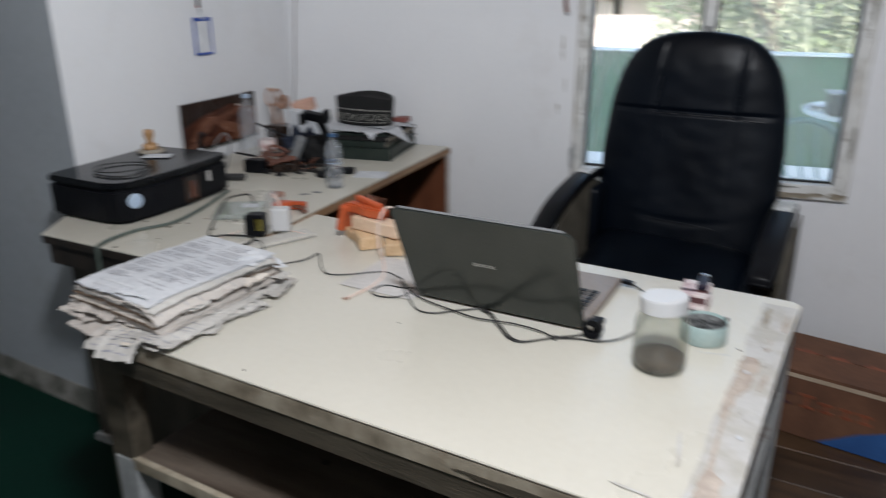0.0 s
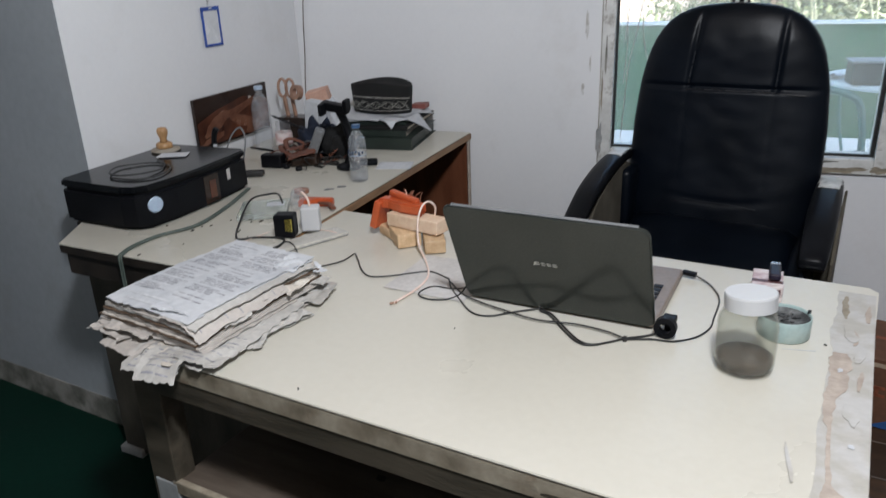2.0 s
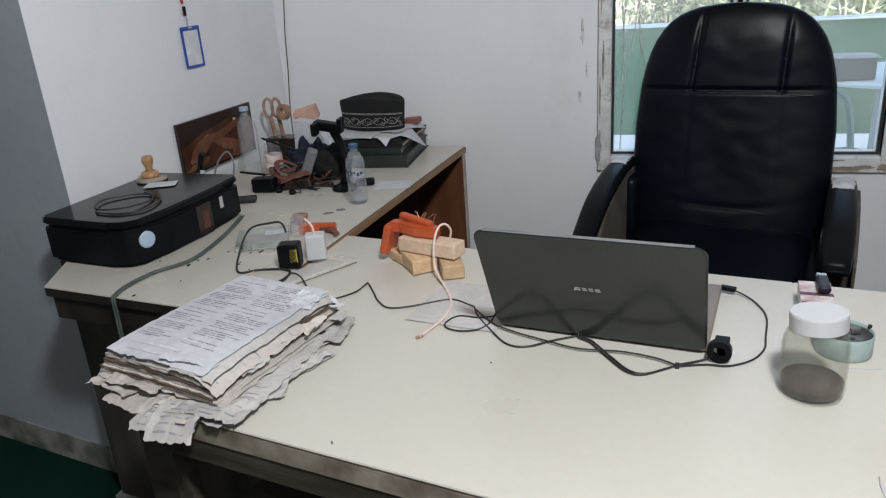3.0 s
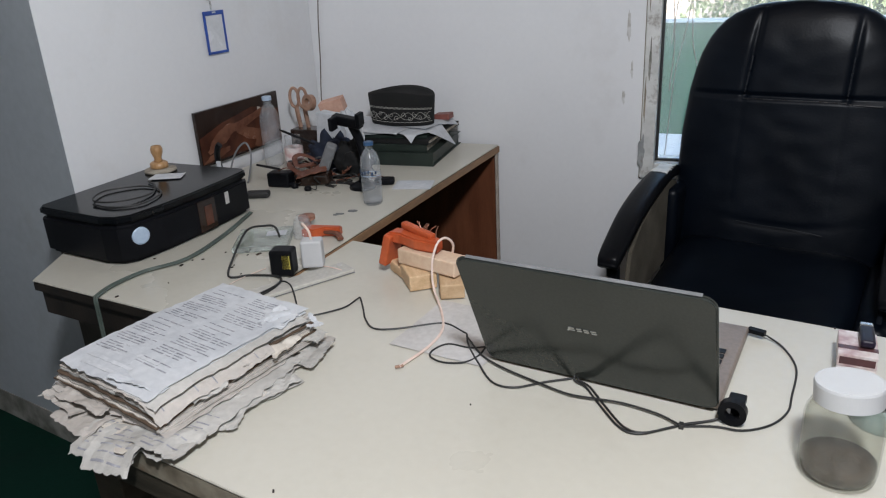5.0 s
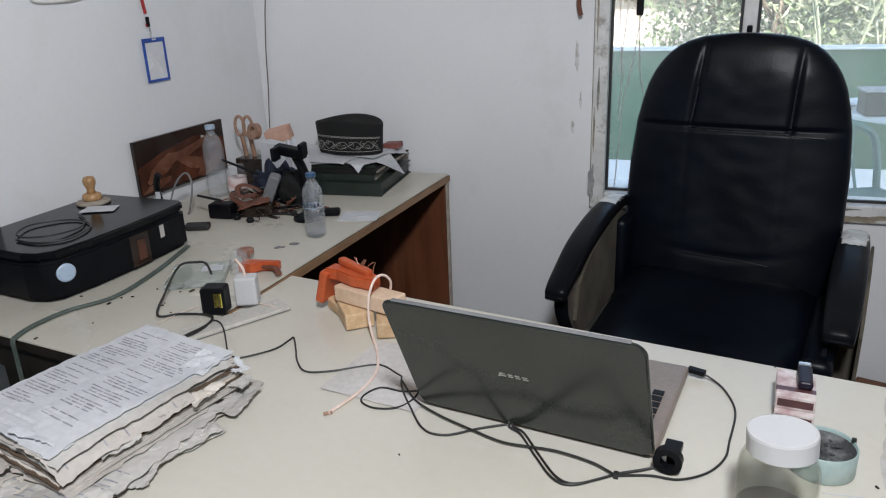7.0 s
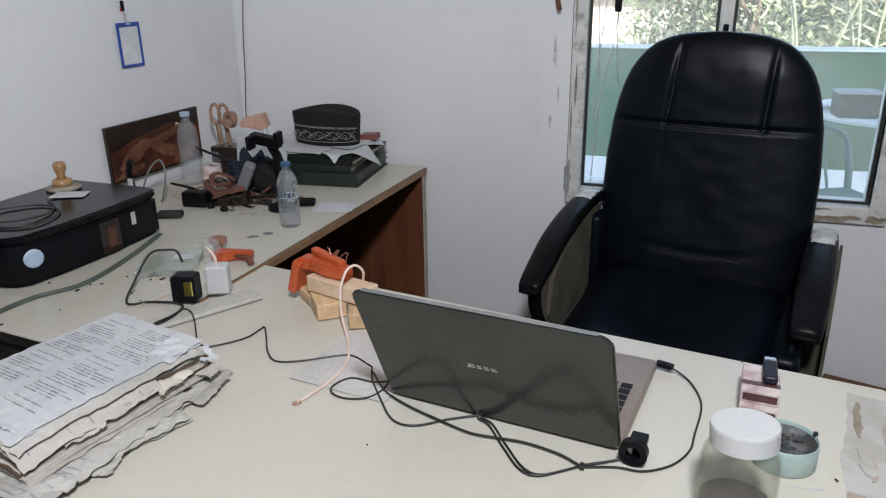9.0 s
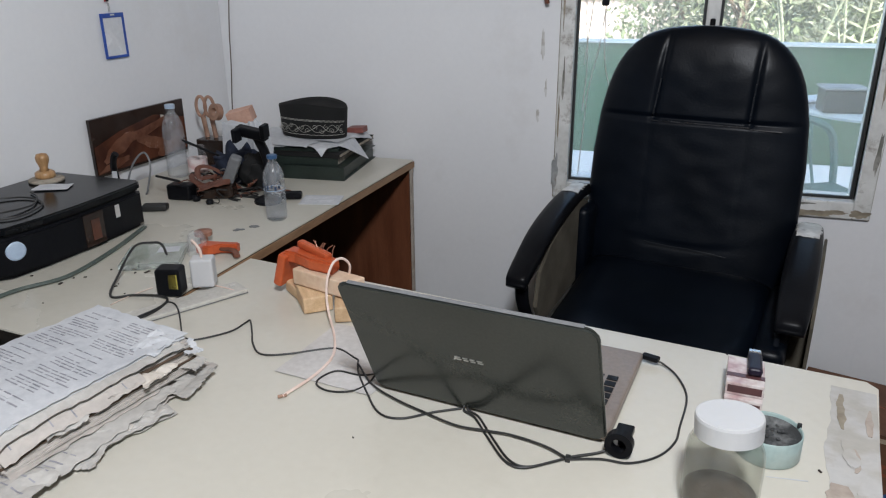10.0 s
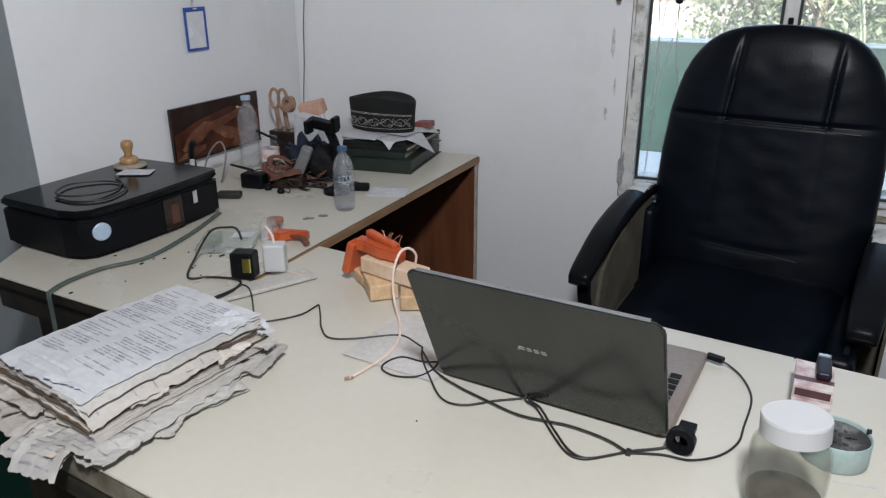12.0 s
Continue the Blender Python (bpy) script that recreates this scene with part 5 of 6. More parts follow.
strip = thing("power_strip", pose(-0.662, 1.604, TOP + 0.001, 0, 0, 58), "flat off-white power strip on the desk", "power strip")
part("body", box((0, 0, 0.0050), (0.25, 0.056, 0.0085), 0.002), M["off_white"], strip)
# contact shadow under the strip, modelled as a thin grey slab
part("base_line", box((0, 0, 0.0006), (0.2505, 0.0568, 0.0012)), M["grey_plastic"], strip, "grey line for the shadow along the foot")
part("switch", box((0.108, 0.012, 0.0100), (0.012, 0.010, 0.003), 0.001), M["grey_sheet"], strip)
ad = thing("black_adapter", pose(-0.712, 1.630, TOP + 0.0105, 0, 0, 14), "square black power adapter with a yellow sticker, plugged in", "adapter")
part("case", box((0, 0, 0.030), (0.052, 0.042, 0.060), 0.006, seg=3), M["black_plastic"], ad)
part("sticker", box((0.0125, -0.0205, 0.034), (0.018, 0.001, 0.032)), M["yellow"], ad, "yellow sticker")
wa = thing("white_charger", pose(-0.672, 1.688, TOP + 0.0105, 0, 0, 22), "white phone charger plugged into the strip", "charger")
part("case", box((0, 0, 0.032), (0.048, 0.038, 0.064), 0.005, seg=3), M["white_plastic"], wa)
part("plug_foot", box((0, 0, 0.003), (0.044, 0.034, 0.005), 0.001), M["grey_plastic"], wa)
part("lead", tube([(0.0, 0, 0.058), (-0.004, 0.002, 0.082), (-0.018, 0.01, 0.098), (-0.022, 0.03, 0.085)], 0.003, 8, 6), M["pink_white"], wa)
al = thing("adapter_lead", pose(0, 0, 0), "black lead looping out of the adapter", "cable")
part("cord", tube([(-0.716, 1.634, 0.845), (-0.726, 1.634, 0.868), (-0.766, 1.654, 0.86), (-0.863, 1.712, 0.82), (-0.870, 1.660, 0.775), (-0.826, 1.577, 0.7625), (-0.783, 1.594, 0.7625), (-0.734, 1.604, 0.7635), (-0.710, 1.602, 0.7635), (-0.694, 1.586, 0.7640), (-0.690, 1.552, 0.7640), (-0.704, 1.504, 0.7630)], 0.0026, 8, 6), M["rubber"], al)

gs = thing("grey_sheet", pose(-0.245, 1.500, TOP + 0.001, 0, 0, -8), "thin grey paper partly under the laptop", "paper")
part("leaf", sheet(0.19, 0.20, lambda x, y: 0.0012 + 0.0012 * noise.noise((x * 20, y * 20, 4)), 8, 8, 0.0005, 0.001), M["grey_sheet"], gs)

# wood blocks with a torn orange plastic piece on them
blocks = ((-0.410, 1.683, 0.018, 0.060, 0.090, 0.034, 38, 0), (-0.328, 1.668, 0.017, 0.050, 0.100, 0.032, 24, 0), (-0.466, 1.722, 0.013, 0.034, 0.060, 0.024, 50, 0),
          (-0.378, 1.690, 0.053, 0.155, 0.048, 0.034, -17, 1))
for x, y, zz, sx, sy, sz, r, hi in blocks:
    t = thing("wood_block", pose(x, y, TOP + zz - sz / 2 + (0.001 if not hi else 0.002), 0, 0, r), "pale raw wood block lying on other blocks" if hi else "pale raw wood block on the desk", "block", "wood blocks")
    part("block", box((0, 0, sz / 2), (sx, sy, sz), 0.003), M["block_end"] if hi else M["block"], t)
op = thing("orange_tool", pose(-0.430, 1.712, TOP + 0.073, 0, 0, -19), "broken orange plastic tool lying on the wood blocks", "tool")
part("housing", prism([(-0.062, -0.020), (-0.050, 0.036), (0.0, 0.032), (0.070, 0.016), (0.078, -0.012), (0.02, -0.020), (-0.03, -0.012)], 0.0, 0.026, 0.004), M["orange"], op)
part("flap", box((-0.066, -0.002, -0.016), (0.020, 0.058, 0.074), 0.004, tilt=(0, 16, 10)), M["orange"], op)
part("ridge", box((0.005, 0.012, 0.032), (0.10, 0.018, 0.016), 0.005, tilt=(0, 4, -8)), M["orange"], op)
for k in range(7):
    a = random.uniform(-0.01, 0.072)
    part("torn_thread", tube([(a, 0.01, 0.024), (a + random.uniform(-0.01, 0.01), 0.012, 0.040), (a + random.uniform(-0.015, 0.015), 0.015, 0.052)], 0.0011, 5, 3), M["copper"], op)

ot = thing("orange_hand_tool", pose(-0.745, 1.862, RT, 0, 0, 8), "small orange plastic hand tool with a brown tip", "tool")
part("handle", prism([(-0.055, -0.014), (-0.045, 0.020), (0.040, 0.022), (0.042, 0.002), (0.0, 0.0), (-0.02, -0.022)], 0.003, 0.026, 0.003), M["orange"], ot)
part("tip", tube([(0.0, 0.004, 0.014), (0.035, -0.004, 0.014), (0.055, -0.030, 0.010)], 0.008, 8, 4, flat=0.6), M["leatherbrown"], ot)
# a loose ribbed copper knob
kn = thing("loose_copper_knob", pose(-0.833, 1.925, RT), "small coppery ribbed knob on the desk", "spool")
part("knob", lathe([(0, 0), (0.010, 0), (0.010, 0.016), (0.022, 0.020), (0.022, 0.030), (0.008, 0.032), (0, 0.030)], 18), M["copper"], kn)
# a loose clear cap, not a drinking vessel
cc = thing("clear_plastic_cap", pose(-0.800, 1.850, RT), "small clear plastic cap, open side down", "cup")
part("shell", lathe([(0, 0.060), (0.012, 0.058), (0.020, 0.048), (0.024, 0.030), (0.025, 0.001), (0.0235, 0.001), (0.0225, 0.030), (0.018, 0.046), (0, 0.057)], 24), M["bottle"], cc, smooth=True)
gp = thing("acrylic_plate", pose(-0.878, 1.792, RT, 0, 0, 26), "thick scratched clear acrylic plate", "plate")
part("plate", box((0, 0, 0.008), (0.135, 0.140, 0.014), 0.002), M["acrylic"], gp)
part("white_label", box((0.03, 0.02, 0.0155), (0.05, 0.035, 0.0006)), M["paper"], gp)

# ---------------------------------------------------------------- bottles
def bottle(m, h, r, label, cap, fill, band):
    t = thing("water_bottle", m, label, "bottle", "water bottles")
    prof = [(0, 0.002), (0.80 * r, 0.0), (0.97 * r, 0.006), (r, 0.02)]
    z = 0.02
    while z < 0.60 * h:
        prof += [(r, z + 0.008), (0.95 * r, z + 0.012), (r, z + 0.016)]
        z += 0.018
    prof += [(r, 0.66 * h), (0.90 * r, 0.75 * h), (0.62 * r, 0.84 * h), (0.40 * r, 0.89 * h), (0.38 * r, 0.93 * h), (0.45 * r, 0.932 * h), (0.45 * r, 0.94 * h), (0.36 * r, 0.942 * h), (0.36 * r, 0.985 * h), (0, 0.985 * h)]
    prof = prof[:-1] + [(0.31 * r, 0.985 * h), (0.31 * r, 0.89 * h), (0.55 * r, 0.84 * h), (0.84 * r, 0.75 * h), (0.945 * r, 0.66 * h), (0.945 * r, 0.02), (0.9 * r, 0.004), (0, 0.0035)]
    ob = part("bottle_body", lathe(prof, 28), M["bottle"], t, smooth=True)
    part("cap", lathe([(0, 0.945 * h), (0.47 * r, 0.945 * h), (0.47 * r, 0.995 * h), (0.40 * r, h), (0, h)], 24), M[cap], t, "blue plastic cap")
    if fill:
        part("water", lathe([(0, 0.004), (0.88 * r, 0.006), (0.935 * r, 0.02), (0.935 * r, fill * h), (0, fill * h)], 24), M["water"], t)
    if band:
        for q in range(7):
            a = radians(-155 + 20 * q)
            part("label_bar", box((1.01 * r * math.cos(a), 1.01 * r * math.sin(a), (0.535 + 0.02 * math.sin(q * 2.1)) * h), (0.0012, random.uniform(0.004, 0.008), random.uniform(0.007, 0.014)), rot=math.degrees(a)), M[band], t)
        part("label_edge", lathe([(1.004 * r, 0.475 * h), (1.008 * r, 0.48 * h), (1.004 * r, 0.485 * h)], 28), M["pale_cap"], t)
    return t


bottle(pose(-0.748, 2.142, RT), 0.180, 0.0290, "small clear water bottle, half full, with a blue cap", "blue_cap", 0.44, "label_blue")
bottle(pose(-1.285, 2.455, RT), 0.238, 0.034, "taller clear water bottle, nearly empty, with a pale cap", "pale_cap", 0, "")
pj = thing("small_jar", pose(-1.155, 2.384, RT), "small clear jar with a pink label", "jar")
part("glass", lathe([(0, 0.001), (0.029, 0.001), (0.030, 0.092), (0.025, 0.104), (0.025, 0.126), (0, 0.126)], 24), M["bottle"], pj, smooth=True)
part("label_band", lathe([(0.0308, 0.045), (0.0308, 0.088), (0.0303, 0.088), (0.0303, 0.045), (0.0308, 0.045)], 24), M["pink_label"], pj, "pink label")

# ---------------------------------------------------------------- clutter on the side desk
ph = thing("phone_holder", pose(-0.850, 2.275, RT, 0, 0, 10), "black plastic phone holder on a bent arm", "holder")
part("foot", lathe([(0, 0), (0.040, 0), (0.040, 0.010), (0.018, 0.020), (0, 0.020)], 24), M["black_plastic"], ph)
part("arm", tube([(0, 0, 0.015), (0.012, 0.01, 0.07), (-0.004, 0.02, 0.14), (-0.020, 0.01, 0.19)], 0.014, 10, 6), M["black_plastic"], ph, smooth=True)
part("clamp", box((-0.03, 0.0, 0.205), (0.10, 0.028, 0.030), 0.005, tilt=(10, 6, -18)), M["black_plastic"], ph)
part("clamp_jaw", box((-0.072, -0.012, 0.200), (0.014, 0.030, 0.040), 0.003, tilt=(10, 6, -18)), M["black_plastic"], ph)
part("clamp_jaw", box((0.014, -0.018, 0.214), (0.014, 0.030, 0.040), 0.003, tilt=(10, 6, -18)), M["black_plastic"], ph)
tc = thing("pen_holder", pose(-1.222, 2.600, RT), "brown holder with scissors, tape roll and card box", "holder")
part("cup", box((-0.005, 0.01, 0.050), (0.12, 0.075, 0.098), 0.004), M["board_dark"], tc)
for sx in (-0.055, -0.022):
    pts = [(sx + 0.018 * math.cos(a), 0.01, 0.205 + 0.034 * math.sin(a)) for a in np.linspace(-1.4, 2 * math.pi - 1.7, 14)]
    part("scissor_handle", tube(pts, 0.0055, 8, 2), M["flesh_tape"], tc, "tan scissor loop")
    part("scissor_shank", tube([(sx + 0.004, 0.01, 0.175), (sx + 0.012, 0.012, 0.10)], 0.008, 6, 2), M["flesh_tape"], tc)
part("tape_roll", lathe([(0.014, -0.010), (0.028, -0.010), (0.028, 0.010), (0.014, 0.010), (0.014, -0.010)], 28, m=pose(0.022, -0.02, 0.195, 80, 0, -20)), M["flesh_tape"], tc, "roll of tan tape")
part("card_box", box((0.092, 0.02, 0.178), (0.085, 0.05, 0.046), 0.003, tilt=(8, -14, 12)), M["salmon"], tc, "salmon card box")
wb = thing("white_carton", pose(-1.072, 2.470, RT, 0, 0, -10), "small white card box among the clutter", "box")
part("carton", box((0, 0, 0.095), (0.060, 0.045, 0.186), 0.003, tilt=(0, 5, 0)), M["paper"], wb)
part("print_mark", box((-0.004, -0.0235, 0.10), (0.03, 0.001, 0.05), tilt=(0, 5, 0)), M["pale_ink"], wb)
cl = thing("dark_cloth", pose(-1.045, 2.430, RT), "crumpled navy and dark cloth pouch", "cloth")
b = bmesh.new()
bmesh.ops.create_icosphere(b, subdivisions=4, radius=1)
for v in b.verts:
    n_ = 1 + 0.35 * noise.noise(v.co * 2.1) + 0.12 * noise.noise(v.co * 6)
    v.co = Vector((v.co.x * 0.075 * n_, v.co.y * 0.045 * n_, max(0.0, (v.co.z * 0.5 + 0.48) * 0.120 * n_)))
part("cloth", b, M["navy"], cl, smooth=True)
pouch = thing("grey_case", pose(-0.985, 2.300, RT, 0, 0, 24), "dark grey spectacle case leaning in the clutter", "case")
part("case", box((0, 0, 0.068), (0.034, 0.048, 0.120), 0.008, seg=3, tilt=(0, 24, 0)), M["grey_plastic"], pouch)
ba = thing("black_charger", pose(-1.115, 2.235, RT, 0, 0, 6), "black mains charger lying among cables", "charger")
part("case", box((0, 0, 0.024), (0.075, 0.045, 0.046), 0.006), M["black_plastic"], ba)
part("prong", box((0.048, -0.018, 0.012), (0.020, 0.010, 0.014), 0.003), M["black_plastic"], ba)
st = thing("leather_strap", pose(-1.055, 2.315, RT), "coiled brown leather strap", "strap")
for k in range(3):
    pts = [(0.075 * math.cos(a) * (1 - 0.15 * k) + random.uniform(-0.012, 0.012), 0.045 * math.sin(a) + random.uniform(-0.010, 0.010), 0.012 + 0.022 * k + 0.012 * math.sin(2 * a + k) + 0.01) for a in np.linspace(0, 5.4, 9)]
    part("strap", tube(pts, 0.0085, 8, 5, flat=0.35), M["leatherbrown"], st)
cw = thing("loose_wires", pose(-1.02, 2.27, RT), "tangle of thin dark wires on the side desk", "wires")
for k in range(20):
    c0 = (random.uniform(-0.11, 0.13), random.uniform(-0.05, 0.10))
    pts = [(c0[0] + random.uniform(0.03, 0.09) * math.cos(a), c0[1] + random.uniform(0.02, 0.05) * math.sin(a), max(0.003, 0.010 + random.uniform(0, 0.055) * math.sin(a * 0.6 + k))) for a in np.linspace(0, random.uniform(3, 7), 8)]
    part("wire", tube(pts, random.choice((0.0018, 0.0024, 0.003)), 6, 5), M[random.choice(("rubber", "rubber", "leatherbrown", "board_dark"))], cw)
bp = thing("black_pouch", pose(-0.945, 2.400, RT), "crumpled black cloth pouch in the clutter", "pouch")
b = bmesh.new()
bmesh.ops.create_icosphere(b, subdivisions=4, radius=1)
for v in b.verts:
    n_ = 1 + 0.30 * noise.noise(v.co * 2.4 + Vector((4, 1, 0))) + 0.12 * noise.noise(v.co * 7)
    v.co = Vector((v.co.x * 0.064 * n_, v.co.y * 0.050 * n_, max(0.0, (v.co.z * 0.5 + 0.47) * 0.115 * n_)))
part("cloth", b, M["velvet"], bp, smooth=True)
hd = thing("earphones", pose(-1.04, 2.245, RT), "small black earphones with a thin cord", "earphones")
for sx, sy in ((-0.02, -0.02), (0.035, -0.035)):
    part("earbud", lathe([(0, 0), (0.010, 0.001), (0.012, 0.008), (0.008, 0.014), (0, 0.015)], 16, m=pose(sx, sy, 0)), M["black_plastic"], hd)
part("cord", tube([(-0.02, -0.02, 0.010), (0.0, 0.01, 0.014), (0.04, 0.0, 0.010), (0.06, -0.03, 0.004), (0.035, -0.035, 0.010)], 0.0014, 6, 6), M["rubber"], hd)
for x, y, zz, rx, rz, L, lab in ((-1.13, 2.20, 0.070, 86, 64, 0.15, "thin black pen lying across the clutter"), (-1.10, 2.33, 0.135, 62, -58, 0.12, "black stylus sticking out of the clutter")):
    t = thing("pen", pose(x, y, RT + zz, rx, 0, rz), lab, "pen", "pens")
    part("barrel", lathe([(0, -L / 2), (0.0035, -L / 2 + 0.002), (0.0040, 0), (0.0040, L / 2 - 0.012), (0.001, L / 2), (0, L / 2)], 12), M["black_plastic"], t)
ln = thing("leather_tool_case", pose(-1.02, 2.275, RT, 0, 0, 12), "dark red-brown leather tool case with loose flaps", "case")
part("case", box((0, 0, 0.022), (0.11, 0.05, 0.040), 0.008, seg=3, tilt=(8, -6, 0)), M["board_dark"], ln)
part("flap", sheet(0.09, 0.05, lambda x, y: 0.05 + 0.010 * math.sin(40 * x) + 0.006 * noise.noise((x * 30, y * 30, 2)), 8, 6, 0.002, 0.004, m=pose(0, -0.01, 0, 10, 0, 14)), M["leatherbrown"], ln)
bag = thing("clear_bag", pose(-1.020, 2.520, RT, 0, 0, -6), "crumpled white plastic bag behind the clutter", "bag")
b = bmesh.new()
bmesh.ops.create_icosphere(b, subdivisions=4, radius=1)
for v in b.verts:
    n_ = 1 + 0.32 * noise.noise(v.co * 2.2 + Vector((1, 7, 0))) + 0.16 * noise.noise(v.co * 6)
    v.co = Vector((v.co.x * 0.050 * n_, v.co.y * 0.035 * n_, max(0.0, (v.co.z * 0.5 + 0.48) * 0.170 * n_)))
part("film", b, M["paper"], bag)
kf = thing("key_fob", pose(-0.800, 2.325, RT, 0, 0, 20), "small dark key fob with a ring", "keys")
part("fob", box((0, 0, 0.011), (0.062, 0.036, 0.020), 0.007, seg=3), M["black_plastic"], kf)
part("ring", tube([(-0.03 + 0.014 * math.cos(a), 0.014 * math.sin(a), 0.003) for a in np.linspace(0, 6.28, 14)], 0.0012, 5, 2), M["silver"], kf)
cd = thing("card", pose(-0.706, 2.333, RT, 0, 0, 13), "pale printed card near the desk edge", "card")
part("card", box((0, 0, 0.0014), (0.118, 0.090, 0.0018), 0.0004, seg=1), M["paper"], cd)
for k in range(4):
    part("print_line", box((-0.006, 0.024 - 0.015 * k, 0.0026), (0.085, 0.004, 0.0004)), M["pale_ink"], cd)
wp = thing("dark_plug", pose(-1.120, 2.115, RT, 0, 0, 20), "flat dark plug beside the printer", "plug")
part("plug", box((0, 0, 0.010), (0.070, 0.034, 0.018), 0.005), M["rubber"], wp)
cs = thing("cable_stand", pose(-1.285, 2.215, RT), "white curled cable and small dark stand by the wall", "cable")
part("cord", tube([(-0.02, 0, 0.003), (0.0, 0.03, 0.09), (0.03, 0.05, 0.125), (0.055, 0.04, 0.09), (0.05, 0.02, 0.02), (0.045, 0.015, 0.004)], 0.0030, 8, 6), M["grey_plastic"], cs)
part("cord", tube([(-0.05, 0.02, 0.003), (-0.045, 0.0, 0.08), (-0.03, -0.01, 0.12), (-0.02, -0.01, 0.132)], 0.010, 8, 5), M["black_plastic"], cs)
part("tag", box((-0.03, -0.018, 0.06), (0.014, 0.006, 0.04), 0.001, tilt=(8, 4, 30)), M["paper"], cs)

# ---------------------------------------------------------------- folders, papers and the cap
FB = pose(-0.934, 2.696, RT, 0, 0, 4.5)
zz = 0.0
for k, (w, d, h, rot, cov, inner, lab) in enumerate(((0.365, 0.335, 0.044, 0, "folder", "folder", "thick dark green ring folder lying flat"), (0.350, 0.325, 0.024, 2, "folder", "pages", "dark folder lying on another folder"),
                                                     (0.345, 0.315, 0.014, -3, "velvet", "pages", "black covered notebook in the pile"), (0.335, 0.310, 0.010, 3, "folder", "folder", "thin dark folder near the top of the pile"))):
    f = thing("folder", FB @ pose(0.012 * (-1) ** k, 0.006 * k, zz, 0, 0, rot), lab, "folder", "folders")
    part("page_block", box((-0.004 if inner == "folder" else 0.004, 0.006, h / 2), (w - 0.010, d - 0.020, h - 0.005)), M[inner], f, "yellowed page edges" if inner == "pages" else "")
    b = box((0, 0, 0.0012), (w, d, 0.0024), 0.0008, seg=1)
    box((0, 0, h - 0.0012), (w, d, 0.0024), 0.0008, bm=b, seg=1)
    box((0, -d / 2 + 0.0012, h / 2), (w, 0.0024, h - 0.005), bm=b)
    part("cover", b, M[cov], f)
    zz += h + 0.0008
FZ = zz


def draped(x, y, r, w, d, seed):
    """A sheet that lies on the pile and hangs over its front and its end."""
    c, s_ = math.cos(radians(r)), math.sin(radians(r))

    def h(px, py):
        u, v = x + px * c - py * s_, y + px * s_ + py * c
        over = max(0, -0.155 - v) + 0.8 * max(0, u - 0.165)
        return 0.0022 * (1 + noise.noise((px * 11 + seed * 4, py * 11, seed))) - 1.1 * over - 2.0 * over * over
    return sheet(w, d, h, 22, 20, 0.0008, 0.001)


for k, (x, y, r, w, d) in enumerate(((-0.065, -0.052, 20, 0.28, 0.20), (0.085, -0.035, -34, 0.22, 0.19), (-0.055, -0.02, -8, 0.28, 0.24), (0.07, 0.045, -14, 0.21, 0.22))):
    t = thing("loose_paper", FB @ pose(x, y, FZ + 0.002 + 0.003 * k, 0, 0, r), "white sheet of paper lying askew on the folders", "paper", "papers on the folders")
    part("leaf", draped(x, y, r, w, d, k), M["paper"], t)
rb = thing("red_booklet", FB @ pose(0.158, 0.085, FZ + 0.012, 0, -4, -4), "small maroon booklet on the papers", "booklet")
part("booklet", box((0, 0, 0.009), (0.06, 0.05, 0.020), 0.003), M["folder_red"], rb)

CP = pose(-0.906, 2.710, RT + FZ + 0.014, 0, 0, -8)
cap = thing("velvet_cap", CP, "black velvet cap with silver embroidery on its band", "cap")


def cap_ring(z, grow):
    out = []
    for k in range(48):
        a = 2 * math.pi * k / 48
        dip = -0.008 * math.cos(2 * a)
        out.append((0.124 * grow * math.cos(a), 0.072 * grow * math.sin(a), z * 1.16 + (dip if z > 0.05 else 0)))
    return out


b = bmesh.new()
rings = [[b.verts.new(p) for p in cap_ring(zc, g)] for zc, g in ((0, 0.98), (0.012, 1.0), (0.03, 1.005), (0.06, 1.025), (0.088, 1.05), (0.094, 1.03), (0.088, 0.92), (0.078, 0.5))]
for a, c in zip(rings, rings[1:]):
    for k in range(48):
        b.faces.new((a[k], a[(k + 1) % 48], c[(k + 1) % 48], c[k]))
b.faces.new(rings[-1])
b.faces.new(rings[0][::-1])
part("crown", b, M["velvet"], cap, smooth=True)


def on_cap(a, z, off=1.018):
    return (0.124 * off * math.cos(a), 0.072 * off * math.sin(a), z * 1.16)


for zc, bow in ((0.012, 0.0), (0.046, 0.006), (0.049, 0.006)):
    part("braid", tube([on_cap(a, zc + bow * math.sin(a * 1.0 - math.pi) + 0.0007 * math.sin(40 * a)) for a in np.linspace(math.pi * 1.03, math.pi * 1.97, 60)], 0.0008, 5, 1), M["thread"], cap)
for sgn in (-1, 1):
    part("embroidery", tube([on_cap(a, 0.029 + sgn * 0.010 * math.sin(7.5 * a) + 0.002 * math.sin(17 * a)) for a in np.linspace(math.pi * 1.06, math.pi * 1.94, 70)], 0.0007, 5, 1), M["thread"], cap, "silver scroll stitching")
for k in range(15):
    a0, sgn = math.pi * (1.09 + 0.059 * k) + random.uniform(-0.02, 0.02), 1 if k % 2 else -1
    pts = [on_cap(a0 + 0.085 * (1 - 0.115 * s) * math.cos(sgn * s + 1.3 * k), 0.029 + sgn * 0.005 + 0.0085 * (1 - 0.115 * s) * math.sin(sgn * s + 1.3 * k)) for s in np.linspace(0, 8, 24)]
    part("embroidery", tube(pts, 0.0006, 5, 2), M["thread"], cap)

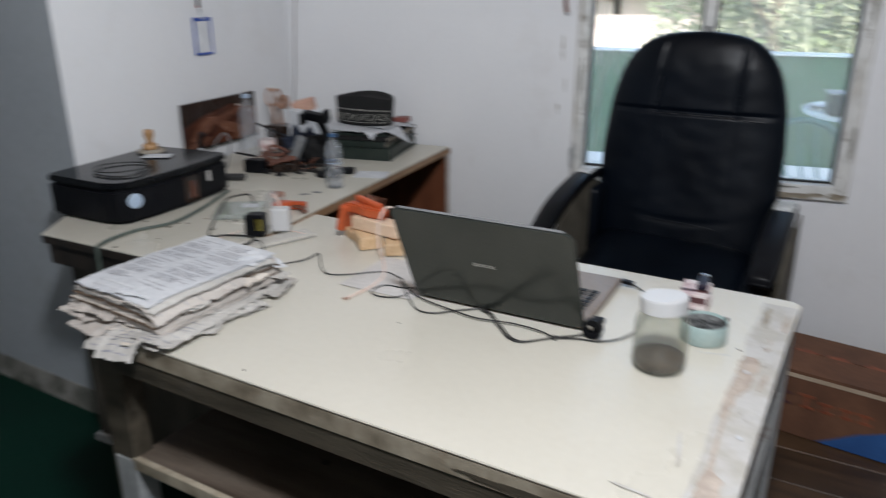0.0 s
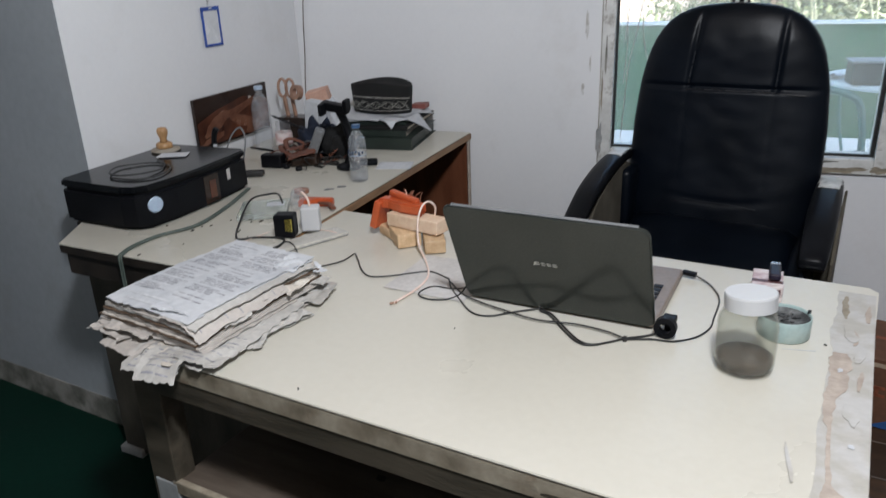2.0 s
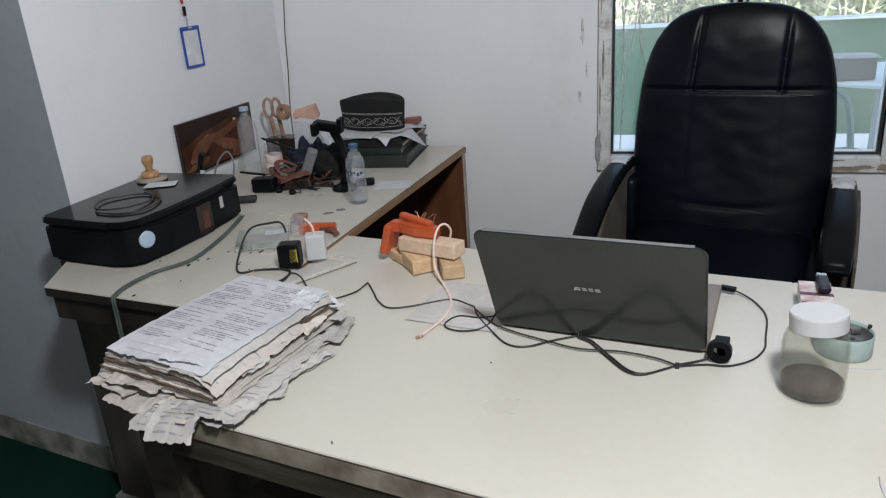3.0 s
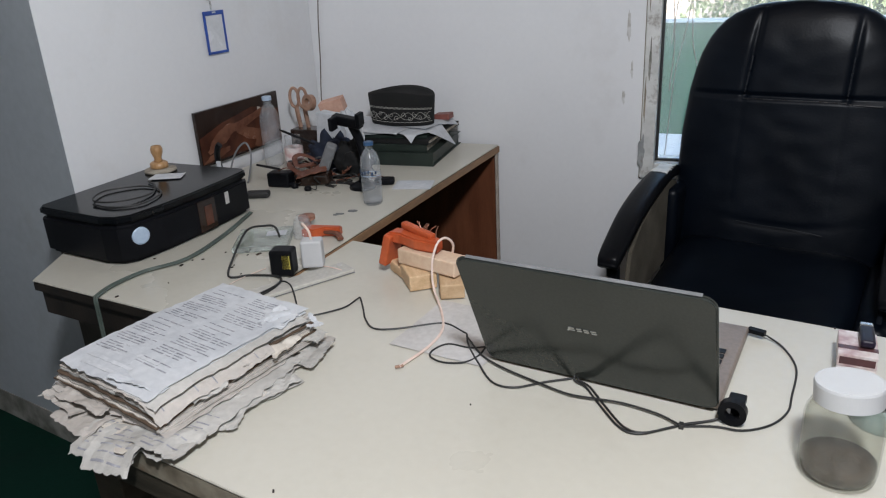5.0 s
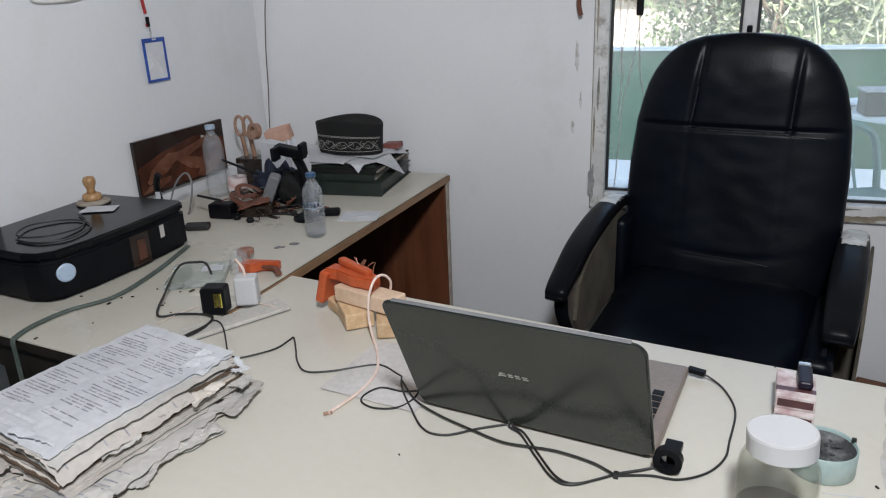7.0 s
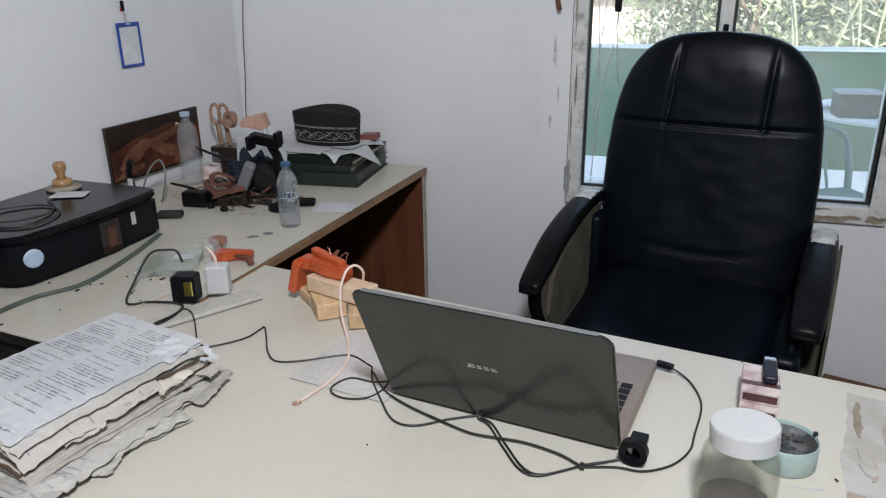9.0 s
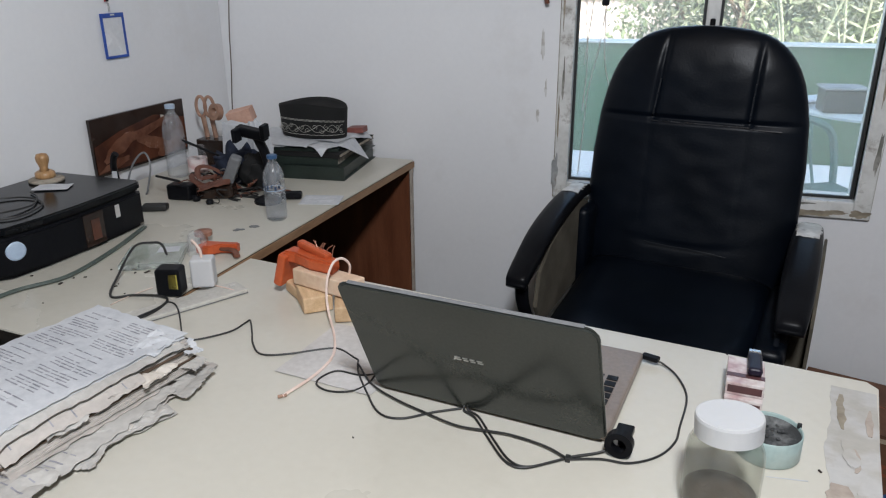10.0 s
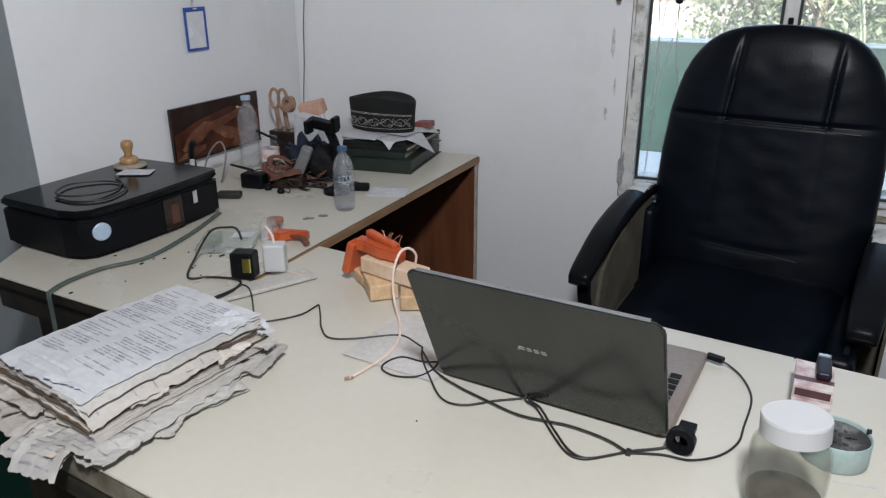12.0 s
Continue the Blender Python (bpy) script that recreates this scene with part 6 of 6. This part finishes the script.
# ---------------------------------------------------------------- on the walls
def wall_x(y):
    return LW[1][0] + (LW[0][0] - LW[1][0]) * (y - LW[1][1]) / (LW[0][1] - LW[1][1])


WT = math.degrees(math.atan2(LW[0][0] - LW[1][0], LW[0][1] - LW[1][1]))
pic = thing("picture_board", pose(wall_x(2.42) + 0.012, 2.426, 0.893, 0, 0, -WT), "brown and black picture board leaning on the wall", "picture")
part("board", box((0, 0, 0), (0.012, 0.420, 0.178), 0.001), M["board_dark"], pic)
part("field", prism([(-0.207, -0.080), (0.207, -0.080), (0.207, 0.028), (0.06, 0.060), (-0.10, 0.035), (-0.207, 0.005)], 0.0065, 0.0075), M["board_brown"], pic, "brown field").matrix_local = pose(0, 0, 0, 90, 0, 90)
for k, (u, v, ru, rv, ro) in enumerate(((-0.10, -0.012, 0.085, 0.022, 0.42), (0.045, -0.030, 0.085, 0.020, -0.35), (0.03, 0.020, 0.12, 0.015, 0.18), (-0.13, -0.060, 0.06, 0.012, 0.15), (0.12, -0.055, 0.07, 0.018, 0.25))):
    part("field", blob(u, v, ru, rv, 0.0078 + 0.0003 * k, 40 + k, 0.0006, 60, ro, 0.25), M["board_tan"], pic, "brown brush stroke").matrix_local = pose(0, 0, 0, 90, 0, 90)
part("spot", blob(0, 0, 0.010, 0.007, 0, 4), M["paper_cream"], pic).matrix_local = pose(0.0068, 0.10, 0.045, 90, 0, 90)

bd = thing("id_badge", pose(wall_x(2.385) + 0.006, 2.385, 1.211, 0, 0, -WT), "empty blue-framed badge holder hanging on the wall", "badge")
b = box((0, 0, 0.060), (0.005, 0.094, 0.013), 0.001)
for c, s in (((0, 0, -0.062), (0.005, 0.094, 0.008)), ((0, -0.043, 0), (0.005, 0.008, 0.116)), ((0, 0.043, 0), (0.005, 0.008, 0.116))):
    box(c, s, 0.001, bm=b)
part("frame", b, M["blue_frame"], bd, "blue plastic frame")
part("sleeve", box((-0.001, 0, 0), (0.002, 0.08, 0.116)), M["badge_sheet"], bd, "clear empty sleeve")
part("slot", box((0.003, 0, 0.062), (0.001, 0.016, 0.005)), M["paper"], bd)
ly = thing("lanyard", pose(wall_x(2.385) + 0.006, 2.385, 1.281, 0, 0, -WT), "red and black lanyard strap with a clip", "lanyard")
part("clip", box((0, -0.006, 0.014), (0.004, 0.006, 0.024), 0.001), M["silver"], ly)
part("clip", box((0, -0.010, 0.045), (0.006, 0.012, 0.030), 0.002), M["black_plastic"], ly, "black clip")
part("ribbon", box((0, -0.013, 0.035), (0.003, 0.013, 0.010)), M["red"], ly)
part("ribbon", box((0, -0.030, 0.185), (0.002, 0.012, 0.235), tilt=(8, 0, 0)), M["red"], ly, "red ribbon")
hk = thing("wall_hook_wire", pose(wall_x(2.08) + 0.004, 2.085, 1.395, 0, 0, -WT), "bent grey wire hook on the wall", "hook")
part("wire", tube([(0, -0.10, 0.030), (0, -0.098, 0.004), (0.002, -0.03, 0.0), (0.002, 0.04, 0.004), (0, 0.075, 0.016), (0, 0.08, 0.05)], 0.0028, 6, 5), M["grey_sheet"], hk)
wr = thing("wall_wire", pose(0, 0, 0), "thin grey wire running down the corner of the room", "cable")
part("wire", tube([(-1.352, 2.910, 0.80), (-1.349, 2.912, 0.92), (-1.336, 2.911, 1.05), (-1.328, 2.912, 1.19), (-1.314, 2.910, 1.31), (-1.300, 2.912, 1.45), (-1.270, 2.911, 2.0), (-1.262, 2.911, 2.74)], 0.0022, 6, 6), M["wire_brown"], wr)

# things that hang in the window
hp = thing("hanging_plug", pose(0.030, 2.900, 1.335), "black plug hanging on a cord in front of the window", "plug")
part("plug", box((0, 0, -0.020), (0.022, 0.018, 0.060), 0.005), M["black_plastic"], hp)
part("plug_head", tube([(-0.045, 0, 0.02), (-0.015, 0, 0.018), (0.005, 0, 0.005)], 0.010, 8, 4), M["black_plastic"], hp)
part("cord", tube([(0, 0, 0.0), (-0.02, 0, 0.14), (-0.01, 0, 0.30), (-0.01, 0, 0.42)], 0.003, 6, 5), M["rubber"], hp)
ws = thing("window_strings", pose(0, 2.935, 0), "thin dangling strings at the window pane", "string")
for pts in ([(0.030, 0, 1.29), (0.015, 0, 1.16), (-0.012, 0, 1.02), (-0.02, 0, 0.90), (-0.03, 0, 0.73)], [(0.028, 0, 1.29), (0.035, 0, 1.12), (0.058, 0, 1.02)],
            [(-0.040, 0, 1.45), (-0.030, 0, 1.25), (-0.02, 0, 1.10), (-0.028, 0, 0.95)], [(0.0, 0, 1.45), (-0.015, 0, 1.25), (-0.030, 0, 1.10)]):
    part("string", tube(pts, 0.0016, 5, 6), M["grey_sheet"], ws)
lt = thing("window_hook", pose(-0.150, 2.905, 1.325), "dark metal stay hanging at the window casing", "hook")
part("stay", tube([(0, 0, 0.12), (-0.006, -0.003, 0.05), (-0.010, -0.004, 0.0), (-0.003, -0.004, -0.035)], 0.014, 8, 5, flat=0.5), M["leatherbrown"], lt)

# ---------------------------------------------------------------- carton on the floor
cb = thing("carton_box", pose(0.915, 2.605, FLOOR + 0.001, 0, 0, -16), "brown printed cardboard carton on the floor by the wall", "box")
part("carton", box((0, 0, 0.122), (0.40, 0.30, 0.243), 0.004), M["carton"], cb)
part("flap", box((0, -0.078, 0.2455), (0.396, 0.148, 0.003), tilt=(1.5, 0, 0)), M["carton"], cb)
part("flap", box((0, 0.078, 0.2455), (0.396, 0.148, 0.003), tilt=(-1.0, 0, 0)), M["carton"], cb)
part("tape", box((0, -0.1515, 0.226), (0.396, 0.001, 0.014)), M["tape"], cb, "pale tape seam")
part("blue_print", prism([(-0.02, -0.118), (0.196, -0.118), (0.196, -0.005), (0.10, -0.045), (0.02, -0.095)], 0, 0.0012), M["carton_blue"], cb, "blue printed corner").matrix_local = pose(0, -0.1505, 0.122, 90, 0, 0)
for k, (x, w, h) in enumerate(((-0.145, 0.06, 0.075), (-0.07, 0.05, 0.085), (-0.01, 0.05, 0.055), (0.05, 0.045, 0.055), (0.105, 0.05, 0.055))):
    b = box((x, -0.1516, 0.150 + h / 2 - 0.03), (w * 0.9, 0.001, 0.010))
    box((x + 0.004, -0.1516, 0.150 - 0.03), (w * 0.8, 0.001, 0.010), bm=b)
    box((x, -0.1516, 0.150 + h / 4 - 0.03), (0.010, 0.001, h * 0.6), bm=b)
    part("print_mark", b, M["pack_dark"] if k == 0 else M["carton_red"], cb)
for k in range(3):
    part("print_mark", blob(-0.12 + 0.11 * k, 0.0, 0.035, 0.022, 0.2478, 60 + k, 0.0006), M["carton_red"], cb)

# ---------------------------------------------------------------- crumbs and marks on the desks
cr = thing("crumbs", pose(0, 0, 0), "dark crumbs and bits scattered on the desk tops", "crumbs")
cr["kind"] = "stuff"
b = None
for k in range(20):
    x, y, zb = random.choice(((random.uniform(-1.08, -0.80), random.uniform(1.42, 1.72), RT), (random.uniform(-1.0, -0.80), random.uniform(1.60, 1.75), RT), (random.uniform(-0.55, 0.5), random.uniform(1.0, 1.7), TOP)))
    s = random.uniform(0.002, 0.0065) if zb > TOP else random.uniform(0.0012, 0.003)
    b = box((x, y, zb + 0.0012), (s * random.uniform(1, 2.6), s, 0.0022), 0.0004, rot=random.uniform(0, 180), bm=b, seg=1)
part("bits", b, M["board_dark"], cr)
for k, (x, y) in enumerate(((-0.775, 2.065), (-0.80, 2.03))):
    t = thing("paint_flake", pose(x, y, RT, 0, 0, 40 * k), "small grey flake on the side desk", "flake", "flakes")
    part("flake", blob(0, 0, 0.014, 0.008, 0.0004, 70 + k, 0.0012), M["grey_plastic"], t)

# ---------------------------------------------------------------- the bulb's holder
sl = thing("lamp_holder", pose(0.42, 0.27, CEIL), "white lamp holder hanging on a cord from the ceiling", "lamp")
part("rose", lathe([(0, 0), (0.05, 0), (0.05, -0.012), (0.012, -0.022), (0, -0.022)], 24), M["white_plastic"], sl)
part("cord", tube([(0, 0, -0.02), (0.002, 0, -0.10), (0, 0, -0.18)], 0.003, 6, 4), M["white_plastic"], sl)
part("socket", lathe([(0, -0.18), (0.014, -0.18), (0.020, -0.20), (0.020, -0.235), (0, -0.235)], 24), M["white_plastic"], sl)

# ---------------------------------------------------------------- veranda furniture and trees
pc = thing("plastic_chair", pose(0.97, 4.16, -0.05, 0, 0, 25), "teal plastic garden chair on the veranda", "chair")
part("seat", box((0, 0, 0.42), (0.42, 0.42, 0.03), 0.012), M["teal"], pc)
hoop = [(-0.20, 0.20, 0.42), (-0.215, 0.25, 0.56), (-0.18, 0.28, 0.69), (0, 0.29, 0.745), (0.18, 0.28, 0.69), (0.215, 0.25, 0.56), (0.20, 0.20, 0.42)]
part("backrest", tube(hoop, 0.018, 8, 6), M["teal"], pc)
for x in (-0.09, 0.0, 0.09):
    part("back_slat", tube([(x, 0.20, 0.43), (x, 0.26, 0.58), (x, 0.285, 0.725)], 0.009, 8, 4, flat=0.5), M["teal"], pc)
for x in (-0.19, 0.19):
    for y in (-0.19, 0.19):
        part("leg", tube([(x, y, 0.42), (x * 1.1, y * 1.15, 0.0)], 0.019, 8, 2), M["teal"], pc)
ot2 = thing("veranda_table", pose(1.33, 5.0, -0.05), "pale round table standing on the veranda", "table")
part("tabletop", lathe([(0, 0.70), (0.42, 0.70), (0.43, 0.715), (0.42, 0.73), (0, 0.73)], 36), M["out_white"], ot2)
part("pedestal", lathe([(0, 0), (0.22, 0), (0.20, 0.03), (0.05, 0.06), (0.04, 0.70), (0, 0.70)], 24), M["leg_paint"], ot2)
bin_ = thing("storage_box", pose(1.10, 4.76, 0.6805, 0, 0, 6), "grey plastic storage box on the veranda table", "box")
part("tub", box((0, 0, 0.06), (0.20, 0.15, 0.12), 0.012, seg=3), M["folder"], bin_)
part("lid", box((0, 0, 0.126), (0.215, 0.165, 0.012), 0.004), M["leg_paint"], bin_, "pale lid")
nap = thing("crumpled_cloth", pose(0.955, 4.92, 0.6805, 0, 0, 10), "white crumpled cloth on the veranda table", "cloth")
part("cloth", sheet(0.11, 0.08, lambda x, y: 0.02 + 0.035 * noise.noise((x * 22, y * 22, 6)), 10, 8, 0.002, 0.004), M["white_plastic"], nap)

LEAFMESH = []
for s in range(3):
    b = bmesh.new()
    for k in range(190):
        c = Vector((random.gauss(0, 0.24), random.gauss(0, 0.24), random.gauss(0, 0.20)))
        m = Matrix.Translation(c) @ Euler((random.uniform(-1.2, 1.2), random.uniform(-1.2, 1.2), random.uniform(0, 6.28))).to_matrix().to_4x4()
        L, W = random.uniform(0.07, 0.17), random.uniform(0.014, 0.036)
        vs = [b.verts.new(m @ Vector(p)) for p in ((0, 0, 0), (W, L * 0.45, 0.012), (0, L, -0.01), (-W, L * 0.45, 0.012))]
        b.faces.new((vs[0], vs[1], vs[2]))
        b.faces.new((vs[0], vs[2], vs[3]))
    me = bpy.data.meshes.new("leaf_clump")
    b.to_mesh(me)
    b.free()
    me.materials.append(M["leaf"] if s else M["leaf2"])
    LEAFMESH.append(me)


def tree(x, y, h, spread, n):
    t = thing("tree", pose(x, y, -0.4), "leafy green tree with pale branches beyond the parapet", "tree", "garden trees")
    trunk = part("trunk", tube([(0, 0, 0), (0.05, 0.02, h * 0.3), (-0.04, 0.05, h * 0.55), (0.03, 0, h * 0.8)], 0.075, 10, 5), M["bark"], t)
    for k in range(8):
        a, z0 = random.uniform(0, 6.28), h * random.uniform(0.18, 0.6)
        r = spread * random.uniform(0.6, 1.0)
        part("limb", tube([(0, 0, z0), (0.4 * r * math.cos(a), 0.4 * r * math.sin(a), z0 + 0.25 * h * 0.6), (r * math.cos(a), r * math.sin(a), z0 + 0.3 * h)], 0.024, 6, 4), M["bark"], t)
    for k in range(n):
        a, r, zc = random.uniform(0, 6.28), spread * random.random() ** 0.6, h * random.uniform(0.22, 1.0)
        o = new("leaf_clump", random.choice(LEAFMESH))
        o.parent = t
        o.matrix_local = pose(r * math.cos(a), r * math.sin(a), zc, random.uniform(0, 360), random.uniform(0, 360), random.uniform(0, 360)) @ Matrix.Scale(random.uniform(0.7, 1.2), 4)


for x, y, h, sp, n in ((0.9, 9.6, 3.6, 1.1, 38), (0.25, 12.2, 3.4, 0.9, 26), (2.6, 10.4, 4.2, 1.3, 44), (4.3, 9.6, 3.6, 1.2, 34), (-4.2, 13.5, 4.5, 1.5, 34), (6.3, 12.0, 4.4, 1.5, 30)):
    tree(x, y, h, sp, n)


def frond_shrub(x, y, n):
    """Long arching fronds that rise from one foot."""
    t = thing("frond_shrub", pose(x, y, -0.4), "tall pale green shrub of arching fronds beyond the parapet", "shrub", "frond shrubs")
    for k in range(n):
        a, lean, h = random.uniform(0, 6.28), random.uniform(0.15, 0.6), random.uniform(1.9, 3.0)
        pts = smooth_path([(0.05 * math.cos(a), 0.05 * math.sin(a), 0.0), (0.35 * lean * math.cos(a), 0.35 * lean * math.sin(a), h * 0.5), (lean * math.cos(a), lean * math.sin(a), h * 0.9), (1.5 * lean * math.cos(a), 1.5 * lean * math.sin(a), h * 0.93)], 8)
        b = tube(pts, 0.012, 5, 0)
        for q in range(6, len(pts) - 1):
            d = (pts[q + 1] - pts[q]).normalized()
            side = d.cross(Vector((0, 0, 1))).normalized()
            for sg in (-1, 1):
                p, tip = pts[q], pts[q] + side * sg * 0.20 + d * 0.16 - Vector((0, 0, 0.07))
                vs = [b.verts.new(v) for v in (p, p + (tip - p) * 0.4 + d * 0.013, tip, p + (tip - p) * 0.4 - d * 0.013)]
                b.faces.new((vs[0], vs[1], vs[2]))
                b.faces.new((vs[0], vs[2], vs[3]))
        part("frond", b, M["leaf2"], t)


for x, y, n in ((1.30, 8.0, 3), (1.85, 8.4, 4), (2.6, 8.1, 4)):
    frond_shrub(x, y, n)
hs = thing("garden_shed", pose(-0.6, 17.0, -0.4), "pale shed with a pinkish sheet roof far beyond the parapet", "shed")
part("wall", box((0, 0, 0.75), (4.2, 2.0, 1.5), 0.01), M["roof_pink"], hs)
part("roof", box((0, -0.2, 1.74), (4.8, 2.8, 0.06), 0.01, tilt=(10, 0, 0)), M["roof_pink"], hs)

# ---------------------------------------------------------------- floor boards
plank_mesh = None
for k in range(27):
    if plank_mesh is None:
        po = part("plank", box((0, 0, -0.0105), (2.9, 0.190, 0.021), 0.003, seg=1), M["planks"], floor)
        plank_mesh = po.data
    else:
        po = new("plank", plank_mesh)
        po.parent = floor
    c = Vector((1.20, 3.013 - 0.196 * k, 0))
    po.matrix_local = pose(c.x + random.uniform(-0.05, 0.02), c.y, FLOOR + random.uniform(-0.0015, 0.0005), 0, 0, -9)
